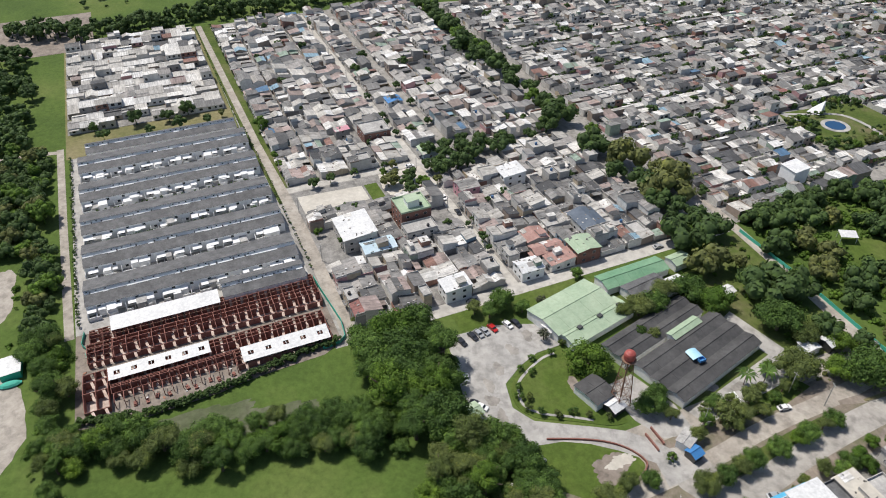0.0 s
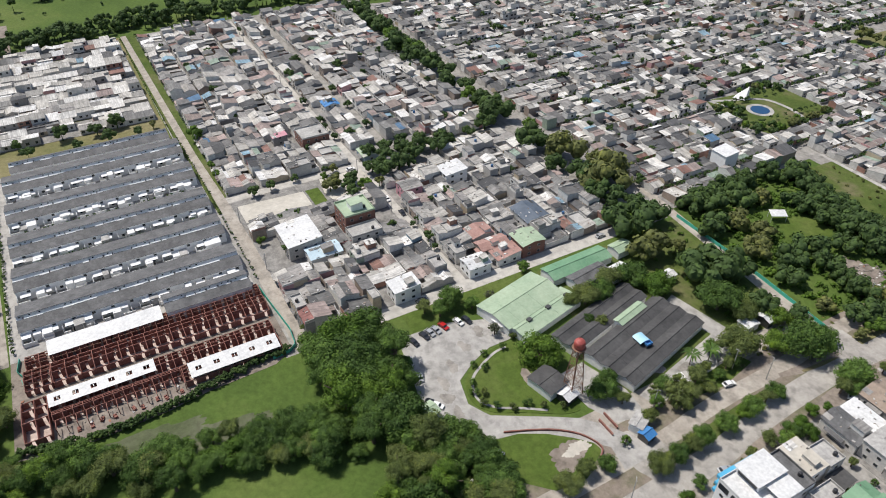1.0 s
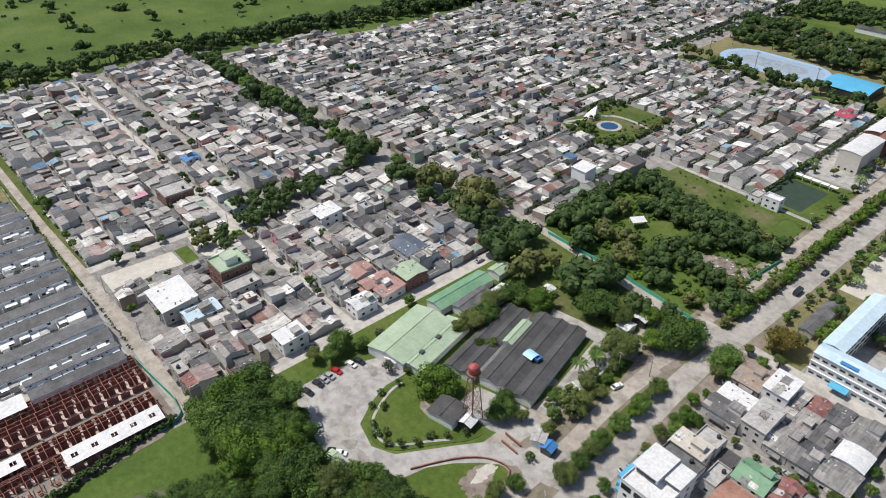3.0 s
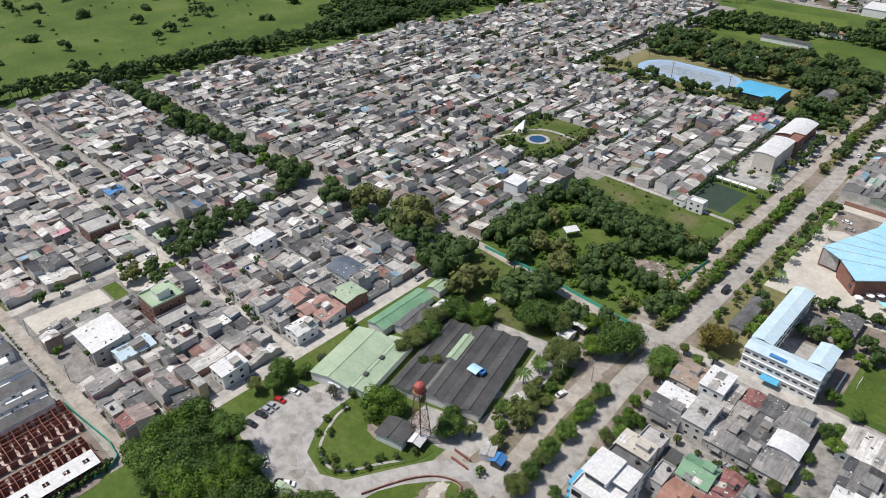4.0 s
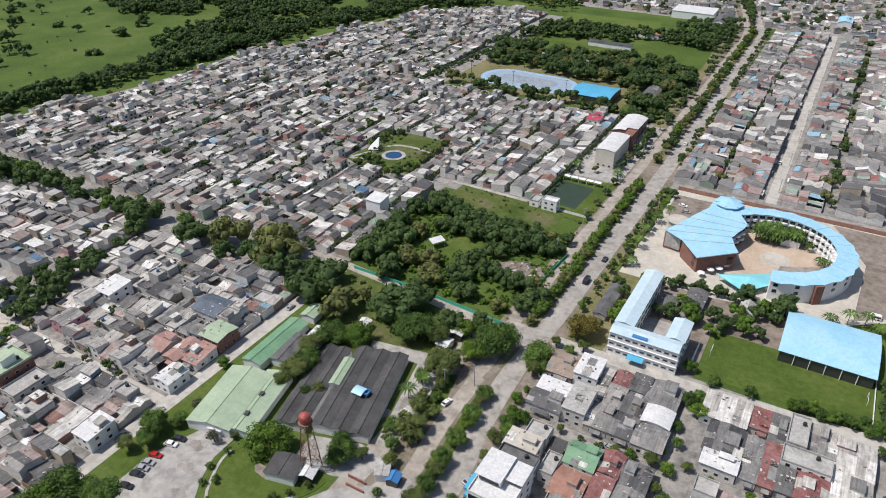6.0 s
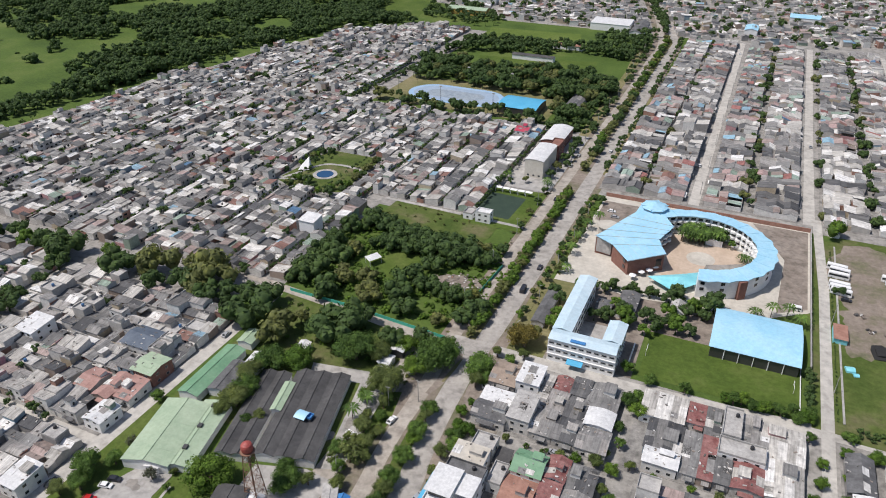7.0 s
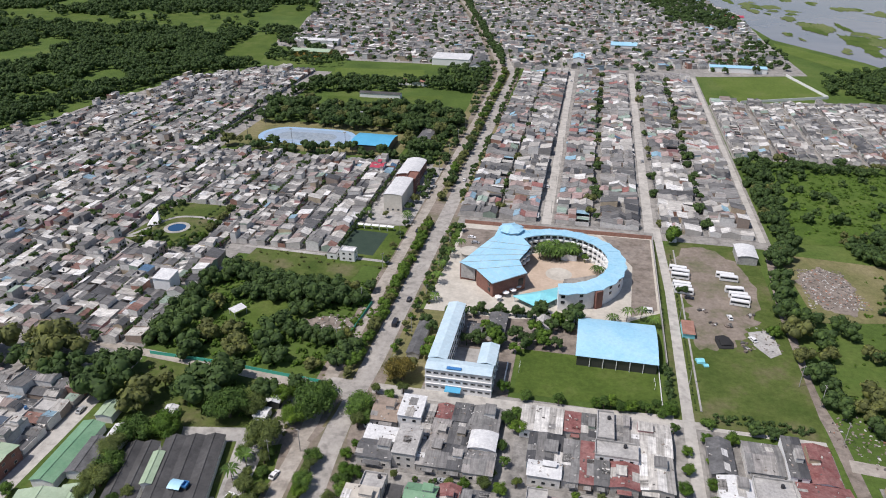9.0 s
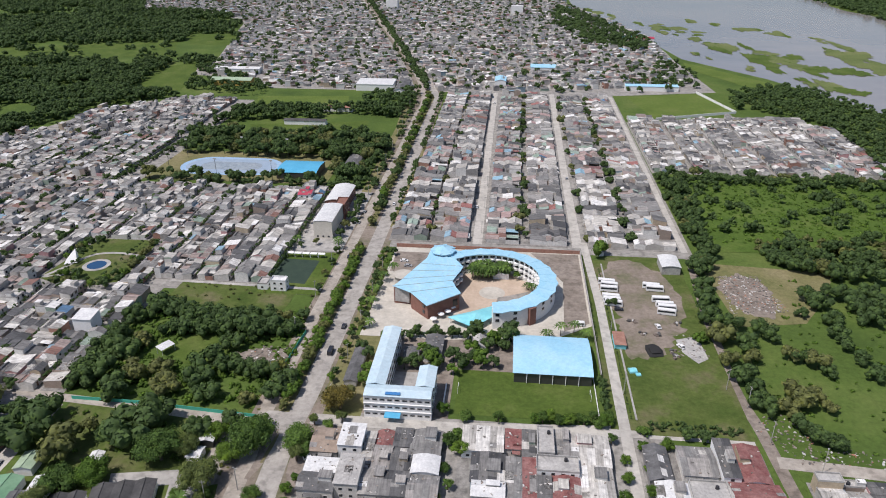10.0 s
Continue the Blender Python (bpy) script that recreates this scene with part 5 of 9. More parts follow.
    if roof == "flat" and name == "house":
        tk = part("water_tank", TANK, None, t)
        tk.location = (a * 0.4, b * 0.5, h + 0.05)
    if front:
        st = storeys or max(1, round(h / 2.9))
        rows = [z + 1.5 + 2.8 * i for i in range(st)]
        windows_on(t, x0 + 0.6, x1 - 0.6, y0, rows, max(1, int((x1 - x0) / 3.3)), "-y")
        if x0 < -30:
            windows_on(t, y0 + 0.8, y1 - 0.8, x1, rows, max(1, int((y1 - y0) / 4.0)), "+x")
    return t


# near southern houses beside the avenue
villa(-65, -55.3, 182.5, 194.5, 3.2, "gable", M_TAN, None, "single-storey house with a worn brown tile roof", "x", 1.5)
villa(-55, -46.6, 183, 193.5, 6.3, "mono", M_WHITEROOF, M_WHITE, "two-storey white house with a pale sheet roof", rise=0.7)
villa(-64, -52.6, 171.4, 177.6, 4.0, "mono", M_WHITEROOF, M_WHITE, "white house with a pale metal sheet roof", rise=0.8)
villa(-64, -52.2, 163.4, 171.2, 4.2, "gable", M_DARKROOF, M_WALL, "house with a grey gable roof and cream front", "x", 1.5)
villa(-52, -44.2, 164.6, 177.4, 6.6, "mono", M_SLAB, M_WALL, "two-storey cream house with a pale flat-pitched roof", rise=0.8)
villa(-42.5, -36.8, 187, 195, 3.2, "gable", M_REDROOF, None, "small house with a weathered dark red roof", "y", 0.9)
villa(-36.4, -30, 187.6, 196, 3.2, "mono", M_ROOF, None, "single-storey house with a grey sheet roof", rise=0.9)
villa(-30, -19.6, 183, 196.5, 3.3, "gable", M_ROOF, None, "single-storey house with a stained grey roof", "y", 1.3)
villa(-28.2, -19.2, 174.3, 182.6, 4.0, "arch", M_WHITEROOF, M_WHITE, "white house with a curved white sheet roof", "y", 0.9)
villa(-46.2, -42.8, 178, 193, 3.4, "mono", M_ROOF, None, "narrow house with a grey sheet roof", rise=0.8)
villa(-42.4, -36, 176, 186.4, 3.1, "mono", M_ROOF, None, "house with patched grey roofs", rise=0.8)
villa(-35.6, -28.8, 175.5, 186.6, 3.2, "gable", M_ROOF, None, "house with patched grey roofs and a small yard", "x", 0.9)
villa(-43.8, -36.4, 164, 175.4, 3.6, "gable", M_ROOF, None, "single-storey house with a dark stained grey roof", "x", 1.3)
villa(-36.2, -28.4, 164, 174.9, 3.7, "gable", M_ROOF, None, "single-storey house with a dark stained grey roof", "x", 1.4)
villa(-28.2, -18.6, 163.5, 173.6, 3.7, "gable", M_ROOF, None, "corner house with a stained grey roof", "x", 1.4)
# second block, nearer
villa(-61.4, -49.2, 133.3, 140.6, 6.6, "flat", M_DARKROOF, M_WHITE, "two-storey white house with a grey roof terrace")
villa(-62, -51.2, 141, 148.4, 6.2, "mono", M_CREAM, M_WHITE, "two-storey house with a beige flat-pitched roof", rise=0.4)
villa(-58, -50.6, 148.7, 155, 5.8, "flat", M_SLAB, M_CREAMWALL, "two-storey beige house with a roof terrace")
villa(-50.2, -45.2, 147.4, 153.6, 3.0, "mono", M_BLACKROOF, None, "low yard roof of dark sheets", rise=0.5, front=False, name="roofed_yard", category="roof")
_apt = villa(-61.6, -48.3, 117.3, 133.0, 8.8, "flat", M_WHITEROOF, M_WHITE, "white and blue apartment house with stepped roof terraces", name="apartment_house")
_s = Shape()
for _i, _z in enumerate((3.0, 5.9, 8.8)):
    _s.box(-7.9, -6.7, -7.4, 5.8, _z - 0.5, _z + 0.5)
part("balcony", _s, M_BLUEROOF2, _apt, "blue painted balcony fronts")
for _k, (_x0, _x1, _y0, _y1, _z1) in enumerate([(-6.4, 1.0, -2.0, 7.6, 11.6), (1.4, 6.4, 1.0, 7.6, 10.6)]):
    _s = Shape()
    _s.box(_x0, _x1, _y0, _y1, 8.8, _z1)
    part("upper_room", _s, M_WHITE, _apt)
    _s = Shape()
    _s.box(_x0 - 0.4, _x1 + 0.4, _y0 - 1.2, _y1 + 0.3, _z1, _z1 + 0.22)
    part("upper_roof", _s, M_WHITEROOF, _apt)
    _s = Shape()
    _s.box(_x0 + 0.6, _x1 - 0.6, _y0 - 0.06, _y0 + 0.04, 9.0, _z1 - 0.4)
    part("terrace_opening", _s, M_GLASS, _apt)
for _k in range(3):
    _s = Shape()
    _s.box(-6.2 + _k * 4.3, -3.0 + _k * 4.3, -7.95, -7.8, 6.2, 8.2)
    part("terrace_opening", _s, M_GLASS, _apt)
villa(-48.8, -44.2, 138, 146.8, 4.2, "flat", M_SLAB, None, "house with a pale terrace roof")
villa(-43.4, -34, 144.8, 154.2, 5.0, "gable", M_GREENROOF2, M_WHITE, "house with a green gable roof and dormers", "x", 1.9)
villa(-33.6, -27.2, 146.6, 156, 4.6, "gable", M_REDROOF, None, "house with a weathered dark red roof", "y", 1.1)
villa(-26.8, -18.5, 146, 156.5, 3.6, "gable", M_ROOF, None, "corner house with a stained grey roof", "x", 1.3)
villa(-43.6, -34.2, 133, 144.2, 3.4, "gable", M_CLAY, None, "house with an orange clay roof", "x", 1.3)
villa(-33.8, -27.2, 135, 146, 3.4, "mono", M_REDROOF, None, "house with a red sheet roof and blue tarp", rise=1.0)
villa(-26.8, -18.5, 134, 145.4, 3.4, "gable", M_ROOF, None, "house with a stained grey roof", "y", 1.0)
row("south", -47, -12, 112, 124, "-y", 601, (6, 9), near=2)
row("south", -43, -12, 122, 133, "+y", 602, (6, 9), near=2)
# third block, east of the cross street
villa(-12.4, 2.2, 187.4, 199, 3.9, "mono", ROOF_NEAR["pale"], M_WHITE, "long white house with a pale and grey sheet roof", rise=1.0)
for _i, (_a, _b, _c0, _d0, _h, _m, _l) in enumerate([
        (2.6, 8.4, 190, 199, 3.4, M_REDROOF, "house with a broken dark red roof"), (8.6, 13.6, 185, 199, 3.5, M_ROOF, "house with a long grey roof"),
        (13.8, 19.6, 186, 200, 5.6, M_SLAB, "two-storey white house with a terrace"), (19.8, 25.6, 186, 200, 3.5, M_ROOF, "house with a long grey roof"),
        (25.8, 38.6, 184, 199.6, 3.4, M_ROOF, "wide house with a stained grey roof"),
        (-8.4, 3.0, 173, 186.6, 3.3, M_ROOF, "house with rough stained grey roofs"), (3.2, 8.6, 166.6, 184.6, 3.4, M_ROOF, "narrow house with a long stained grey roof"),
        (8.8, 13.2, 166.6, 184.6, 3.5, M_REDROOF, "narrow house with a long red-grey roof"), (13.4, 18.2, 167, 176.6, 3.4, M_ROOF, "house with a faded grey roof"),
        (18.4, 27.4, 167, 177.6, 3.5, M_REDROOF, "house with a faded purple-red roof"), (13.4, 27.4, 178, 185.4, 5.2, M_SLAB, "two-storey house with a concrete terrace"),
        (27.8, 38.4, 168, 183.4, 3.3, M_ROOF, "wide house with a stained grey roof"), (-7.6, 2.9, 166, 172.6, 4.3, M_WHITEROOF, "house with a pale curved roof")]):
    villa(_a, _b, _c0, _d0, _h, "flat" if _m is M_SLAB else ("gable" if (_b - _a) > 7 else "mono"), _m, M_WHITE if _m is M_SLAB else None, _l + " in the southern block", "y" if _i % 2 else "x", 1.0)
villa(8.9, 13.1, 178.5, 184.5, 4.1, "mono", M_BRIGHTRED, None, "small roofed yard with a bright red sheet", rise=0.3, front=False, name="roofed_yard", category="roof")
row("south", -7, 38, 147, 159.5, "+y", 603, (6, 9), near=2)
row("south", -7, 38, 134, 146.5, "-y", 604, (6, 9), near=2)
# fourth block, right of the lane
villa(50.6, 58.2, 179.5, 196, 3.3, "gable", M_DARKROOF, None, "single-storey house with a long dark grey roof", "y", 1.5)
villa(62.2, 73.6, 183, 197, 3.4, "gable", M_ROOF, None, "single-storey house with a stained grey roof", "x", 1.3)
villa(74.2, 80, 181, 198.5, 5.6, "mono", M_ROOF, M_WHITE, "two-storey white house with a grey roof", rise=1.0)
villa(80.2, 90, 181, 199, 3.6, "gable", M_REDROOF, M_WHITE, "white house with a rust-red sheet roof", "y", 1.1)
villa(76, 91.5, 168, 180.6, 3.6, "gable", M_REDROOF, M_WHITE, "white house with a patched maroon roof", "x", 1.3)
villa(52, 62, 168, 178.6, 3.6, "gable", M_WHITEROOF, M_WHITE, "white house with a white sheet roof", "y", 1.0)
villa(63, 75, 168.5, 180.5, 3.4, "flat", M_SLAB, M_WHITE, "white house with a paved terrace")
row("south", 52, 92, 154, 167, "+y", 605, (6, 9), near=2)
row("south", 104, 140, 168, 186, "+y", 606, (6, 9), near=2)
for _i, _q in enumerate([(-66, -18, 162.8, 198.2), (-63, -17.6, 110, 157.6), (-13.6, 39.4, 165.2, 200.6), (-8.5, 39.4, 132, 160.2), (49.8, 92.4, 153, 199.6), (103, 141, 167, 187)]):
    pad("pavement_south_%d" % (_i + 1), *_q)


# houses of their own look in the western quarter
villa(-199, -191, 119.8, 129.5, 3.3, "gable", M_CORAL, None, "low house with a coral red roof", "x", 1.1)
villa(-188.6, -182, 118.5, 131, 3.6, "gable", M_CORAL, None, "low house with a coral red tiled roof", "y", 1.0)
villa(-181.6, -174.4, 121, 131.4, 3.2, "mono", M_CORAL, None, "corner house with a broad coral red roof", rise=1.2)
villa(-181, -173.4, 107.8, 117, 4.6, "gable", M_WHITEROOF, M_WHITE, "white corner house with a pale roof", "y", 1.0)
villa(-184, -174.4, 132.2, 142.6, 5.8, "gable", M_GREENROOF, M_BROWNBRICK, "two-storey brick house with a pale green roof", "x", 0.9)
villa(-201, -188, 143.8, 155, 4.6, "gable", M_NAVY, None, "house with a broad dark slate-blue roof", "x", 1.5)
villa(-241, -233, 110, 119, 5.6, "gable", ROOF_NEAR["mid"], M_PINK, "two-storey pink painted house", "y", 1.0)
villa(-312, -307.4, 76, 83, 4.6, "mono", M_PINK, None, "house with a pink painted roof terrace", rise=0.4)
villa(-335, -327.6, 111, 119, 4.8, "gable", M_TARP, None, "house with a bright blue sheet roof", "x", 1.0)
villa(-216, -208, 58.2, 71, 4.4, "gable", M_PALEBLUE, None, "house with a light blue and white roof", "y", 1.0)
villa(-309, -297, 87.4, 101, 5.8, "flat", M_SLAB, M_BROWNBRICK, "two-storey bare brick house with a terrace")
villa(-181.4, -173.6, 77, 87, 5.6, "mono", M_WHITEROOF, M_WHITE, "two-storey white house with a pale sheet roof", rise=0.7)
villa(-245, -235, 132.2, 143, 5.4, "mono", M_WHITEROOF, M_WHITE, "two-storey white house with a pale sheet roof", rise=0.9)
villa(-281, -272, 108.4, 116, 3.0, "gable", M_GREENROOF, None, "low house with a pale green roof at the square", "x", 0.9)
villa(-106.5, -102, 175.6, 181, 2.8, "gable", M_WHITEROOF, M_WHITE, "small white shed under trees", "x", 0.6, name="shed", category="shed", front=False)

# low houses round the western squares and in the school grounds
villa(-247.5, -238, 45.6, 55.5, 2.8, "mono", M_ROOF, None, "low house with patched grey roofs", rise=0.9)
villa(-246, -236.4, 56.5, 70, 2.8, "gable", M_ROOF, None, "low house with grey sheet roofs", "x", 1.0)
villa(-236, -226, 67, 76, 2.8, "gable", M_ROOF, None, "low house with grey sheet roofs", "x", 1.0)
villa(-225, -214, 67, 75.5, 3.0, "mono", M_ROOF, M_BRICK, "low brick house with a grey roof", rise=0.9)
villa(-243, -235, 71, 81, 2.8, "mono", M_ROOF, None, "low house with a grey sheet roof", rise=0.8)
villa(-219.5, -212, 77, 90, 5.4, "flat", M_SLAB, None, "two-storey house with a grey terrace")
villa(-245, -235, 84, 100, 3.0, "gable", M_ROOF, None, "low house with grey sheet roofs", "x", 1.1)
villa(-62.4, -57.4, 224, 250, 2.8, "gable", M_DARKROOF, M_SLAB, "long low shed with a grey roof beside the avenue", "y", 0.8, name="shed", category="shed", front=False)
villa(-41, -35, 243, 251, 2.8, "gable", M_DARKROOF, None, "low house with a grey roof among trees", "x", 0.8, front=False)
villa(-33, -25.5, 244, 261, 2.8, "gable", M_DARKROOF, None, "low house with a dark grey roof among trees", "y", 0.9, front=False)
villa(-12.4, -7, 252.6, 261, 3.4, "gable", M_SLAB, M_WHITE, "white gabled house among trees", "y", 1.5)


# row houses with stepped dark roofs
def row_house(x, y0, y1, label, east=6.3, west=8.0, courts=True):
    t = thing("row_house", label, "row house", pose(x, (y0 + y1) / 2, 0.04), "row houses")
    L = (y1 - y0) / 2
    s = Shape()
    s.prism([(0, -L), (east, -L), (east, L), (0, L)], 0, [5.5, 4.4, 4.4, 5.5])
    s.prism([(-west, -L), (0, -L), (0, L), (-west, L)], 0, [5.0, 6.6, 6.6, 5.0])
    part("wall", s, M_WHITE, t, "white plastered wall")
    q = Shape()
    q.slab([(0.06, -L - 0.2, 5.62), (east + 0.2, -L - 0.2, 4.42), (east + 0.2, L + 0.2, 4.42), (0.06, L + 0.2, 5.62)], 0.09)
    part("roof", q, M_DARKROOF, t, "dark grey lower roof")
    q = Shape()
    q.slab([(-west - 0.4, -L - 0.2, 5.05), (0.34, -L - 0.2, 6.78), (0.34, L + 0.2, 6.78), (-west - 0.4, L + 0.2, 5.05)], 0.09)
    part("roof", q, M_DARKROOF, t, "dark grey upper roof")
    n = int((y1 - y0) / 6.3)
    r = random.Random(int(-x))
    # white clerestory wall between the two roofs, with small vents and uneven flashing at its foot
    y = -L
    while y < L - 1.0:
        d = min(r.uniform(1.6, 4.2), L - y)
        w = r.uniform(0.25, 0.9)
        b = Shape()
        k = 1.2 / (east + 0.44)
        b.slab([(0.3, y, 6.62 - r.uniform(0, 0.12)), (0.42, y, 6.55), (0.42, y + d, 6.55), (0.3, y + d, 6.62)], 1.0)
        b.slab([(0.42, y, 5.74), (0.5 + w, y, 5.68 - k * w), (0.5 + w, y + d, 5.68 - k * w), (0.42, y + d, 5.74)], 0.16)
        part("flashing", b, M_WHITE, t)
        if r.random() < 0.6:
            b = Shape()
            b.box(0.40, 0.47, y + d * 0.4, y + d * 0.4 + 0.6, 5.95, 6.4)
            part("vent", b, M_GLASS, t)
        y += d + (r.uniform(0.3, 0.7) if r.random() < 0.3 else 0.02)
    for i in range(n):
        y = -L + (i + 0.5) * 2 * L / n
        if not courts:
            continue
        e = east + 0.02
        h = L / n
        # front yards: party walls, low fronts, annexes and awnings
        for k, (u, top) in enumerate(((y - h, 2.9), (y + r.uniform(-0.5, 0.5), 2.2))):
            b = Shape()
            b.prism([(e, u), (e + r.uniform(2.6, 4.0), u), (e + 2.6, u + 0.22), (e, u + 0.22)], 0, [top, top * r.uniform(0.6, 1.0), top * 0.7, top])
            part("yard_wall", b, M_WHITE, t)
        b = Shape()
        b.box(e + 3.3, e + 3.5, y - h + 0.3, y + h * r.uniform(-0.3, 0.7), 0, r.uniform(1.2, 2.0))
        part("yard_wall", b, M_WHITE, t)
        if r.random() < 0.92:
            k = y - h + 0.3 if i % 2 else y + h - 2.6
            wd, dp, top = r.uniform(2.2, 3.6), r.uniform(1.6, 3.6), r.uniform(2.4, 3.8)
            b = Shape()
            b.prism([(e, k), (e + dp, k), (e + dp, k + wd), (e, k + wd)], 0, [top, top - 0.4, top - 0.4, top])
            part("annex", b, r.choice([M_WHITE, M_WHITE, M_WHITE, M_SLAB]), t, "plastered annex")
        if r.random() < 0.5:
            k = y + r.uniform(-1.0, 0.5)
            b = Shape()
            b.slab([(e - 0.1, k, 2.7), (e + 2.2, k, 2.4), (e + 2.2, k + 1.8, 2.4), (e - 0.1, k + 1.8, 2.7)], 0.06)
            part("awning", b, r.choice([ROOF_NEAR["mid"], M_BLACKROOF, M_WHITEROOF, M_WHITEROOF]), t)
        # added white slab that imitates the sunlit tops of the yard walls
        if r.random() < 0.75:
            k, wd = y - h + r.uniform(0.1, 1.4), r.uniform(2.4, 4.6)
            b = Shape()
            b.slab([(e - 0.05, k, 3.15), (e + 2.3, k, 2.95), (e + 2.3, k + wd, 2.95), (e - 0.05, k + wd, 3.15)], 0.14)
            part("lit_top_slab", b, M_WHITE, t)
        for dy, zz in ((-h * 0.35, 1.4), (h * 0.35, 3.4)):
            fr = part("window", WIN_FRAME, None, t)
            fr.matrix_basis = pose(east + 0.01, y + dy, zz, 0, 0, 90)
            part("pane", WIN_PANE, None, fr)
    return t


for _i, _x in enumerate((-224.6, -248.0, -270.9, -296.8, -322.2)):
    row_house(_x, -41.5, 34.5, "long white row house with stepped dark grey roofs")
row_house(-339.2, -38, 32, "white row house with a dark grey roof at the block's edge", 5.5, 4.0, False)
row_house(-209.3, 4, 34, "short white row house with a dark grey roof", 5.0, 4.5, False)
hedge("hedge_courts", [(-238.0, -38), (-238.0, 30)], 1.4, 1.5, "low shrubs between row houses", 1, 2.2)
hedge("hedge_courts", [(-260.6, -38), (-260.6, 30)], 2.6, 2.4, "low shrubs between row houses", 2, 1.6)
hedge("hedge_courts", [(-286.5, -38), (-286.5, 30)], 1.6, 1.6, "low shrubs between row houses", 5, 3.0)
hedge("hedge_courts", [(-311.5, -38), (-311.5, 30)], 1.4, 1.4, "low shrubs between row houses", 3, 3.5)


# brick shells of the building site
def brick_shell(x0, x1, y0, y1, label, seed, bay=4.1, beams=True):
    t = thing("brick_shell", label, "unfinished house", pose((x0 + x1) / 2, (y0 + y1) / 2, 0.05), "unfinished row houses")
    a, b = (x1 - x0) / 2, (y1 - y0) / 2
    r = random.Random(seed)
    n = round((y1 - y0) / bay)
    ridge = a * 0.15
    for i in range(n + 1):
        y = -b + 2 * b * i / n
        s = Shape()
        hh = 3.6
        s.prism([(-a, y - 0.09), (ridge, y - 0.09), (ridge, y + 0.09), (-a, y + 0.09)], 0, [2.7, hh, hh, 2.7])
        s.prism([(ridge, y - 0.09), (a, y - 0.09), (a, y + 0.09), (ridge, y + 0.09)], 0, [hh, 2.5, 2.5, hh])
        part("party_wall", s, M_BRICK, t)
    for x, h in ((-a, 2.6), (a, 2.4), (ridge, 3.5), (-a * 0.5, 3.0)):
        for i in range(n):
            y, y2 = -b + 2 * b * i / n + 0.1, -b + 2 * b * (i + 1) / n - 0.1
            s = Shape()
            k = y + (y2 - y) * r.uniform(0.35, 0.6)
            s.box(x - 0.07, x + 0.07, y, k, 0, h - r.uniform(0, 0.5))
            s.box(x - 0.07, x + 0.07, k + 0.9, y2, 0, h - r.uniform(0, 0.5))
            s.box(x - 0.09, x + 0.09, y, y2, h - 0.25, h)
            part("brick_wall", s, M_BRICK, t)
    s = Shape()
    s.box(-a, a, -b, b, 0, 0.06)
    part("floor_slab", s, M_FLOOR, t, "pale dusty floor slab")
    for i in range(n if beams else 0):
        y = -b + 2 * b * (i + 0.5) / n
        s = Shape()
        for x in (-a * 0.75, -a * 0.3, a * 0.6):
            s.box(x - 0.06, x + 0.06, y - b / n, y + b / n, 3.05, 3.2)
        part("purlin", s, M_RUST, t)
    return t


brick_shell(-207, -200.5, -41, 36, "unfinished red brick row house without a roof", 1)
brick_shell(-200.2, -191, -34, 36, "unfinished red brick row house without a roof", 2, beams=False)
brick_shell(-200.2, -191, -42, -34.4, "unfinished red brick house with pale roof beams", 5, 2.4)
brick_shell(-186, -178.6, -36, 34, "unfinished red brick row house with open walls", 3, beams=False)
brick_shell(-178.4, -171, 2.4, 34, "unfinished red brick row house with open walls", 4)
brick_shell(-178.4, -174.6, -35.6, 2, "unfinished red brick porch walls", 7, 2.8, False)
brick_shell(-186, -169.6, -43.6, -36.4, "unfinished red brick corner house", 6, 3.4, False)


def site_roof(x0, x1, y0, y1, z, seed, holes=True):
    t = thing("sheet_roof", "new white sheet roof on an unfinished row house", "roof", pose((x0 + x1) / 2, (y0 + y1) / 2, z))
    a, b = (x1 - x0) / 2, (y1 - y0) / 2
    n = round((y1 - y0) / 5.6)
    for i in range(n):
        y = -b + 2 * b * i / n
        e = y + 2 * b / n
        s = Shape()
        if holes:
            m = (y + e) / 2
            for u0, u1, v0, v1 in ((-a, -0.8, y, e), (0.8, a, y, e), (-0.8, 0.8, y, m - 0.9), (-0.8, 0.8, m + 0.9, e)):
                s.slab([(u0, v0, -0.12 * u0), (u1, v0, -0.12 * u1), (u1, v1, -0.12 * u1), (u0, v1, -0.12 * u0)], 0.08)
        else:
            s.slab([(-a, y, 0.12 * a), (a, y, -0.12 * a), (a, e, -0.12 * a), (-a, e, 0.12 * a)], 0.08)
        part("roof_panel", s, M_WHITEROOF, t)
        if holes:
            s = Shape()
            s.box(-0.55, 0.55, m - 0.08, m + 0.08, -0.45, 0.12)
            part("crossbar", s, M_WHITE, t)
    return t


site_roof(-209.6, -202.8, -34, 2.4, 4.3, 1, False)
site_roof(-184.6, -179.4, -36, -4.6, 4.0, 2)
site_roof(-177, -170.7, 4.4, 33.4, 3.9, 3)
_s = strip([(-172, 38.5), (-180, 39.4), (-199, 37.4), (-207, 36.8)], 0.12, 1.7, 1.7)
solid("net_fence", _s, M_NET, "green netting fence round the building site", "fence")
_s = strip([(-172, 38.5), (-170, 36), (-169.4, 30)], 0.12, 1.5, 1.5)
solid("net_fence", _s, M_NET, "green netting fence at the site's corner", "fence")
_s = strip([(-209, -43), (-203, -44), (-200, -42.6)], 0.12, 1.6, 1.6)
solid("net_fence", _s, M_NET, "green netting fence by the unpaved lane", "fence")
_s = strip([(-198, -43), (-195, -42.4)], 0.12, 1.6, 1.6)
solid("net_fence", _s, M_NET, "short piece of green netting", "fence")
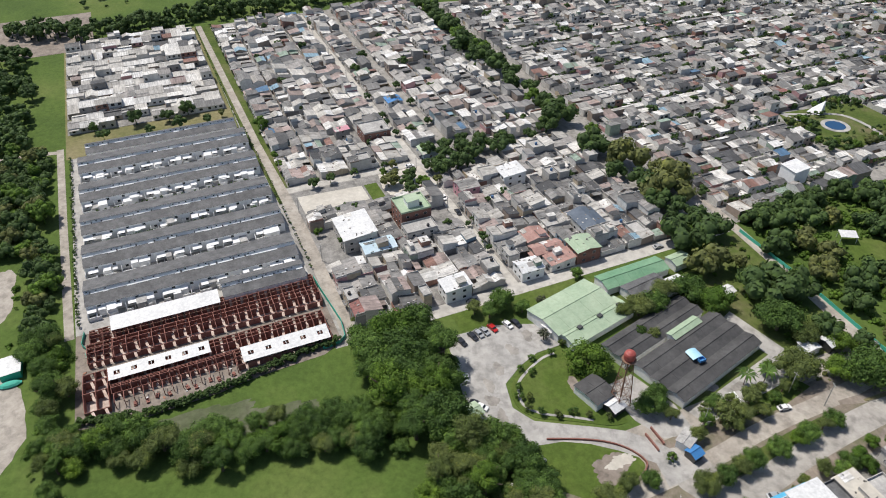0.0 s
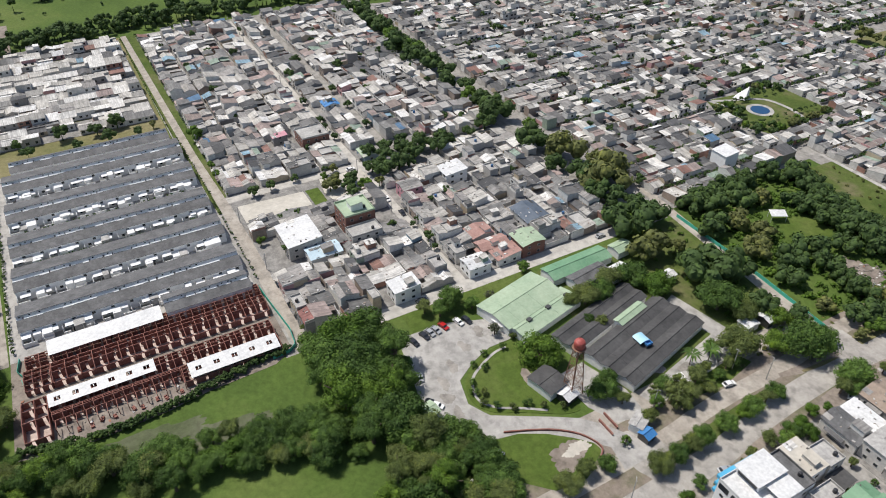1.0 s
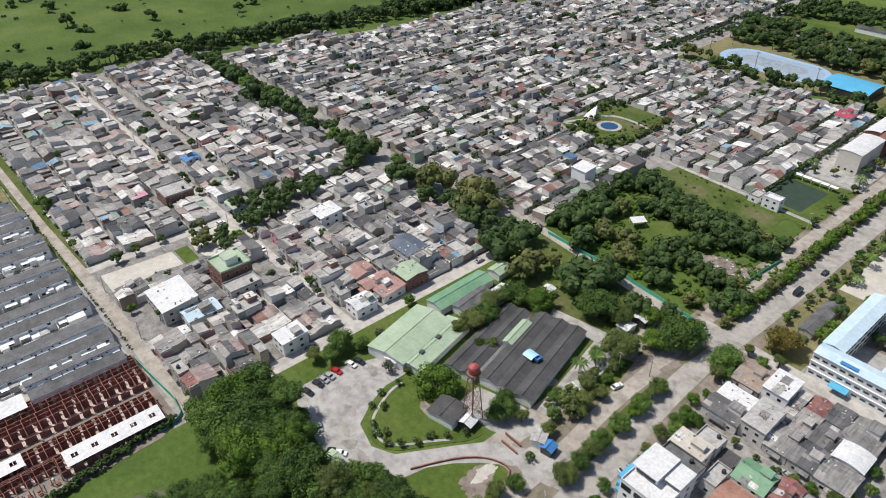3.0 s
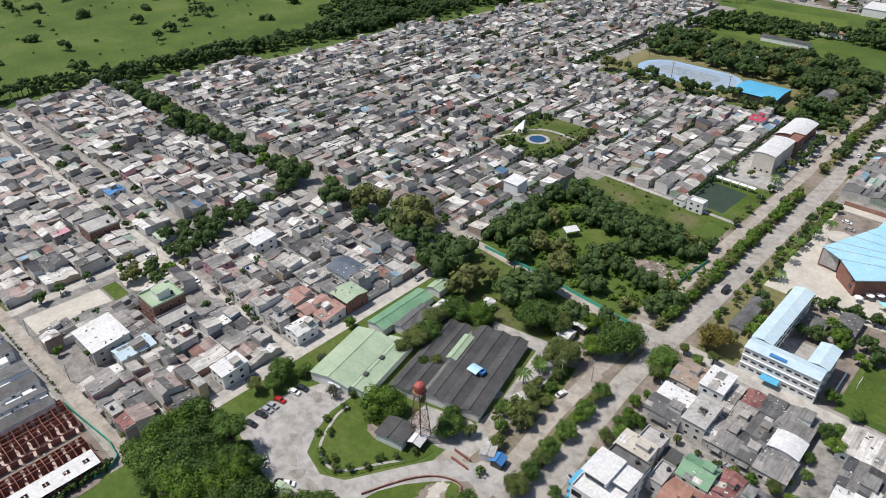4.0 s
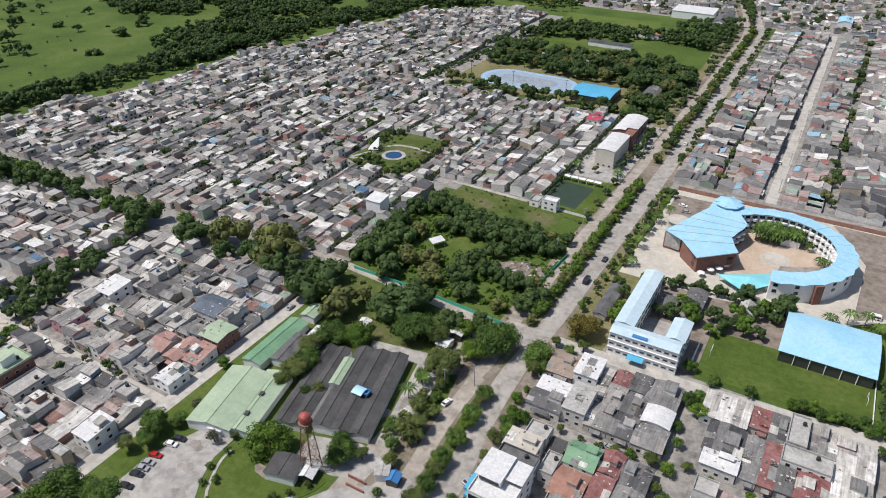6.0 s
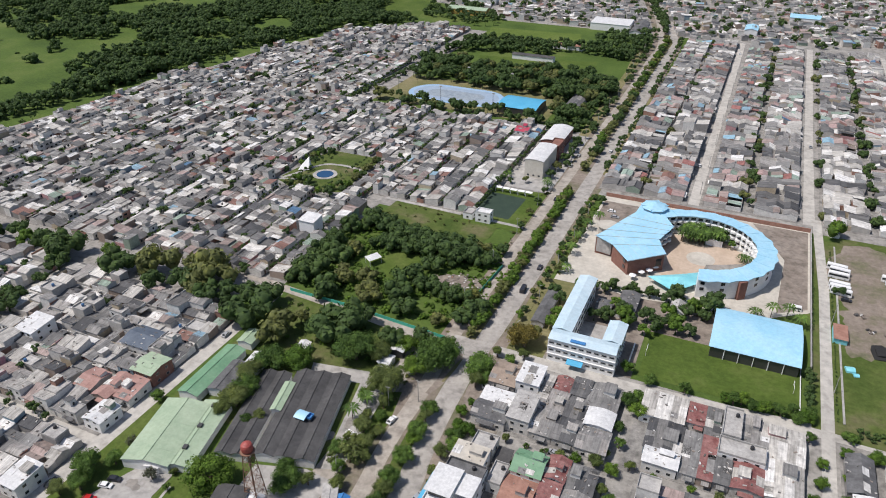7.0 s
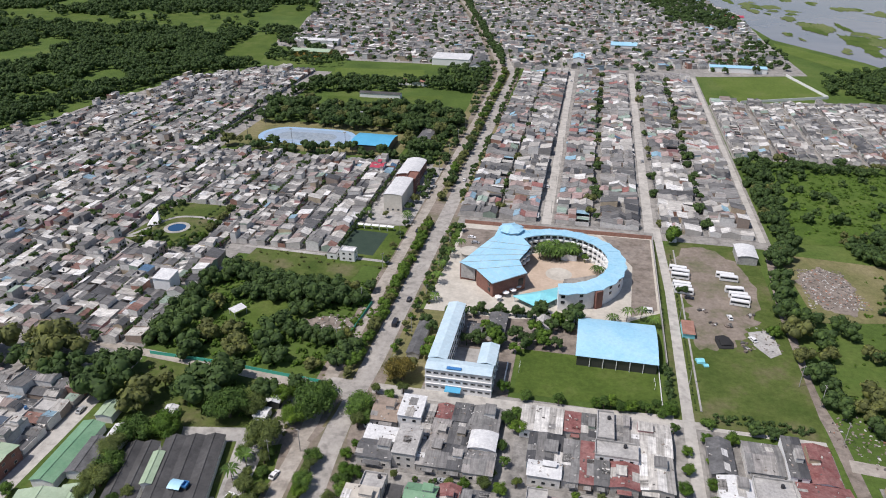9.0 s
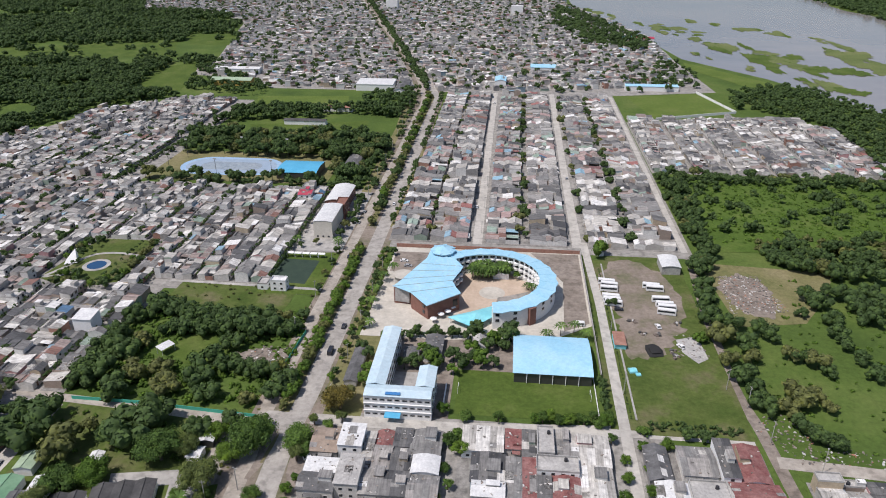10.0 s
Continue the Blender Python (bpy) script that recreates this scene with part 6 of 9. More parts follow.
hedge("hedge_site", [(-168.5, -46), (-163.6, -27), (-164.8, -5), (-168.6, 16), (-171.6, 36)], 3.0, 2.6, "thick green hedge along the building site", 4, 0.7)
_r = random.Random(5)
for _i in range(9):
    _x, _y = -169.6 + _r.uniform(-0.8, 0.4), -30 + _i * 3.8 + _r.uniform(-1, 1)
    _s = Shape()
    for _k in range(5):
        _s.box(-0.9 + _k * 0.36, -0.58 + _k * 0.36, -0.5, 0.5, 0, 0.5 + 0.3 * _r.random())
    solid("brick_stack", _s, M_BRICK, "stack of red bricks on bare earth", "bricks", m=pose(_x, _y, 0.05, 0, 0, _r.uniform(-20, 20)), group="brick stacks")
for _i in range(14):
    _s = Shape()
    _s.tube((0, 0, 0), (0, 0, 3.0), 0.14, 0.12, 6)
    _s.box(-0.12, 3.6, -0.1, 0.1, 2.8, 3.05)
    solid("concrete_post", _s, M_BRICK, "brick post with beam of the unfinished porch", "post", m=pose(-170.2, -35 + _i * 2.85, 0.05, 0, 0, 180), group="porch posts")
# shed with green net in the pasture
villa(-204.5, -196, -68, -62, 2.6, "mono", M_WHITEROOF, M_NET, "small site shed with a white roof and green netting", rise=0.4, front=False, name="shed", category="shed")
_s = Shape()
_s.lathe(0, 0, [(1.0, 0), (1.3, 0.5), (0.9, 1.0), (0.3, 1.2)], 10)
solid("green_tarpaulin", _s, M_NET, "green netting bulging on the ground beside a shed", "tarpaulin", m=pose(-193.6, -65.4, 0) @ Matrix.Diagonal((1.2, 2.8, 1.2, 1)))

# school blocks of the western quarter
_sb = villa(-233.5, -216.5, 52.5, 66, 6.2, "mono", M_WHITEROOF, M_WALL, "large two-storey building with a pale blue-white roof", rise=1.2, z=0.15)
villa(-233, -221, 78, 91, 9.0, "flat", M_GREENROOF, M_BROWNBRICK, "three-storey brick building with pale terraces", z=0.15)
villa(-229, -224, 82, 87, 12, "mono", M_GREENROOF, M_WHITE, "stair house on a roof with a pale sheet", rise=0.4, front=False, name="stair_house", category="stair house", z=0.15)


# pale green market halls and dark-roofed complex, turned a little against the grid
def turned_hall(cx, cy, ang, length, width, h, rise, roof_mat, wall_mat, label, name="hall", category="hall", sheds=1, vents=0, z=0.05):
    """A long hall along its own x, with one or several gables side by side."""
    t = thing(name, label, category, pose(cx, cy, z, 0, 0, ang))
    s = Shape()
    w = width / sheds
    up = [(-width / 2 + i * w / 2, h + rise * (i % 2)) for i in range(2 * sheds + 1)]
    s.profile([(-width / 2, 0), (width / 2, 0)] + up[::-1], -length / 2, length / 2)
    part("wall", s, wall_mat, t)
    n = max(2, round(length / 6))
    for i in range(sheds):
        y0 = -width / 2 + i * w
        for side in (0, 1):
            for k in range(n):
                xa, xb = -length / 2 - 0.3 + (length + 0.6) * k / n, -length / 2 - 0.3 + (length + 0.6) * (k + 1) / n - 0.03
                q = Shape()
                lift = 0.012 * (k % 2)
                if side == 0:
                    q.slab([(xa, y0 - 0.35, h + 0.02 + lift), (xb, y0 - 0.35, h + 0.02 + lift), (xb, y0 + w / 2, h + rise + 0.12 + lift), (xa, y0 + w / 2, h + rise + 0.12 + lift)], 0.08)
                else:
                    q.slab([(xa, y0 + w / 2, h + rise + 0.12 + lift), (xb, y0 + w / 2, h + rise + 0.12 + lift), (xb, y0 + w + 0.35, h + 0.02 + lift), (xa, y0 + w + 0.35, h + 0.02 + lift)], 0.08)
                part("roof_panel", q, roof_mat, t)
        q = Shape()
        q.tube((-length / 2 - 0.3, y0 + w / 2, h + rise + 0.16), (length / 2 + 0.3, y0 + w / 2, h + rise + 0.16), 0.16, 0.16, 6)
        part("ridge_cap", q, roof_mat, t)
    for i in range(vents):
        q = Shape()
        x = -length / 2 + length * (i + 0.7) / vents
        q.box(x - 0.9, x + 0.9, -0.7, 0.7, h + rise - 0.1, h + rise + 0.7)
        part("roof_vent", q, M_STEEL, t)
    return t


turned_hall(-151.5, 115.5, 103, 28, 15.6, 3.7, 1.3, M_GREENROOF, M_WHITE, "large hall with a pale green sheet roof")
turned_hall(-142.6, 119.5, 103, 29, 9.5, 3.0, 0.7, M_GREENROOF, M_WHITE, "lower hall with a pale green sheet roof", vents=3)
turned_hall(-159.0, 146.5, 92, 28, 8.0, 3.2, 1.0, M_GREENROOF2, M_WHITE, "narrow hall with a green sheet roof")
turned_hall(-151.5, 146, 98, 16, 7.0, 3.2, 0.8, M_DARKROOF, M_WHITE, "low building with a grey roof among trees", name="outbuilding", category="outbuilding")
turned_hall(-131.5, 135.5, 104, 40, 10.5, 3.2, 0.9, M_BLACKROOF, M_WHITE, "long low building with a dark sheet roof", name="complex_wing", category="building", sheds=2)
turned_hall(-115.5, 141.5, 104.5, 41, 19.5, 3.3, 0.9, M_BLACKROOF, M_WHITE, "wide low complex with dark sheet roofs", name="complex_wing", category="building", sheds=3)
turned_hall(-126.4, 144.2, 104, 14, 3.4, 4.3, 0.5, M_GREENROOF, M_WHITE, "raised skylight strip with a pale green roof", name="skylight_house", category="skylight")
villa(-116.4, -112.9, 136.8, 140.2, 4.9, "arch", M_BLUEROOF, M_STEEL, "small raised roof with a light blue sheet", "x", 0.6, front=False, name="roof_canopy", category="canopy")
villa(-112.7, -111, 138, 140.4, 4.5, "flat", M_TARP, M_STEEL, "dark blue tarp on a low roof", front=False, name="roof_cover", category="cover")
turned_hall(-116, 102, 103, 8.4, 9.6, 3.4, 0.4, M_BLACKROOF, M_WHITE, "small white building with a flat dark roof", name="outbuilding", category="outbuilding")
turned_hall(-109, 104.5, 103, 5, 4.6, 2.4, 0.9, M_WHITEROOF, M_STEEL, "white tent beside the water tower", name="tent", category="tent")
turned_hall(-146.5, 104.5, 100, 5, 4.5, 2.6, 0.3, M_WHITEROOF, M_WHITE, "small white-roofed kiosk by the parking", name="kiosk", category="kiosk")
turned_hall(-148, 157, 95, 9, 6, 3.2, 0.8, M_WHITEROOF, M_WHITE, "pale roofed shed among trees", name="shed", category="shed")
turned_hall(-159, 168, 95, 8, 6, 3.2, 0.8, M_GREENROOF, M_WHITE, "pale green roofed shed among trees", name="shed", category="shed")
turned_hall(-137, 172, 95, 5, 4, 3.2, 0.6, M_WHITEROOF, M_WHITE, "small white pavilion among trees", name="pavilion", category="pavilion")
turned_hall(-103, 186, 95, 5, 5, 3.0, 0.8, M_WHITEROOF, M_STEEL, "white canopy among trees beside the lane", name="canopy", category="canopy")
turned_hall(-123.6, 62.6, 100, 7, 5, 3.0, 0.7, M_GREENROOF, M_WHITE, "small pale green roofed house beside the parking", name="house", category="house")
turned_hall(-90, 116.5, 115, 6, 4, 3.0, 0.2, M_SLAB, M_WHITE, "guard house with a flat slab roof", name="guard_house", category="guard house")
turned_hall(-85.5, 115.5, 100, 3.6, 3.6, 2.4, 0.8, M_TARP, M_STEEL, "kiosk with a blue roof at the gate", name="kiosk", category="kiosk")
_s = Shape()
for _a in ((-95.5, 110.5, 8.0, 0.25), (-94.2, 107.6, 8.0, 0.25)):
    _s.box(_a[0] - 3.2, _a[0] + 3.2, _a[1] - 0.2, _a[1] + 0.2, 0, 1.0)
solid("planter_wall", _s, M_BRICK, "low red brick planter walls by the gate", "planter")
turned_hall(-92, 62, 30, 7, 5, 3.4, 1.0, M_WHITEROOF, M_WHITE, "house with a pale roof among trees", name="house", category="house")
turned_hall(-85, 68, 30, 5, 4, 3.2, 0.8, M_WHITEROOF, M_WHITE, "small house with a pale roof among trees", name="house", category="house")
turned_hall(-100, 18, 30, 5, 5, 3.2, 0.8, M_WHITEROOF, M_WHITE, "hut with a pale roof in the field", name="hut", category="hut")


# water tower
_t = thing("water_tower", "water tower with a red tank on a rusty steel lattice", "water tower", pose(-110.6, 107.6, 0.05))
_s = Shape()
_s.lathe(0, 0, [(0.3, 18.6), (1.0, 18.9), (1.6, 19.6), (1.75, 20.2), (1.75, 21.4), (1.5, 22.0), (0.8, 22.5), (0.15, 22.7)], 20)
part("tank", _s, M_TANKRED, _t, "faded red steel tank")
_s = Shape()
_s.lathe(0, 0, [(2.2, 19.3), (2.2, 19.42)], 20)
part("walkway", _s, M_RUST, _t)
for _i in range(4):
    _a = math.pi / 4 + _i * math.pi / 2
    _b = _a + math.pi / 2
    _s = Shape()
    _s.tube((3.3 * math.cos(_a), 3.3 * math.sin(_a), 0), (1.45 * math.cos(_a), 1.45 * math.sin(_a), 20), 0.16, 0.13, 6)
    part("leg", _s, M_RUST, _t)
    for _k in range(5):
        _z0, _z1 = _k * 4.0, _k * 4.0 + 4.0
        _r0, _r1 = 3.3 - 1.85 * _z0 / 20, 3.3 - 1.85 * _z1 / 20
        for _p0, _q0, _p1, _q1, _w0 in ((_a, _z0, _b, _z1, 0.07), (_b, _z0, _a, _z1, 0.07), (_a, _z1, _b, _z1, 0.08)):
            _ra, _rb = (_r0 if _q0 == _z0 else _r1), _r1
            _s = Shape()
            _s.tube((_ra * math.cos(_p0), _ra * math.sin(_p0), _q0), (_rb * math.cos(_p1), _rb * math.sin(_p1), _q1), _w0, _w0, 5)
            part("brace", _s, M_RUST, _t)
_s = Shape()
_s.tube((0, 0, 0), (0, 0, 19), 0.25, 0.25, 8)
part("riser_pipe", _s, M_RUST, _t)

# U-shaped school with light blue roofs
_t = thing("school", "three-storey white school with light blue roofs round a court", "school", pose(-38, 206, 0.05))
def wing(x0, x1, y0, y1, ridge):
    s, h = Shape(), 10.2
    s.box(x0, x1, y0, y1, 0, h)
    part("wall", s, M_WHITE, _t)
    n = max(2, round(((x1 - x0) if ridge == "x" else (y1 - y0)) / 6))
    for k in range(n):
        for side in (-1, 1):
            q = Shape()
            if ridge == "x":
                a, b, m = x0 + (x1 - x0) * k / n, x0 + (x1 - x0) * (k + 1) / n, (y0 + y1) / 2
                e = m + side * ((y1 - y0) / 2 + 0.4)
                p = [(a, e, h + 0.1), (b, e, h + 0.1), (b, m, h + 0.95), (a, m, h + 0.95)]
            else:
                a, b, m = y0 + (y1 - y0) * k / n, y0 + (y1 - y0) * (k + 1) / n, (x0 + x1) / 2
                e = m + side * ((x1 - x0) / 2 + 0.4)
                p = [(e, a, h + 0.1), (m, a, h + 0.95), (m, b, h + 0.95), (e, b, h + 0.1)]
            if (ridge == "x") == (side > 0):
                p = p[::-1]
            q.slab(p, 0.12)
            part("roof_panel", q, M_PALEBLUE, _t)
wing(-12.4, -5.6, 6.6, 48, "y")
wing(6.6, 13.0, 6.6, 20.5, "y")
wing(-12.4, 13.0, 0.0, 6.6, "x")
for _k in range(9):
    _u = -12.4 + 25.4 * (_k + 0.5) / 9
    for _z in (1.9, 5.2, 8.5):
        _q = Shape()
        _q.box(_u - 1.05, _u + 1.05, -0.05, 0.04, _z - 0.5, _z + 0.5)
        _o = part("window", _q, M_FRAME, _t)
        _q = Shape()
        _q.box(_u - 0.8, _u + 0.8, -0.09, 0.0, _z - 0.26, _z + 0.3)
        part("pane", _q, M_GLASS, _o)
for _z in (3.5, 6.8):
    _q = Shape()
    _q.box(-12.5, 13.1, -0.35, 0.0, _z - 0.12, _z + 0.12)
    part("sunshade", _q, M_WHITE, _t)
for _k in range(8):
    _y = 8.5 + 38 * (_k + 0.5) / 8
    for _z in (1.9, 5.2, 8.5):
        _q = Shape()
        _q.box(-5.62, -5.5, _y - 1.6, _y + 1.6, _z - 0.7, _z + 0.6)
        part("pane", _q, M_GLASS, _t)
for _k in range(4):
    _y = 2 + 18 * (_k + 0.5) / 4
    for _z in (1.9, 5.2, 8.5):
        _q = Shape()
        _q.box(12.98, 13.1, _y - 1.2, _y + 1.2, _z - 0.6, _z + 0.5)
        part("pane", _q, M_GLASS, _t)
_q = Shape()
_q.slab([(-4.4, -3.0, 2.7), (1.6, -3.0, 2.7), (1.6, 0, 3.2), (-4.4, 0, 3.2)], 0.15)
part("canopy", _q, M_BLUEROOF2, _t, "bright blue entrance canopy")
_q = Shape()
_q.slab([(-4.2, 0.2, 10.95), (1.4, 0.2, 10.95), (1.4, 1.6, 11.1), (-4.2, 1.6, 11.1)], 0.2)
part("roof_sign", _q, M_TARP, _t, "dark blue strip on the roof edge")
structure("school_court", rect(-43.5, -31.5, 213, 236, 0.08), M_CONCRETE, "tiled inner court of the school", "court")

# sports hall with a curved light blue roof; dark wall colour stands in for shade under the overhang
_t = villa(5.5, 36.5, 233.5, 261, 4.9, "arch", M_BLUEROOF, M_STEEL, "large sports hall with a curved light blue roof", "x", 2.0, front=False, name="sports_hall", category="sports hall", over=0.6)
for _k in range(1, 6):
    _q = Shape()
    _q.box(-15.6 + 31.2 * _k / 6 - 0.12, -15.6 + 31.2 * _k / 6 + 0.12, -14.2, -13.76, 0, 4.7)
    part("column", _q, M_WHITE, _t)

# round building with light blue roofs
CX, CY, RO, RI = -8.0, 305.5, 33.0, 25.0
_t = thing("round_building", "three-storey white ring-shaped building with light blue roofs", "hotel", pose(CX, CY, 0.05))
def arc(r0, r1, a0, a1, z0, z1):
    s = Shape()
    p = [(r * math.cos(radians(a)), r * math.sin(radians(a))) for r, a in ((r0, a0), (r1, a0), (r1, a1), (r0, a1))]
    s.prism(p, z0, z1)
    return s
_N = 30
for _k in range(_N):
    _a0, _a1 = -84 + 219 * _k / _N, -84 + 219 * (_k + 1) / _N
    part("wall", arc(RI + 1.6, RO, _a0, _a1, 0, 9.0), M_WHITE, _t)
    _q = Shape()
    def at(r, a, z):
        return (r * math.cos(radians(a)), r * math.sin(radians(a)), z)
    _l = 0.14 * (_k % 2)
    _e = 0.9 if _k % 2 else 0.0
    _q.slab([at(RI + 0.3 - 0.4 * _e, _a0, 9.9 + _l), at(RO + 0.3 + _e, _a0, 9.2 + _l), at(RO + 1.2 - _e, _a1, 9.2 + _l), at(RI + 0.3 - 0.4 * (0.9 - _e), _a1, 9.9 + _l)], 0.25)
    part("roof_panel", _q, M_BLUEROOF, _t)
    for _z in (0.4, 3.3, 6.2):
        _am = (_a0 + _a1) / 2
        if _k > 3:
            # scalloped balconies towards the court
            _q = Shape()
            _q.prism([at(RI + 1.6, _a0, 0)[:2], at(RI + 1.6, _a1, 0)[:2], at(RI + 0.2, _a1 - 1.0, 0)[:2], at(RI - 0.5, _am, 0)[:2], at(RI + 0.2, _a0 + 1.0, 0)[:2]][::-1], _z, _z + 1.0)
            part("balcony", _q, M_WHITE, _t)
        _q = arc(RI + 1.5, RI + 1.7, _a0 + 1.2, _a1 - 1.2, _z + 1.0, _z + 2.4)
        part("pane", _q, M_GLASS, _t)
        if _z > 1 and _k % 2 == 0:
            part("window", arc(RO - 0.1, RO + 0.07, _am - 1.5, _am + 1.5, _z + 0.7, _z + 2.1), M_GLASS, _t)
_q = arc(RO - 0.5, RO + 1.6, -54, -48, 0, 8.8)
part("stair_tower", _q, M_BROWNBRICK, _t, "round brown brick stair tower")
# fan-shaped main wing
FAN = [(-45, -13), (-40.5, -4), (-36.5, 6), (-32, 16.5), (-28, 20), (-19, 17.5), (-14, 10), (-18.5, -1), (-16, -10), (-13, -16.5), (-27, -27), (-36, -17.5), (-37, -13.4)]
_s = Shape()
_s.prism(FAN[::-1], 0, 8.6)
part("main_wing", _s, M_BROWNBRICK, _t, "brown brick fan-shaped wing")
# overlapping roof bands from the western rim to the court, each a step above the one before it
_west = [(-27, -29.5), (-36.4, -17.6), (-45.4, -12.6), (-42, -5), (-38.6, 4), (-35.4, 12), (-31, 21.5)]
_court = [(-12.2, -16.6), (-15.4, -10), (-17.2, -4.6), (-15.8, 0.6), (-14.2, 5), (-13.2, 10), (-18.4, 18.6)]
for _k in range(6):
    _l = 0.17 * _k
    _a, _b, _c1, _d1 = [Vector(p) for p in (_west[_k], _court[_k], _court[_k + 1], _west[_k + 1])]
    _o = ((_c1 + _d1) - (_a + _b)).normalized() * 0.7
    _q = Shape()
    _q.slab([(_a.x, _a.y, 8.8 + _l), (_b.x, _b.y, 9.1 + _l), ((_c1 + _o).x, (_c1 + _o).y, 9.2 + _l), ((_d1 + _o).x, (_d1 + _o).y, 8.9 + _l)], 0.28)
    part("roof_panel", _q, M_BLUEROOF, _t)
    for _n in range(1, 6):
        _p0, _p1 = _a.lerp(_b, _n / 6), (_d1 + _o).lerp(_c1 + _o, _n / 6)
        _q = Shape()
        _q.tube((_p0.x, _p0.y, 8.83 + _l + 0.05 * _n), (_p1.x, _p1.y, 8.93 + _l + 0.05 * _n), 0.07, 0.07, 5)
        part("roof_seam", _q, M_PALEBLUE, _t)
    _q = Shape()
    _q.tube((_a.x, _a.y, 8.84 + _l), (_b.x, _b.y, 9.14 + _l), 0.08, 0.08, 5)
    part("eaves_gutter", _q, M_SLAB, _t)
# balconies of the wing towards the court
for _a, _b in (((-14, 10), (-18.5, -1)), ((-18.5, -1), (-16, -10))):
    _a, _b = Vector(_a), Vector(_b)
    _nrm = Vector((-(_b - _a).y, (_b - _a).x)).normalized()
    for _z in (2.6, 5.5):
        for _k in range(3):
            _p0, _p1 = _a.lerp(_b, _k / 3 + 0.03), _a.lerp(_b, (_k + 1) / 3 - 0.03)
            _q = Shape()
            _q.prism([_p0[:], _p1[:], (_p1 + _nrm * 1.1)[:], (_p0.lerp(_p1, 0.5) + _nrm * 1.7)[:], (_p0 + _nrm * 1.1)[:]], _z, _z + 1.0)
            part("balcony", _q, M_WHITE, _t)
            _q = Shape()
            _q.prism([_p0[:], _p1[:], (_p1 + _nrm * 0.08)[:], (_p0 + _nrm * 0.08)[:]], _z + 1.0, _z + 2.5)
            part("pane", _q, M_GLASS, _t)
for _k in range(4):
    _q = Shape()
    _u = -38.4 + _k * 2.2
    _p0, _p1 = Vector((-37, -13.5)), Vector((-28, -26.5))
    for _z in (3.0, 6.0):
        _m = _p0.lerp(_p1, (_k + 0.5) / 4)
        _d2 = (_p1 - _p0).normalized() * 1.0
        _n2 = Vector((_d2.y, -_d2.x)) * -0.12
        _q.prism([(_m - _d2)[:], (_m + _d2)[:], (_m + _d2 - _n2)[:], (_m - _d2 - _n2)[:]], _z - 0.8, _z + 0.9)
    part("window", _q, M_GLASS, _t)
for _k in range(5):
    _q = Shape()
    _p0, _p1 = Vector((-28, -26.5)), Vector((-13.5, -17))
    _m = _p0.lerp(_p1, (_k + 0.5) / 5)
    _d2 = (_p1 - _p0).normalized() * 1.3
    _n2 = Vector((_d2.y, -_d2.x)).normalized() * 0.12
    _q.prism([(_m - _d2)[:], (_m + _d2)[:], (_m + _d2 + _n2)[:], (_m - _d2 + _n2)[:]][::-1], 3.0, 6.6)
    part("window", _q, M_GLASS, _t)
_q = Shape()
_q.prism([(-44.8, -12.2), (-37.2, -13.7), (-37.4, -14.4), (-45.2, -12.9)][::-1], 1.2, 8.4)
part("grey_front", _q, M_SLAB, _t)
_q = Shape()
_q.lathe(-42.6, 1.2, [(4.4, 0), (4.4, 8.3), (5.2, 8.35), (5.2, 8.65), (0.4, 8.8)], 24)
part("round_terrace", _q, M_CREAM, _t, "round pale terrace")
_q = Shape()
_q.lathe(-25, 26, [(5.2, 0), (5.2, 11.0)], 8)
part("entrance_tower", _q, M_WHITE, _t)
_q = Shape()
_q.lathe(-25, 26, [(6.8, 10.9), (6.8, 11.15), (0.2, 13.4)], 8)
part("tower_roof", _q, M_BLUEROOF, _t)
for _k in range(6):
    # folded gables round the tower roof
    _a = radians(60 * _k + 22.5)
    _q = Shape()
    _c2, _s2 = math.cos(_a), math.sin(_a)
    _q.slab([(-25 + 7.0 * _c2, 26 + 7.0 * _s2, 11.5), (-25 + 4.2 * math.cos(_a + 0.36), 26 + 4.2 * math.sin(_a + 0.36), 12.0), (-25, 26, 13.6), (-25 + 4.2 * math.cos(_a - 0.36), 26 + 4.2 * math.sin(_a - 0.36), 12.0)][::-1], 0.15)
    part("roof_fold", _q, M_BLUEROOF, _t)
_q = Shape()
_q.prism([(-32, 17), (-28, 20), (-19, 17.5), (-15, 26), (-20, 31), (-31, 28)][::-1], 0, 9.0)
part("link_wing", _q, M_WHITE, _t)
_q = Shape()
_q.prism([(-33, 17.5), (-28, 19), (-18, 17), (-14, 26), (-20, 32), (-32, 28.5)][::-1], 9.0, 9.3)
part("link_roof", _q, M_BLUEROOF, _t)
_q = Shape()
_rim = [(-17.5, -29), (-5, -37), (3, -27), (3, -16.5), (-4.5, -21.5)]
for _a, _b in zip(_rim, _rim[1:] + _rim[:1]):
    _q.slab([(*_a, 3.2), (*_b, 3.2), (-4.5, -27.5, 5.2)], 0.2)
part("canopy", _q, M_TEALROOF, _t, "teal entrance canopy")
for _x, _y in ((-16.4, -29), (-5, -36), (2.4, -26.8), (-4.4, -22.4)):
    _q = Shape()
    _q.tube((_x, _y, 0), (_x, _y, 3.15), 0.18, 0.18, 8)
    part("canopy_post", _q, M_WHITE, _t)
structure("plaza_round", poly([(CX + 24 * math.cos(radians(a)), CY + 24 * math.sin(radians(a))) for a in range(0, 360, 12)], 0.10), M_TERRA, "terracotta tiled plaza inside the ring", "plaza")
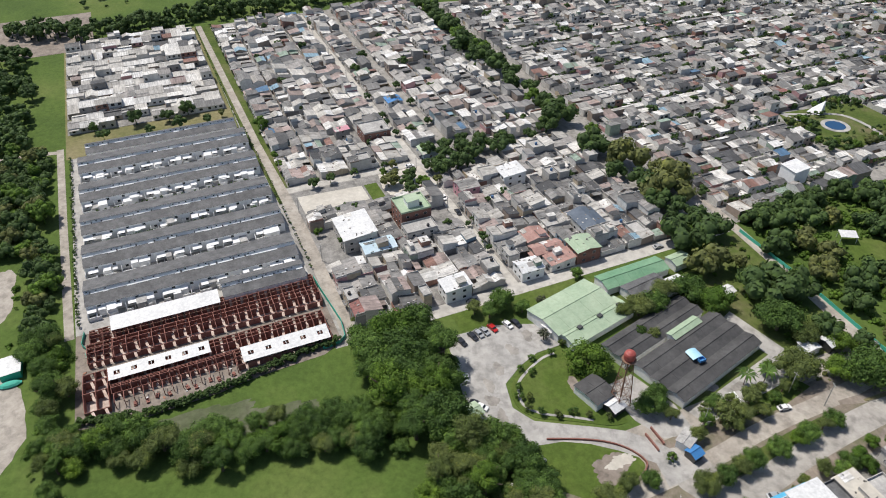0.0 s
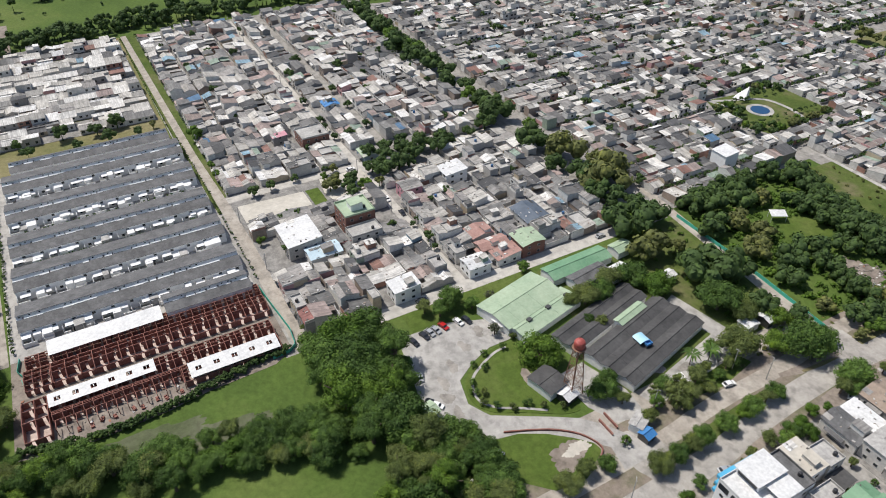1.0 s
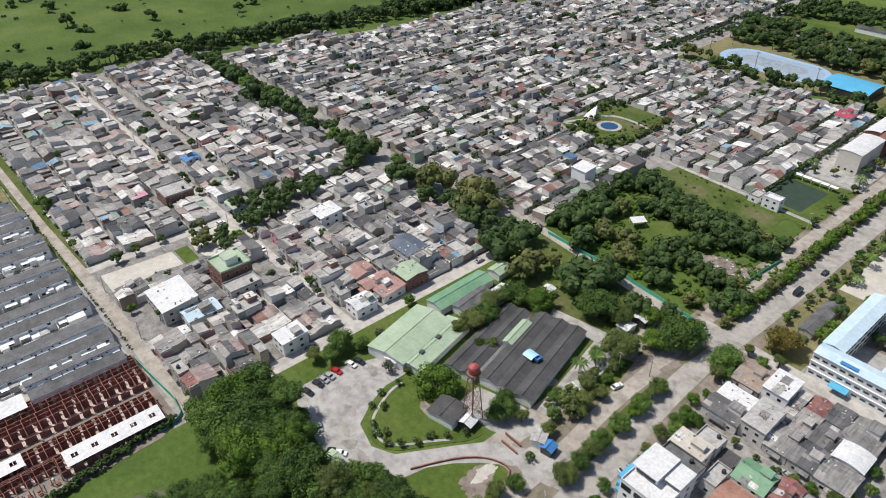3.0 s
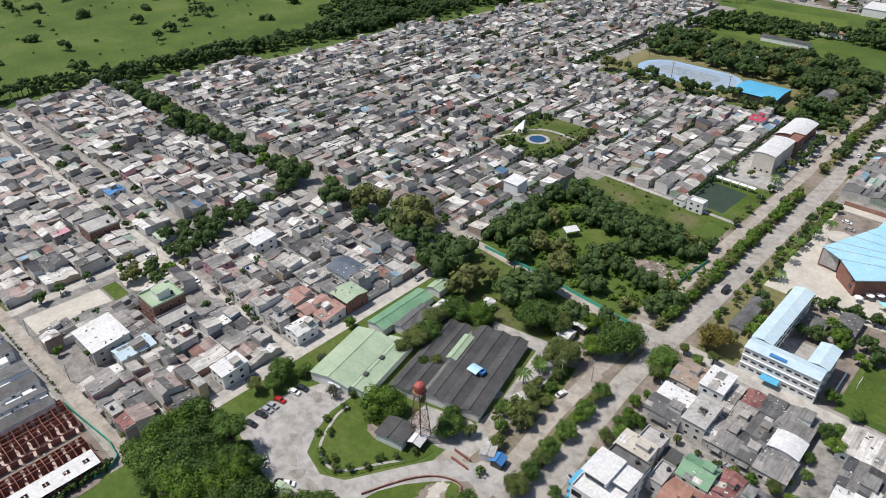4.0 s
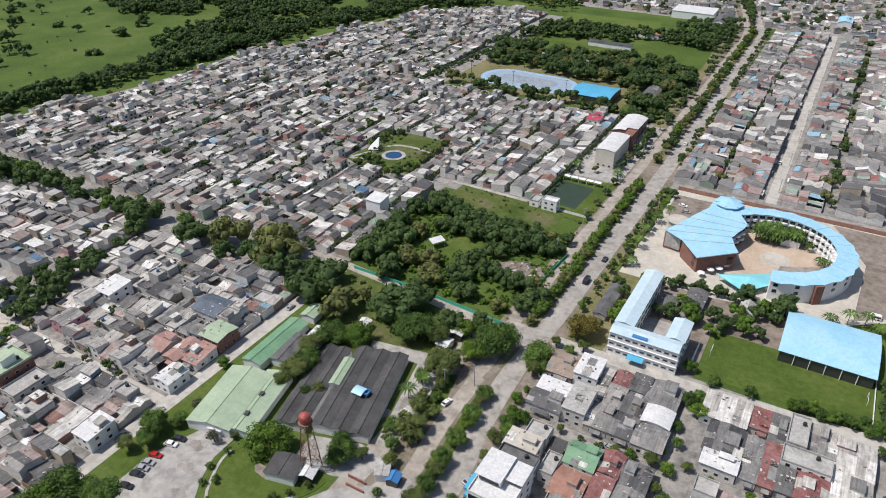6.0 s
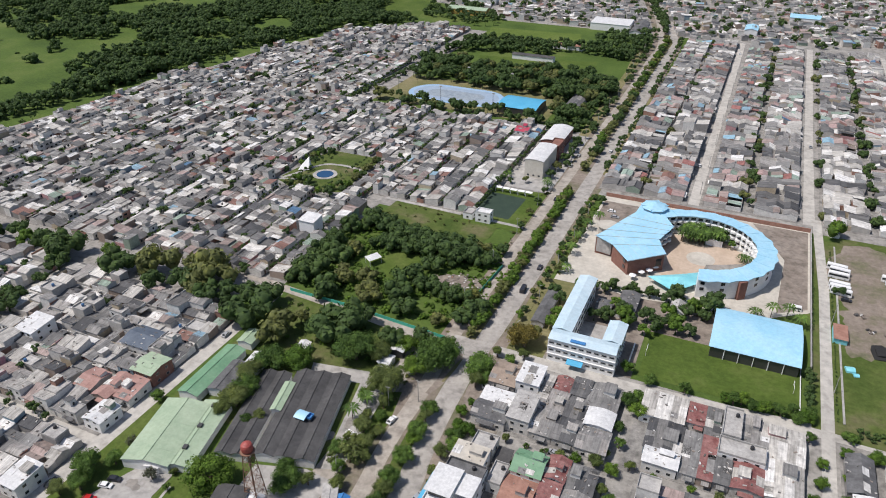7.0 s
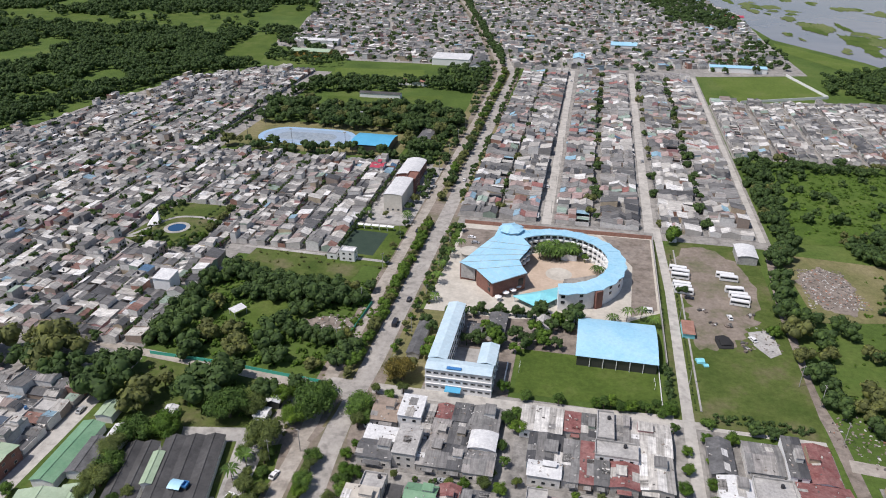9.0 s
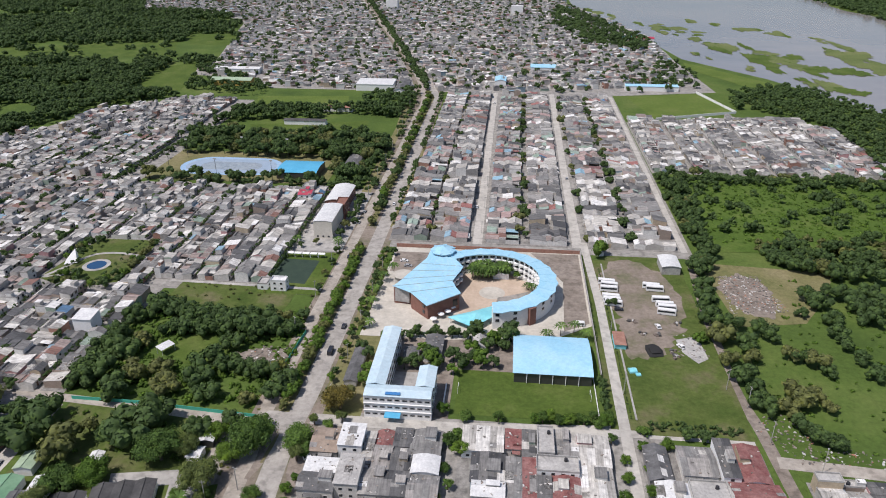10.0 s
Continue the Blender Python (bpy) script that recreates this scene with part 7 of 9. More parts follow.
structure("plaza_centre", poly([(-6 + 6.5 * math.cos(radians(a)), 307 + 6.5 * math.sin(radians(a))) for a in range(0, 360, 15)], 0.12), M_CREAM, "pale paved circle in the plaza", "plaza")
structure("plaza_front", poly([(-34, 266), (-2, 270), (-4, 292), (-20, 294), (-33, 280)], 0.085), M_CREAM, "cream paved terrace beside the fan-shaped wing", "plaza")
# shade lying on the plaza, painted as a dark sheet over the tiles
structure("plaza_shade", poly([(-4, 294.5), (-3, 302.5), (4, 305.5), (12, 310), (17, 304), (14, 291), (2, 284), (-4, 286)], 0.125), M_ASPHALT, "darker paved patch in the plaza", "plaza")
structure("yard_round", poly([(-64, 262), (-24, 262), (5, 266), (24, 268), (41, 280), (41, 356), (-62, 356)], 0.05), M_CREAM, "cream paved forecourt of the round building", "forecourt")
structure("parking_round", rect(-61, -42, 326, 350, 0.07), M_DIRT, "brownish parking beside the round building", "parking")
structure("yard_round_right", poly([(28, 274), (40, 282), (40, 355), (14, 355), (30, 322)], 0.065), M_DIRT, "grey yard behind the round building", "yard")
_s = Shape()
_s.box(-62, 41, 356.2, 356.5, 0, 2.2)
solid("boundary_wall", _s, M_CLAY, "long low brick-coloured boundary wall", "wall")
_s = Shape()
_s.box(41, 41.3, 240, 356, 0, 2.0)
solid("boundary_wall", _s, M_SLAB, "grey boundary wall along the lane", "wall")
_s = Shape()
_s.box(-6, 2, 322, 322.4, 0, 3.2)
_s.box(-6, 2, 322, 323.6, 3.2, 3.4)
solid("garden_arch", _s, M_WHITE, "white stage arch before the palms", "arch")

for _x, _y in ((-29, 280.5), (-26, 283.5), (-24, 287.5), (-32, 276), (-22, 278)):
    _u = thing("parasol", "white parasol on the paved terrace", "parasol", pose(_x, _y, 0.1), "parasols")
    _s = Shape()
    _s.lathe(0, 0, [(1.7, 2.2), (1.7, 2.28), (0.05, 2.9)], 8)
    part("canopy", _s, M_WHITE, _u)
    _s = Shape()
    _s.tube((0, 0, 0), (0, 0, 2.5), 0.05, 0.05, 6)
    part("pole", _s, M_STEEL, _u)

# cube-shaped building and neighbours on the avenue
villa(-112, -101, 363, 391, 10.6, "arch", M_WHITEROOF, M_CREAMWALL, "tall cream hall with a white curved roof", "y", 0.7, name="hall", category="hall", over=0.2, storeys=1)
villa(-115.5, -102.5, 404.5, 434, 7.0, "arch", M_WHITEROOF, M_BROWNBRICK, "brick hall with a pale curved roof", "y", 1.4, name="hall", category="hall")
villa(-106.5, -100, 391.4, 404, 9.6, "flat", M_BROWNBRICK, M_BRICK, "red brick tower block beside the halls", name="building", category="building")
villa(-137, -128.6, 417, 427, 5.8, "gable", M_BRIGHTRED, M_WHITE, "two-storey white house with a crimson roof", "x", 1.4)
villa(-191, -182.4, 249, 257, 8.6, "mono", M_WHITEROOF, M_WHITE, "tall plain white block above the houses", rise=0.8, name="building", category="building", z=0.15, front=False)
villa(-124, -119, 299, 306, 3.2, "flat", M_SLAB, M_WHITE, "small white changing room by the court", name="changing_room", category="pavilion")
villa(-117, -109, 298.5, 303.5, 5.4, "flat", M_WHITEROOF, M_WHITE, "two-storey white stand by the court", name="stand", category="pavilion")
for _k in range(5):
    _s = Shape()
    _s.box(-120.5 + _k * 4.4, -116.6 + _k * 4.4, 336.6, 339, 2.5, 2.65)
    _s.box(-120.3 + _k * 4.4, -120.1 + _k * 4.4, 336.8, 337, 0, 2.5)
    _s.box(-117.0 + _k * 4.4, -116.8 + _k * 4.4, 338.6, 338.8, 0, 2.5)
    solid("shelter", _s, M_WHITE, "white roofed bench shelter beside the court", "shelter", group="bench shelters")

# skating rink with stand
def stadium(x0, x1, y0, y1, z, n=14):
    r = (y1 - y0) / 2
    m = (y0 + y1) / 2
    pts = [(x1 - r + r * math.cos(t), m + r * math.sin(t)) for t in [-math.pi / 2 + math.pi * i / n for i in range(n + 1)]]
    pts += [(x0 + r + r * math.cos(t), m + r * math.sin(t)) for t in [math.pi / 2 + math.pi * i / n for i in range(n + 1)]]
    return poly(pts, z)
structure("rink_rim", stadium(-247, -170, 465, 505, 0.09), M_RINKRIM, "blue rim track of the skating rink", "skating rink")
structure("rink_floor", stadium(-243, -174, 469, 501, 0.12), M_RINK, "pale blue worn skating rink surface", "skating rink")
structure("rink_infield", stadium(-232, -185, 476, 494, 0.15), M_INFIELD, "greyish inner field of the rink", "skating rink")
villa(-166, -137, 461, 487, 5.0, "arch", M_BLUEROOF2, M_STEEL, "covered court with a curved bright blue roof", "x", 1.4, front=False, name="covered_court", category="sports hall")
for _x, _y in ((-250, 470), (-250, 502), (-209, 458), (-209, 512), (-172, 510), (-168, 458)):
    _t = thing("floodlight_mast", "tall thin floodlight mast beside the rink", "floodlight", pose(_x, _y, 0.05), "floodlight masts")
    _s = Shape()
    _s.tube((0, 0, 0), (0, 0, 14), 0.2, 0.12, 6)
    part("pole", _s, M_STEEL, _t)
    _s = Shape()
    _s.box(-1.1, 1.1, -0.2, 0.2, 14, 14.9)
    part("lamp_head", _s, M_FRAME, _t)

# park with pool and sail
_s = Shape()
_s.lathe(0, 0, [(7.2, 0), (7.2, 0.25)], 32)
structure("park_pool_rim", _s, M_CONCRETE, "pale round rim of the park pool", "pool").location = (-219.5, 316.5, 0.15)
_s = Shape()
_s.lathe(0, 0, [(5.0, 0.1), (5.0, 0.3)], 32)
structure("water_pool", _s, M_POOL, "dark blue water of the round park pool", "pool").location = (-219.5, 316.5, 0.15)
for _k, _p in enumerate([[(-226, 312), (-232, 304), (-241, 301)], [(-241, 301), (-236, 311), (-232, 322), (-226, 330), (-214, 332), (-203, 330)], [(-232, 322), (-239, 328), (-243, 340)]]):
    structure("path_park_%d" % (_k + 1), strip(smooth_line(_p), 2.2, 0.2), M_CONCRETE, "curved pale park path", "path")
_s = Shape()
_apex = (2.4, 2.2, 7.0)
for _a, _b in (((-3.4, -3.2, 0.6), (3.4, -3.4, 1.0)), ((3.4, -3.4, 1.0), (3.0, 3.6, 1.2)), ((3.0, 3.6, 1.2), (-3.4, 3.2, 0.6)), ((-3.4, 3.2, 0.6), (-3.4, -3.2, 0.6))):
    _s.slab([_a, _b, _apex], 0.12)
solid("sail_canopy", _s, M_WHITE, "white pointed tent canopy in the park", "canopy", m=pose(-235, 319, 0.15, 0, 0, 20))

# stadium stand, green net fences, bright sheet in the lot
villa(120, 176, 770, 778, 5.0, "mono", M_BLUEROOF, M_WHITE, "long low stand with a blue roof beside the field", rise=0.8, front=False, name="stand", category="stand")
_s = strip([(132, 650), (212, 682), (193, 764)], 0.4, 2.4, 2.4)
solid("boundary_wall", _s, M_WHITE, "white wall round the football field", "wall")
villa(150, 178, 1100, 1118, 5.0, "gable", M_BLUEROOF2, M_WHITE, "far shed with a blue roof", "x", 1.5, front=False, name="shed", category="shed")
villa(180, 205, 1098, 1114, 5.0, "gable", M_BRIGHTRED, M_WHITE, "far shed with a red roof", "x", 1.5, front=False, name="shed", category="shed")
villa(20, 50, 858, 880, 6.0, "gable", M_BLUEROOF, M_WHITE, "distant hall with a light blue roof", "x", 1.6, front=False, name="hall", category="hall")
villa(-20, -8, 768, 792, 8.0, "gable", M_BLUEROOF, M_WHITE, "distant two-storey house with a blue roof", "y", 1.6, front=False)
villa(-334, -288, 752, 768, 6.0, "gable", M_GREENROOF, M_YELLOW, "long hall with a pale green roof and ochre wall", "x", 2.0, front=False, name="hall", category="hall")
villa(-355, -300, 815, 828, 6.0, "gable", M_WHITEROOF, M_WHITE, "long pale hall beside the woods", "x", 1.6, front=False, name="hall", category="hall")
villa(-168, -128, 742, 768, 7.0, "mono", M_WHITEROOF, M_WHITE, "wide white school block beside the avenue", rise=1.0, front=False, name="building", category="building")
villa(-124, -112, 720, 772, 6.0, "gable", M_DARKROOF, M_WHITE, "long building with a grey roof beside the avenue", "y", 2.0, front=False, name="building", category="building")
villa(-204, -166, 602, 609, 4.0, "gable", M_BLACKROOF, M_WHITE, "low dark-roofed clubhouse on the lawn", "x", 1.2, front=False, name="clubhouse", category="building")
villa(-181, -152, 652, 660, 4.0, "gable", M_CLAY, M_WHITE, "long low house with a clay tile roof", "x", 1.4, front=False, name="clubhouse", category="building")
villa(-122, -112, 480, 520, 4.0, "gable", M_DARKROOF, M_WHITE, "low grey-roofed house among trees", "y", 1.6, front=False)
villa(-259, -236, 1452, 1474, 22, "flat", M_WHITEROOF, M_WHITE, "distant tall white apartment block", front=False, name="apartment_block", category="apartment block")
villa(-10, 12, 1400, 1420, 14, "flat", M_WHITEROOF, M_WHITE, "distant white multi-storey block", front=False, name="apartment_block", category="apartment block")
_s = strip([(-166.5, 205.4), (-136, 205), (-108, 202.8), (-90.5, 201.5)], 0.12, 1.6, 1.6)
_f = solid("net_fence", _s, M_NET, "long green net fence beside the earth lane", "fence")
_s = strip([(-90.5, 232), (-89.5, 248), (-88.5, 262)], 0.1, 1.5, 1.5)
solid("net_fence", _s, M_NET, "green net fence along the avenue", "fence")
_s = Shape()
_s.slab([(-3.4, -2.2, 3.2), (3.4, -2.2, 3.2), (3.4, 2.2, 3.7), (-3.4, 2.2, 3.7)], 0.1)
for _x in (-3, 3):
    for _y in (-2, 2):
        _s.box(_x - 0.08, _x + 0.08, _y - 0.08, _y + 0.08, 0, 3.2)
solid("shed", _s, M_WHITEROOF, "open shed with a gleaming white sheet roof among trees", "shed", m=pose(-144.5, 240.5, 0.05, 0, 0, 60))
# sheds and heaps of the bus yard
villa(82, 91.5, 336, 350, 4.4, "arch", M_WHITEROOF, M_SLAB, "open shed with a curved metal roof", "y", 0.8, front=False, name="shed", category="shed")
villa(49, 54, 262, 272, 2.4, "mono", M_CLAY, M_TEALROOF, "hut with an orange roof and teal wall", rise=0.3, front=False, name="hut", category="hut")
villa(50, 54, 355, 361, 2.6, "mono", M_WHITEROOF, M_WHITE, "small white hut beside the yard", rise=0.3, front=False, name="hut", category="hut")
structure("slab_yard", poly([(77, 272), (87, 276), (88, 258), (83, 254), (78, 262)], 0.075), M_SLAB, "pale concrete slab with debris", "slab")
_s = Shape()
_ring = [(-3.4, -4.6), (-1.2, -5.0), (2.8, -4.4), (3.5, -1.0), (3.0, 3.6), (1.0, 5.0), (-2.6, 4.6), (-3.6, 1.2)]
_s.prism(_ring, 0.0, [0.15, 0.5, 0.2, 0.7, 0.25, 0.6, 0.2, 0.6])
_s.prism([(x * 0.68 + 0.2, y * 0.66) for x, y in _ring], 0.1, [0.9, 1.3, 1.0, 1.5, 1.0, 1.3, 0.9, 1.4])
solid("dark_tarpaulin", _s, M_TYRE, "creased dark tarpaulin over a heap in the yard", "tarpaulin", m=pose(66, 262, 0.05, 0, 0, 8))
for _x, _y, _w, _h in ((54.5, 246, 1.6, 1.3), (56.5, 243.6, 1.0, 0.7)):
    _s = Shape()
    _s.profile([(-_w, 0), (_w, 0), (_w * 0.9, _h * 0.6), (0, _h), (-_w * 0.9, _h * 0.6)], -_w, _w)
    solid("teal_tarpaulin", _s, M_TEALROOF, "small teal tarpaulin shelter on the grass lot", "tarpaulin", m=pose(_x, _y, 0.05, 0, 0, 12))
# heaps and broken vehicles' parts beside the buses
_r = random.Random(71)
for _x, _y in ((63.5, 276), (70, 275), (73.5, 262), (74, 258), (60, 286), (80, 286)):
    _s = Shape()
    for _k in range(7):
        _a, _b, _w = _r.uniform(-1.6, 1.6), _r.uniform(-1.4, 1.4), _r.uniform(0.4, 1.0)
        _s.prism([(_a - _w, _b - _w * 0.6), (_a + _w * 0.7, _b - _w), (_a + _w, _b + _w * 0.7), (_a - _w * 0.6, _b + _w)], 0.0, [_r.uniform(0.3, 1.1) for _ in range(4)])
    solid("scrap_heap", _s, M_DEBRIS, "heap of scrap and rubble in the gravel yard", "scrap", m=pose(_x, _y, 0.05, 0, 0, _r.uniform(0, 90)), group="scrap heaps", kind="stuff")


def rubble(name, pts, n, seed, label):
    r = random.Random(seed)
    s = Shape()
    xs, ys = [p[0] for p in pts], [p[1] for p in pts]
    k = 0
    while k < n:
        x, y = r.uniform(min(xs), max(xs)), r.uniform(min(ys), max(ys))
        if not inside(x, y, pts):
            continue
        k += 1
        a, w, h = r.uniform(0, 3.14), r.uniform(0.2, 0.8), r.uniform(0.08, 0.4)
        c, d = math.cos(a) * w, math.sin(a) * w
        s.prism([(x - c, y - d), (x + d * 0.6, y - c * 0.6), (x + c, y + d), (x - d * 0.6, y + c * 0.6)], 0.03, h)
    return solid(name, s, M_DEBRIS, label, "rubble", kind="stuff")


rubble("rubble_lot", [(108, 298), (110, 337), (131, 339), (136, 302)], 900, 1, "dumped rubble and waste on bare ground")
rubble("rubble_track", [(98, 200), (94, 214), (104, 226), (112, 214), (140, 198), (168, 200), (168, 195), (104, 196)], 260, 2, "pale rubble along the earth track")
rubble("rubble_site", [(-209, -44), (-190, -44), (-170, -44), (-168, 0), (-170, 36), (-190, 37), (-192, -40)], 240, 3, "scattered building rubble")
rubble("rubble_slab", [(76, 258), (78, 276), (88, 278), (89, 258)], 60, 4, "debris on a concrete slab")
rubble("rubble_trees", [(-110, 236), (-92, 238), (-90, 248), (-106, 250)], 150, 5, "debris among the trees of the lot")


# ---- joined far houses ----
NAMES = {"west": "dense far houses with grey roofs in the western quarter", "white": "far small houses with white roofs", "barrio": "dense far house rows with grey roofs",
         "east": "far houses with grey roofs along straight streets", "estate": "far estate rows with grey roofs", "old_town": "distant old town houses with grey roofs", "south": "houses of the southern block"}
KINDS = {"wall": " (walls)", "terrace": " (roof terraces)", "pane": " (windows and doors)", "roof_dark": " (dark roofs)", "roof_mid": " (grey roofs)", "roof_pale": " (pale roofs)", "roof_warm": " (coloured roofs)"}
for _key, _q in STUFF.items():
    for _kind, (_v, _f) in _q.items():
        _me = bpy.data.meshes.new("far_house_" + _kind)
        _me.from_pydata(_v, [], _f)
        _set = ROOF_EAST if _key in ("east", "estate") else ROOF_OLD if _key == "old_town" else ROOF_FAR
        _me.materials.append(M_WALL_STUFF if _kind == "wall" else M_SLAB if _kind == "terrace" else M_GLASS if _kind == "pane" else _set[_kind[5:]])
        _me.update()
        tagged(new("far_houses_" + _kind, _me), NAMES[_key] + KINDS[_kind], "houses", kind="stuff")


# ---- trees, nearest first ----
_p = random.Random(21)


def grove(pts, step, seed, kinds, r=(3.5, 5.5), h=(7, 11), where="in a dense grove", keep=1.0, holes=()):
    q = random.Random(seed)
    for x, y in scatter(pts, step, seed, keep, 0.4, holes):
        k = q.uniform(*r)
        tree(x, y, k * q.choice([0.8, 1.0, 1.0, 1.18]), q.uniform(*h) * k / ((r[0] + r[1]) / 2) * q.uniform(0.82, 1.2), q.choice(kinds), where)


MIXED = ["wide", "wide", "round", "round", "olive", "bright"]
DARK = ["wide", "wide", "round", "wide", "round", "olive"]
# wood between parking and building site
grove([(-167, 43), (-168, 55), (-166, 67), (-150, 69), (-132, 62), (-122, 60), (-118, 52), (-118, 44), (-131, 38), (-150, 39), (-160, 40)], 6.2, 1, ["wide", "round", "wide", "round", "wide", "bright"], (4.8, 7.0), (9, 13))
tree(-154, 52, 9.5, 14, "wide", "with a very wide dark crown")
tree(-130, 44, 3.6, 7.5, "bright", "in a dense grove")
# belt between the green fields
grove([(-162, -42), (-147, -10), (-145, 8), (-142, 17), (-141, 30), (-138, 40), (-119, 41), (-127, 28), (-131, 13), (-131, 2), (-134, -10), (-146, -32), (-156, -54)], 5.2, 2, MIXED, (3.6, 5.4), (6, 9))
tree(-123.5, 31, 5.0, 8, "round", "alone on the green field")
grove([(-112, 42), (-117, 53), (-117, 60), (-109, 71), (-100, 75), (-94, 73), (-84, 68), (-92, 50), (-101, 39)], 5.2, 3, MIXED, (4.0, 5.8), (7, 10))
grove([(-92, 50), (-86, 66), (-80, 76), (-74, 82), (-70, 60), (-80, 44)], 6.2, 31, MIXED, (3.4, 5.0), (7, 9), keep=0.8)
tree(-83, 85, 4.4, 6.5, "olive", "beside the curved wall")
tree(-83, 98.5, 3.2, 5.5, "round", "beside the drive")
tree(-84.5, 92, 3.4, 5.5, "olive", "beside the curved wall")
tree(-75.5, 111.5, 4.8, 7, "olive", "at the road junction")
# left belt beside the unpaved lane
grove([(-350, -54), (-262, -54), (-208, -52), (-172, -47), (-150, -46), (-140, -56), (-160, -57), (-172, -55.5), (-192, -57), (-215, -60), (-262, -62), (-274, -96), (-350, -112)], 5.4, 4, MIXED, (3.4, 5.2), (5.5, 8.5), keep=0.92)
woods("bushes_pasture_edge", [(x, y, _p.uniform(0.7, 2.0), _p.uniform(0.8, 2.4)) for x, y in scatter([(-262, -62), (-215, -61), (-150, -58), (-150, -74), (-262, -90)], 6.0, 141, 0.35, 0.45, ((-200, -65, 9), (-177, -66, 15)))], "bushes at the pasture's edge", "bushes", M_LEAF_FRESH)
grove([(-136, -52), (-128, -30), (-118, -34), (-122, -58)], 5.5, 41, MIXED, (3.2, 4.6), (6, 8))
# round the complex
tree(-126.5, 106.5, 8.2, 11, "bright", "with a broad crown beside the lawn")
tree(-104, 114, 4.8, 8, "round", "beside the water tower")
tree(-107.5, 119, 3.4, 7, "round", "beside the dark roofs")
tree(-132, 130.5, 2.2, 5.5, "round", "in a gap between dark roofs")
tree(-128.5, 133.5, 2.4, 6, "olive", "in a gap between dark roofs")
for _x, _y, _r, _k in [(-142.5, 131, 3.6, "olive"), (-141.4, 137, 4.2, "olive"), (-140.5, 143, 4.4, "round"), 
                       (-144.5, 149, 4.2, "olive"), 
                       ] + [
                       
                       (-164, 94, 4.2, "round"), (-161, 88, 3.6, "wide"), (-159, 100, 3.0, "round"), (-165, 84, 3.2, "olive"),
                       (-168, 128, 2.8, "round"), (-159.4, 108, 2.4, "grey"), (-144, 100, 2.6, "grey"), (-147.5, 110, 1.8, "grey")]:
    _r = _r * 1.22 if _r > 3.9 else _r
    tree(_x, _y, _r, _r * 1.6 + 1.0, _k, "round the low buildings")
for _x, _y in [(-137.4, 91.6), (-134.6, 86), (-132, 88.6), (-136.6, 98.6), (-128, 81.6), (-124.6, 80), (-119.6, 80.8), (-116.4, 83.6), (-113.4, 87.2), (-112.8, 92.2), (-109.6, 96.2), (-106.6, 101), (-123, 82.6), (-139, 104.4)]:
    tree(_x, _y, 1.5, 2.9, "small" if _p.random() < 0.6 else "smallolive", "in the lawn beside the parking", 0.16, "lawn trees")
for _x, _y, _r in [(-92, 131, 4.2), (-95, 136, 3.6), (-90, 137, 3.4), (-94, 143, 3.8), (-96, 150, 2.8), (-93, 126, 2.6), (-97, 128, 2.4), (-94, 160, 2.2), (-95.5, 169, 3.0)]:
    tree(_x, _y, _r, _r * 1.8 + 0.8, _p.choice(["olive", "round", "smallolive"]), "beside the side road")
for _x, _y, _r, _k in [(-168.5, 180.7, 9.1, "wide"), (-168.1, 191.4, 6.1, "round"), (-150.8, 175.4, 6.8, "grey"), (-134, 164.5, 5.4, "bright"), (-143.6, 159.4, 5.6, "round"), (-148, 186.8, 3.7, "olive"), (-137.3, 182, 5, "round"), (-128.6, 183.2, 9.4, "wide"), (-127.9, 195.3, 6.4, "wide"), (-116.1, 176.3, 6.9, "wide"), (-108, 179.6, 4.3, "olive"), (-108, 188.8, 4.4, "round"), (-101.1, 189.1, 3.9, "bright"), (-98, 194.6, 3.5, "round"), (-86.7, 184.8, 7.6, "wide"), (-87.3, 194.1, 4.3, "round"), (-92.1, 177.4, 4.2, "bright"), (-97.3, 165.3, 6.1, "olive"), (-70.3, 188.7, 4.6, "round"), (-69.1, 180.3, 2.7, "olive")]:
    tree(_x, _y, _r * 1.26, _r * 1.4 + 2.6, _k, "in the wooded grounds")
for _x, _y, _r, _k in [(-90, 120.5, 2.6, "olive"), (-99, 118, 2.6, "olive"), (-87, 109, 2.0, "small"), (-97, 133, 3.2, "round"), (-89, 145, 2.6, "olive"), (-102, 158, 3.0, "bright")]:
    tree(_x, _y, _r, _r * 1.5 + 1.0, _k, "beside the low buildings")
woods("undergrowth_grounds", [(x, y, _p.uniform(0.6, 1.5), _p.uniform(0.7, 1.8)) for x, y in scatter([(-166, 172), (-150, 162), (-126, 178), (-96, 172), (-92, 190), (-130, 199), (-164, 202)], 4.4, 151, 0.6)], "low undergrowth between the trees of the grounds", "bushes", M_LEAF_FRESH)
# avenue trees
for _x, _y, _r, _k in [(-78.4, 161, 3.2, "round"), (-78, 157, 2.6, "olive"), (-77.6, 150, 3.6, "round"), (-77.2, 146, 2.8, "bright"), (-76.8, 138, 3.8, "round"), (-76.6, 128.6, 4.0, "round"), (-76.2, 124, 3.0, "olive"), (-75.6, 118.4, 3.4, "round")]:
    tree(_x, _y, _r, _r * 1.5 + 1.0, _k, "in the avenue's median", 0.18, "avenue trees")
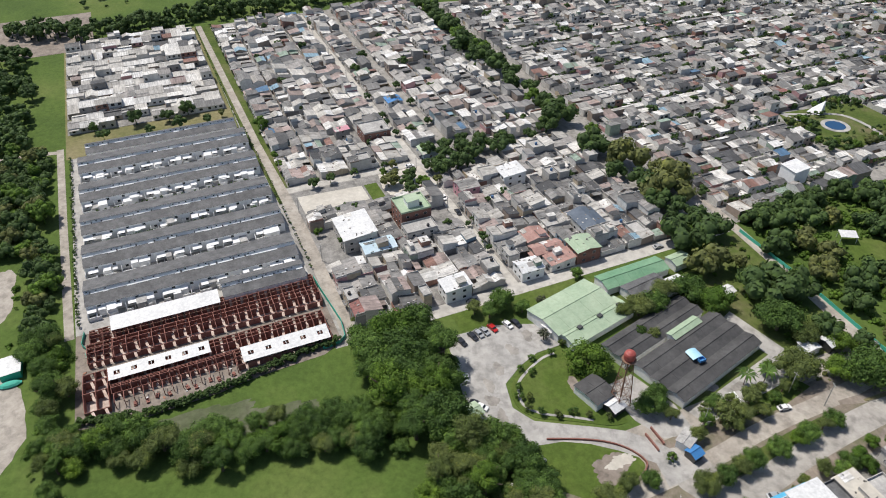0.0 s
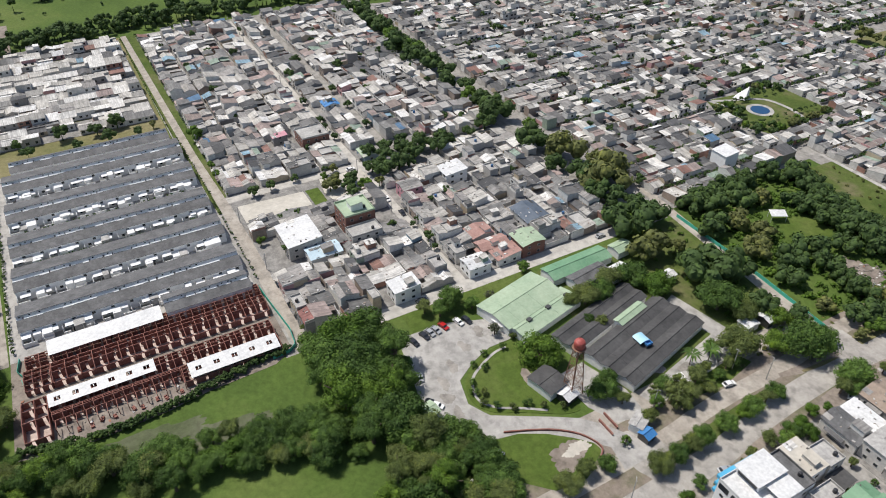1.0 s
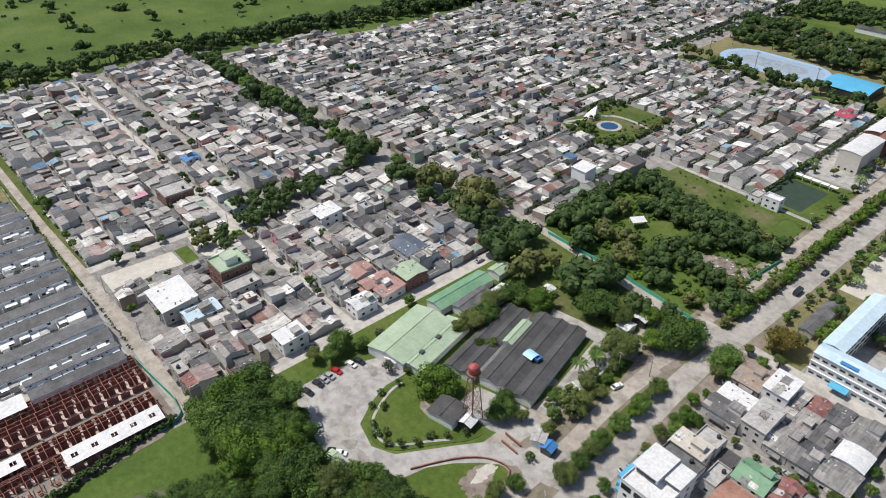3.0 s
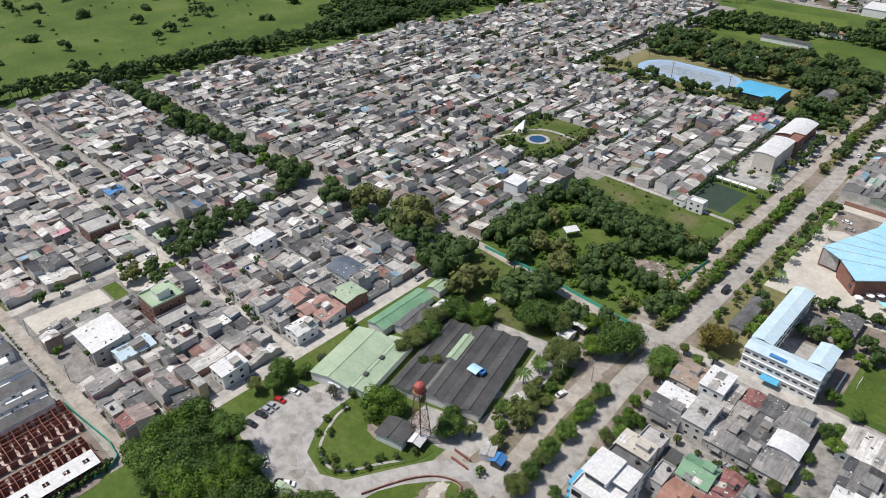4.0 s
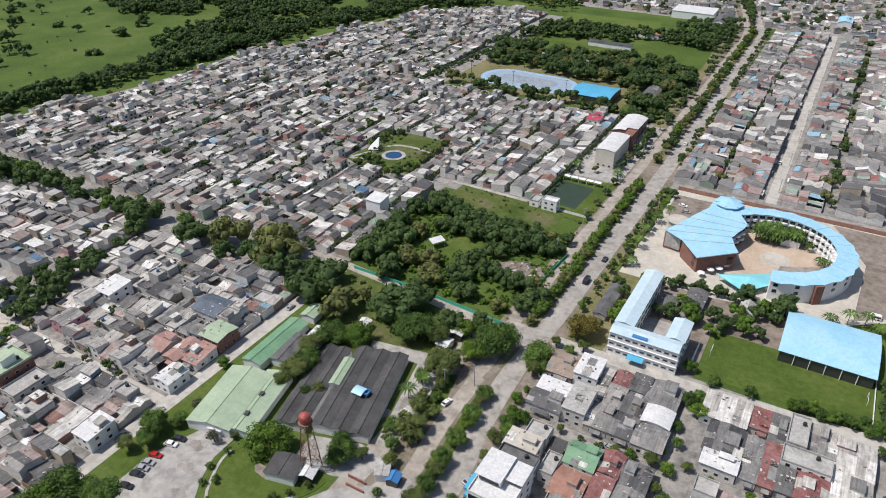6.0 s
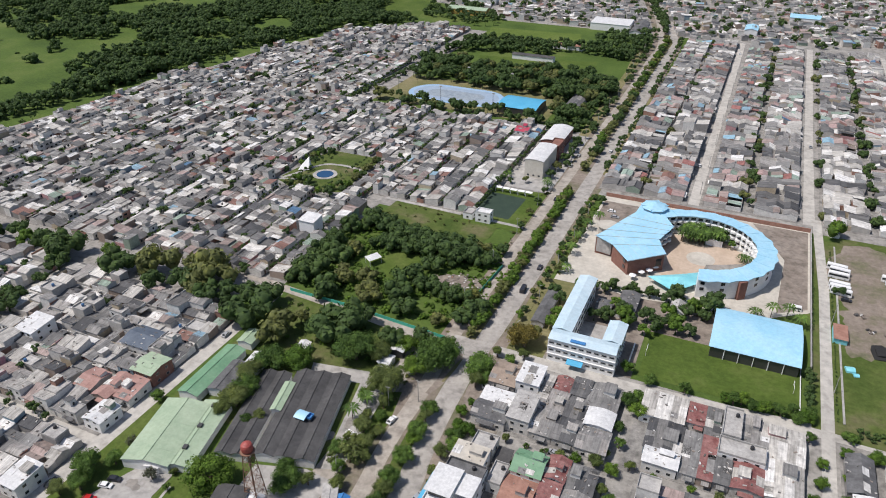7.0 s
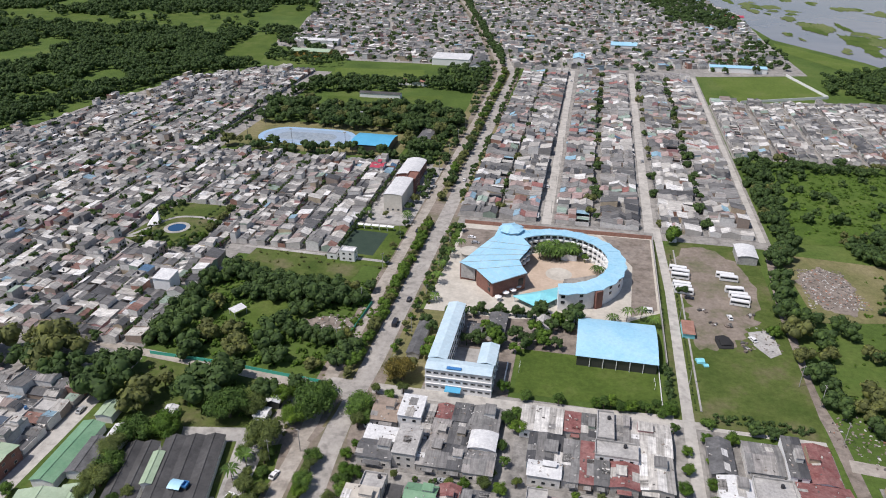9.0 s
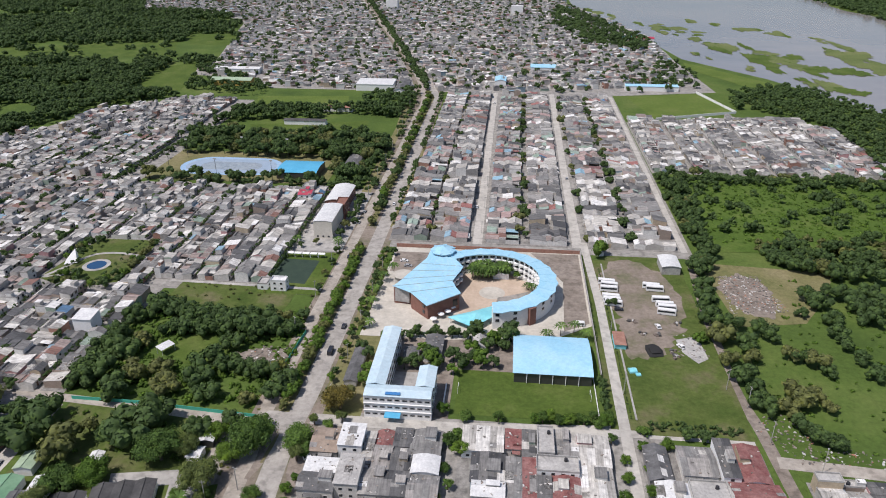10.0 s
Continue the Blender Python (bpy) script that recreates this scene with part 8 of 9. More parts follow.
for _x, _y, _r, _k in [
                       (-68.6, 186, 2.6, "olive"), (-68, 165, 2.4, "bright"), (-65.8, 157.6, 2.8, "bright"),
                       (-64.4, 149.6, 2.6, "round"), (-66.8, 145, 2.6, "olive"), (-92, 152, 2.2, "round"), (-94, 157, 2.6, "olive"), (-90.4, 144, 2.4, "olive"), (-68, 200, 2.2, "olive"), (-88, 133, 2.6, "olive"), (-62, 198, 2.2, "round"),
                       (-66, 137, 2.0, "olive"), (-66, 117, 2.2, "round"), (-64, 110, 2.6, "bright")]:
    tree(_x, _y, _r, _r * 1.6 + 1.0, _k, "beside the avenue")
_y = 208
while _y < 352:
    tree(-81.5 + _p.uniform(-0.7, 0.7), _y, _p.uniform(2.5, 3.5), _p.uniform(4.2, 6.0), _p.choice(["bright", "bright", "olive"]), "in the avenue's median", 0.18, "avenue trees")
    _y += _p.uniform(3.3, 5.2)
_y = 214
while _y < 352:
    tree(-67.5 + _p.uniform(-0.8, 0.8), _y, _p.uniform(1.4, 2.4), _p.uniform(2.6, 4.6), _p.choice(["smallolive", "small", "bright"]), "in a side strip of the avenue", 0.18, "avenue trees")
    _y += _p.uniform(4.5, 7.5)
_y = 386
while _y < 730:
    _dx = -0.02 * max(0, _y - 520)
    if _p.random() < 0.9:
        tree(-82 + _dx + _p.uniform(-1, 1), _y, _p.uniform(2.8, 4.4), _p.uniform(5, 8), _p.choice(["round", "olive", "bright"]), "in the avenue's median", 0.1, "avenue trees")
    if _p.random() < 0.75:
        tree(-69.6 + _dx + _p.uniform(-1, 1), _y + 3, _p.uniform(1.8, 3.0), _p.uniform(4, 6), "round", "beside the avenue", 0.1, "avenue trees")
    if _p.random() < 0.7:
        tree(-94 + _dx * 1.2 + _p.uniform(-2, 2), _y + 1, _p.uniform(2.0, 3.6), _p.uniform(4, 7), "round", "beside the avenue", 0.05, "avenue trees")
    _y += _p.uniform(5, 8)
# overgrown lot
for _x, _y, _r, _k in [(-164.7, 222.1, 7.2, "wide"), (-161.7, 207.7, 7, "wide"), (-150.3, 209.7, 6.4, "round"), (-161.2, 235.5, 6.4, "wide"), (-148, 221.3, 6, "olive"), (-138, 224.5, 5.5, "olive"), (-139.4, 204.1, 6.2, "olive"), (-132.5, 212.8, 5.8, "olive"), (-128.7, 199.1, 6, "wide"), (-121.5, 206.8, 4.2, "olive"), (-122.1, 221.8, 6.3, "round"), (-121.7, 234.1, 7, "round"), (-112.3, 229.3, 5.4, "round"), (-113.6, 211, 5.1, "round"), (-105.6, 203.9, 6.4, "round"), (-98.1, 199.8, 3.6, "olive"), (-103.4, 227.8, 4.8, "round"), (-96.8, 227.2, 5.7, "round"), (-91.3, 229.8, 3.8, "olive"), (-84.9, 220.4, 5.5, "round"), (-88.1, 213.6, 4.6, "round"), (-90.3, 204.9, 4.9, "olive"), (-85.5, 202, 3.5, "round"), (-97.1, 209.5, 3.2, "olive")] + [(-133.7, 256.9, 6.4, "wide"), (-125.8, 259, 6.9, "wide"), (-117.2, 258.4, 8.4, "wide"), (-108, 256, 7.3, "wide"), (-104.1, 262.1, 6.8, "wide"), (-97.3, 259.5, 4.7, "round"), (-116.5, 246.8, 5.1, "round"), (-141.5, 257.7, 5.4, "wide"), (-148.5, 255.7, 4.9, "round"), (-157.5, 244.5, 4.8, "olive")] + [(-170.4, 263, 6.3, "wide"), (-162.1, 272.1, 6.9, "wide"), (-170.5, 248.3, 5.5, "round"), (-170.2, 236.4, 5.9, "wide"), (-169.5, 224.5, 6.3, "wide"), (-166.9, 214.5, 6.1, "wide"), (-160.8, 204.5, 5.9, "round"), (-150.8, 268.3, 5.6, "wide"), (-139.8, 265.3, 6, "round"), (-129.6, 256.6, 5.9, "wide"), (-146.4, 257.5, 4.4, "round")]:
    if _y > 205.5 + 0.06 * (-92 - _x):
        tree(_x, _y, _r * 1.16, _r * 1.2 + 2.0, _k, "in the overgrown lot")
for _x, _y, _r, _k in [(-154, 274, 5.0, "wide"), (-146, 270, 5.2, "round"), (-138, 272, 4.8, "wide"), (-130, 268, 5.4, "wide"), (-122, 270, 5.0, "round"), (-115, 268, 5.4, "wide"), (-107, 271, 5.2, "wide"), (-100, 268, 4.6, "olive"), (-94, 262, 4.2, "round"), (-92, 272, 3.6, "round")]:
    tree(_x, _y, _r, _r * 1.2 + 2.0, _k, "at the back of the overgrown lot")
woods("bushes_clearing", [(x, y, _p.uniform(1.2, 2.9), _p.uniform(1.0, 2.6)) for x, y in scatter([(-164, 210), (-94, 207), (-88, 226), (-84, 262), (-96, 282), (-122, 274), (-140, 282), (-172, 284)], 4.0, 51, 0.85, 0.45, ((-128, 246, 14), (-144, 240, 6), (-104, 240, 8), (-116, 266, 8)))], "fresh green undergrowth in the overgrown lot", "bushes", M_LEAF_FRESH)
woods("bushes_dry_strip", [(x, y, _p.uniform(0.5, 1.4), _p.uniform(0.6, 1.6)) for x, y in scatter([(-170, 288), (-140, 284), (-124, 286), (-110, 296), (-112, 303), (-166, 303)], 4.5, 53, 0.5)], "weeds and bushes on the dry strip", "bushes", M_LEAF_OLIVES)
for _x, _y, _r, _k in [(-64, 268, 2.4, "olive"), (-63.4, 276, 2.0, "round"), (-64, 294, 2.2, "olive"), (-63, 306, 2.4, "round"), (-63.4, 320, 2.2, "olive"), (-62.6, 332, 2.4, "bright"), (-62, 345, 2.6, "round"), (-93, 300, 2.2, "round"), (-93.6, 316, 2.4, "olive"), (-93.4, 330, 2.2, "round"),
                       (-94, 344, 2.4, "round"), (-97, 366, 3.0, "round"), (-96.6, 378, 3.2, "olive"), (-96, 392, 3.4, "round"), (-96, 410, 3.6, "wide"), (-96.4, 424, 3.4, "round"), (-108, 354, 2.2, "olive"), (-116, 350, 2.0, "round"), (-122, 348, 2.4, "round")]:
    tree(_x, _y, _r, _r * 1.6 + 1.0, _k, "beside the avenue")
# big trees along the tree-lined street
for _i in range(13):
    _x = -470 + _i * 7.4
    tree(_x + _p.uniform(-1.5, 1.5), 188 + _p.uniform(-4, 4), _p.uniform(5.0, 7.6), _p.uniform(8, 12), _p.choice(["wide", "round", "wide", "bright"]), "along a tree-lined street")
for _x, _y, _r, _k in [(-391, 184, 9, "wide"), (-378, 188, 7, "wide"), (-368, 182, 6.7, "wide"), (-359, 189, 7, "round"), (-350, 186, 7.9, "round"), (-338, 190, 6.4, "wide"), (-326, 184, 7.5, "wide"), (-316, 190, 5.6, "round"), (-305, 186, 5.6, "bright"),
                       (-296, 189, 6.4, "wide"), (-286, 188, 8.0, "wide"), (-278, 184, 10.4, "wide"), (-273, 176, 6.0, "wide"), (-260, 195, 4.0, "bright"), (-247.6, 185, 8.6, "round"), (-240.4, 191, 5.6, "wide"), (-230, 192, 11.0, "olive"),
                       (-222.5, 182, 6.0, "round"), (-209, 189, 7.2, "wide"), (-199.7, 195, 13.6, "olive"), (-194, 184.6, 6.6, "wide"), (-186, 189, 6.2, "wide"), (-172, 185, 6.4, "bright"), (-179, 193, 5.4, "wide"), (-214, 199, 6.0, "olive")]:
    tree(_x, _y, _r, _r * 1.1 + 3.2, _k, "along a tree-lined street")
# squares of the western quarter
for _x, _y, _r, _k in [(-257, 88, 3.6, "olive"), (-252, 92, 4.0, "round"), (-258, 96, 3.4, "round"), (-250, 99, 3.2, "bright"), (-275, 112, 4.0, "round"), (-268, 118, 4.4, "wide"), (-262, 113, 4.2, "wide"),
                       (-271, 127, 4.6, "round"), (-264, 131, 4.4, "wide"), (-279, 131, 3.6, "round"), (-258, 125, 3.2, "round"), (-331, 44, 4.6, "bright"), (-300, 43.4, 2.4, "bright"), (-292, 43.5, 2.2, "bright"),
                       (-242, 46, 2.0, "bright"), (-232, 45.6, 2.2, "bright"), (-244, 58, 1.8, "round")] + [(-246, 62, 1.9, "round"), (-247, 52, 1.8, "olive"), (-270, 62, 2.6, "round"), (-269, 54, 2.8, "round"), (-352, -30, 3.6, "round"), (-350, -8, 3.2, "round"), (-352, 6, 3.8, "round"), (-350, 20, 3.4, "round"), (-356, 28, 2.6, "olive"), (-365, -14, 4.6, "round"),
                       (-366, 12, 4.4, "round"), (-362, 2, 3.8, "round"), (-363, -34, 3.4, "round"), (-216, 108, 2.0, "small"), (-400, 120, 3.2, "round"), (-430, 90, 3, "round"), (-345, 68, 3, "round"), (-177, 44, 1.8, "olive")]:
    tree(_x, _y, _r, _r * 1.7 + 0.8, _k, "among the houses")
for _x, _y, _r, _k in [(-256, 85, 3.8, "olive"), (-246, 92, 4.2, "round"), (-255, 112, 5.2, "wide"), (-258, 120, 5.6, "round"), (-264, 144, 5.4, "round"), (-271, 137, 5.4, "wide"), (-262, 108, 4.2, "wide"), (-267, 150, 4.4, "round"), (-250, 106, 2.6, "olive"),
                       (-272, 150, 4.6, "wide"), (-268, 129, 4.8, "wide"), (-276, 121, 4.2, "round"), (-262, 90, 2.8, "olive"), (-266, 86, 2.2, "bright"), (-271.5, 74, 2.2, "round"), (-271, 92, 2.4, "olive"), (-270, 164, 3.6, "wide"), (-382, 110, 3.4, "round"),
                       (-382, 66, 3.0, "round"), (-382, 140, 3.6, "wide"), (-300, 104.6, 2.0, "small"), (-320, 104.8, 2.2, "small"), (-345, 104.6, 2.2, "small"), (-214, 104.4, 1.5, "small"), (-196, 104.8, 1.6, "small"), (-330, 124.4, 2.4, "round"), (-305, 124.2, 2.2, "round"), (-352, 124.2, 2.6, "round")]:
    tree(_x, _y, _r, _r * 1.5 + 1.0, _k, "on the small square" if _x > -280 else "among the houses")
# park
for _x, _y in scatter([(-246, 302), (-244, 346), (-199, 349), (-196, 302), (-216, 288)], 4.6, 8, 0.95, 0.4, ((-221, 322, 17), (-232, 316, 12), (-213, 340, 12), (-226, 340, 12), (-238, 304, 8), (-214, 308, 9))):
    tree(_x, _y, _p.uniform(2.0, 3.4), _p.uniform(3, 5), _p.choice(["round", "bright", "olive"]), "in the park", 0.17)
for _x, _y, _r, _k in [(-6, 321, 2.6, "round"), (1, 324, 2.8, "round"), (-12, 323, 2.4, "bright"), (-2, 328, 2.6, "wide"), (6, 322, 2.2, "bright")]:
    tree(_x, _y, _r, _r * 1.8 + 1.2, _k, "in the ring's garden", 0.1)
# school grounds and field edges
for _x, _y, _r, _k in [(-60.5, 210, 6.6, "rusty"), (-58, 216, 3.6, "olive"), (-55, 226, 3.2, "bright"), (-54, 233, 3.0, "bright"), (-56, 244, 3.4, "round"), (-60, 250, 3.0, "round"), (-36, 241, 3.6, "round"), (-30, 246, 3.8, "round"),
                       (-34, 250, 3.2, "bright"), (-27, 238, 3.4, "bright"), (-40, 238, 3.2, "round"), (-20, 246, 4.2, "round"), (-13, 252, 3.8, "bright"), (-16, 240, 3.4, "round"), (-9, 246, 3.8, "bright")] + [(-3, 243, 3.0, "round"),
                       (-6, 256, 3.6, "round"), (-20, 236, 3.0, "bright"), (-14, 263, 3.6, "wide"), (4, 263.5, 5.6, "wide"), (-12, 268, 4.0, "wide"), (-22, 264, 3.4, "wide"), (-30, 264, 3.2, "wide"), (-38, 264, 3.0, "wide"), (-21, 211, 2.8, "bright"),
                       (-12, 207.6, 2.4, "round"), (0, 208, 2.6, "round"), (-17, 193, 3.2, "round"), (-12.6, 189, 3.4, "bright"), (-14, 196, 3.0, "round")] + [(-58, 202, 2.4, "olive"), (-15.6, 172, 2.2, "round"), (-15.4, 160, 2.4, "bright"), (-10.6, 164, 1.8, "olive"), (-13.5, 148, 2.2, "round"), (-10, 140, 2.2, "bright"), (-50, 159.6, 1.6, "olive"), (-3, 162, 1.6, "bright"), (8, 162.4, 1.6, "bright"), (16, 162.4, 1.8, "olive"), (24, 162, 1.6, "round"), (33, 163, 2.0, "bright"), (40.6, 200, 2.2, "round"), (44, 164, 2.0, "bright"), (51.4, 186, 1.8, "bright"), (50.8, 168, 2.2, "bright")]:
    tree(_x, _y, _r, _r * 1.6 + 1, _k, "beside the school")
grove([(-52, 236), (-21, 236), (-20, 262), (-52, 262)], 5.6, 71, ["round", "bright", "round", "wide"], (2.8, 4.2), (5, 7.5), "in the school grounds", 0.66, ((-38, 247, 6.5), (-29, 252, 8), (-30, 258, 7)))
grove([(-20, 241), (4, 241), (4, 264), (-20, 264)], 5.4, 72, ["round", "bright", "wide"], (2.6, 4.0), (5, 7), "behind the school field", 0.75, ((-9.7, 254, 6), (0, 247, 6)))
for _i in range(11):
    tree(14 + _i * 2.6 + _p.uniform(-0.6, 0.6), 209.6 + _p.uniform(-1, 1.4), _p.uniform(2.0, 3.0), _p.uniform(4, 5.6), _p.choice(["round", "bright", "round"]), "along the school field", 0.05)
for _i in range(6):
    tree(40.4, 212 + _i * 4.5, _p.uniform(1.8, 2.6), _p.uniform(4, 5.4), "round", "along the school field", 0.05)
for _x, _y, _r, _k in [(-62, 176, 2.6, "round"), (-66.5, 171, 1.8, "bright"), (-63, 158, 3.0, "bright"), (-66, 154, 3.0, "round"), (-63.5, 150, 2.6, "olive"), (-67.5, 184, 3.2, "round"), (-66, 190, 2.4, "olive"), (-21, 161, 2.8, "olive"),
                       (-27, 160.4, 2.2, "bright"), (-32, 160, 1.8, "olive"), (-19.6, 166, 2.6, "olive"), (-16.5, 151, 2.4, "olive"), (-18, 180, 2.6, "round"), (-43, 159.6, 1.4, "small"), (-37, 159.8, 1.4, "small"), (44.2, 190, 2.0, "bright"),
                       (43.6, 181, 2.4, "bright"), (42, 172, 2.8, "bright"), (51.2, 198, 2.2, "bright"), (59.6, 198.6, 2.6, "bright"), (51, 176, 2.4, "bright"), (-33, 184, 1.6, "bright"), (-44, 150, 1.6, "olive"), (-40, 142, 2.2, "olive")]:
    tree(_x, _y, _r, _r * 1.5 + 0.6, _k, "among the southern houses", 0.05)
# palms and shrubs of the round building
def palm_mesh(seed):
    s = Shape()
    r = random.Random(seed)
    for i in range(13):
        a = i * 2.4
        d = Vector((math.cos(a), math.sin(a), 0))
        n = Vector((-d.y, d.x, 0)) * 0.28
        p0, p1, p2 = Vector((0, 0, 0)), d * 1.3 + Vector((0, 0, 0.5 + 0.3 * r.random())), d * 2.4 + Vector((0, 0, -0.5 * r.random()))
        s.face([p0, p1 - n, p1 + n])
        s.face([p1 - n, p2, p1 + n])
    return s.mesh("fronds", M_LEAF)
PALMS = [palm_mesh(i) for i in range(3)]
def palm(x, y, h, where):
    t = thing("palm_tree", "palm tree with feathery green fronds " + where, "palm", pose(x, y, 0.08, 0, 0, _p.uniform(0, 360)), "palms")
    s = Shape()
    s.tube((0, 0, 0), (0.1, 0, h), 0.16, 0.1, 7)
    part("trunk", s, M_BARK, t)
    f = part("fronds", _p.choice(PALMS), None, t)
    f.matrix_basis = Matrix.Translation((0.1, 0, h)) @ Matrix.Diagonal((1.6, 1.6, 1.5, 1))
for _x, _y in scatter([(-20, 318), (-14, 330), (3, 331), (4, 322), (-6, 320)], 2.4, 18, 0.97):
    palm(_x, _y, _p.uniform(3.5, 6.5), "in the ring's garden")
for _x, _y in [(12, 312), (14, 308), (-63, 286), (-64, 300), (-62, 314), (-61, 270), (-58, 322), (32, 272), (26, 270), (37, 268), (20, 268), (-96, 356), (-94, 350), (-120, 356)]:
    palm(_x, _y, _p.uniform(2.2, 5.5), "on the forecourt")
for _x, _y in [(-99.5, 155), (-101, 148)]:
    palm(_x, _y, 5.0, "in the paved yard")
woods("weeds_avenue", [(x, y, _p.uniform(0.5, 1.3), _p.uniform(0.4, 1.4)) for x, y in scatter([(-95, 206), (-91.4, 206), (-92, 352), (-95, 352)], 2.6, 161, 0.6) + scatter([(-66.4, 206), (-63, 206), (-63, 350), (-66.4, 350)], 2.8, 162, 0.55)
                       + scatter([(-66.6, 112), (-63.4, 112), (-64, 200), (-67.4, 200)], 3.0, 163, 0.5) + scatter([(-94, 125), (-90.6, 125), (-92, 198), (-95, 198)], 3.0, 164, 0.5)
                       + scatter([(-79.6, 384), (-84.8, 384), (-90, 700), (-86, 700)], 3.0, 165, 0.6)], "weeds and low shrubs along the avenue's dusty edges", "weeds", M_LEAF_OLIVES)
hedge("hedge_round", [(-50, 263.4), (-30, 263), (-8, 266)], 2.6, 3.2, "dense hedge between school and round building", 11, 0.9)
hedge("hedge_lane", [(41.9, 268), (41.9, 350)], 1.1, 1.5, "shrubs along the grey boundary wall", 14, 1.9)
hedge("hedge_lane", [(61, 199.6), (92, 200.6)], 1.2, 1.3, "clipped hedge along a lane", 12, 0.7)
hedge("hedge_lane", [(49.6, 214), (49.6, 340)], 0.9, 0.8, "low weeds beside the concrete lane", 13, 1.6)
for _i, _a in enumerate(ALLEYS[:12]):
    _lo, _hi = (306, 438) if _a > -165 else (212, 438) if _a > -262 else (206, 560)
    hedge("hedge_alley", [(_a, _lo), (_a, _hi)], 2.6, 4.0, "shrubs and small trees along a narrow alley", 40 + _i, 3.4 if _i % 3 else 2.0)
hedge("hedge_alley", [(-279, 440), (-262, 650)], 4.0, 3.4, "green alley with trees between far house rows", 60, 2.2)
hedge("hedge_alley", [(-330, 450), (-322, 620)], 3.0, 3.0, "green alley with trees between far house rows", 61, 3.0)
hedge("hedge_street", [(-500, 43.6), (-400, 43.6), (-330, 43.6), (-274, 43.8)], 1.6, 1.7, "weeds and shrubs along the pale street", 62, 2.4)
hedge("hedge_street", [(-494, 33.6), (-345, 34.6)], 1.2, 1.4, "weeds along the pale street", 63, 3.4)
hedge("hedge_street", [(-212, 38), (-270, 37.2), (-340, 36)], 1.3, 1.5, "shrubs beside the row houses", 64, 2.4)
hedge("hedge_rows", [(-340, -45.8), (-275, -45.6), (-212, -45)], 1.5, 1.7, "shrubs at the gable ends of the row houses", 65, 1.5)
# gardens in the eastern quarter
for _x0, _y0, _y1 in ((10.4, 375, 735), (70.5, 375, 735), (-45.1, 380, 735), (8, 380, 735), (73, 380, 735), (45.6, 375, 735)):
    _y = _y0
    while _y < _y1:
        tree(_x0 + _p.uniform(-1, 1), _y, _p.uniform(2.2, 4.8), _p.uniform(3.8, 6.5), _p.choice(["round", "wide", "round", "olive"]), "in a back garden among the houses", 0.1)
        _y += _p.uniform(12, 44)
tree(51.5, 356, 6.6, 10, "bright", "at the corner of the bus yard")
tree(52.5, 300, 3.2, 5, "round", "beside the bus yard")
for _x, _y, _r, _k in [(52.8, 206.1, 3, "round"), (60.1, 200.2, 3, "round"), (68.3, 205.8, 3.9, "round"), (74.4, 204.6, 3.5, "round")]:
    tree(_x, _y, _r * 0.85, _r * 1.3, _k, "at the edge of the grass lot")
# green belts right of the track
grove([(102, 340), (103, 356), (105, 490), (122, 490), (118, 420), (112, 350), (108, 336)], 5.0, 9, DARK, (3.4, 5.2), (6, 9), "beside the earth track", 1.0)
grove([(146, 352), (180, 348), (250, 350), (290, 372), (300, 430), (250, 410), (190, 378), (140, 374)], 6.4, 12, DARK, (3.6, 5.4), (6, 9), "in the overgrown lot", 0.75)
grove([(186, 262), (192, 330), (240, 330), (252, 290), (226, 262)], 8.5, 11, ["wide", "round", "olive"], (3.6, 5.6), (6, 9), "in the wild meadow", 0.72)
for _x, _y, _r, _k in [(100.6, 338.7, 6.3, "wide"), (99.1, 319.6, 6, "round"), (96.5, 302.1, 7.5, "wide"), (96.3, 288.3, 6.1, "wide"), (86.8, 270.8, 3.7, "bright"), (96.7, 271.8, 6.9, "olive"), (104.5, 283.1, 5.5, "wide"), (115.5, 278.4, 6.1, "wide"), (105.5, 267.2, 5.8, "round"), (104.9, 256.6, 5.2, "olive"), (94.5, 253.9, 5.1, "olive"), (98.1, 242.2, 6, "wide"), (101, 235.6, 4.4, "round"), (99.8, 225.8, 5.2, "wide"), (102, 222.2, 4.3, "round"), (119.5, 274, 3.3, "round")] + [(115.2, 228.4, 7.8, "grey"), (109.2, 223, 5.3, "olive"), (121.9, 233.3, 4.5, "grey"), (124.5, 225.9, 3.4, "grey"), (110, 213.5, 4.7, "wide"), (112.8, 209.1, 5.1, "wide"), (116.1, 207.6, 4.6, "round"), (118.9, 204.9, 4.2, "wide"), (121.8, 260.9, 4.3, "olive"), (127.1, 258.8, 5.3, "wide"), (131.1, 255.1, 5.8, "grey"), (134, 249.7, 3.7, "wide"), (151.6, 261.3, 4.4, "wide"), (152.1, 249.5, 4.8, "wide")] + [(146.9, 312.7, 6.1, "wide"), (150.8, 307.5, 6.1, "wide"), (159.5, 316.8, 5.7, "round"), (166, 314.6, 6.3, "wide"), (167.3, 303.7, 6.8, "wide"), (169, 293.5, 6.7, "wide"), (177.9, 304.8, 6.9, "wide"), (152, 291.8, 5.3, "wide"), (149.4, 278.9, 5.7, "wide"), (149, 270.6, 4.5, "round"), (179, 320.5, 5.8, "wide"), (139.6, 297.8, 3.5, "round"), (148.6, 350.2, 6, "wide"), (156.1, 346.9, 7.3, "wide"), (164, 345, 7.3, "grey"), (170.2, 339.1, 6.6, "wide"), (179, 338.7, 6.7, "wide"), (189.4, 337.2, 6.8, "wide"), (144.8, 356.8, 5.4, "wide")]:
    tree(_x, _y, _r, _r * 1.35 + 0.8, _k, "in the wild meadow")
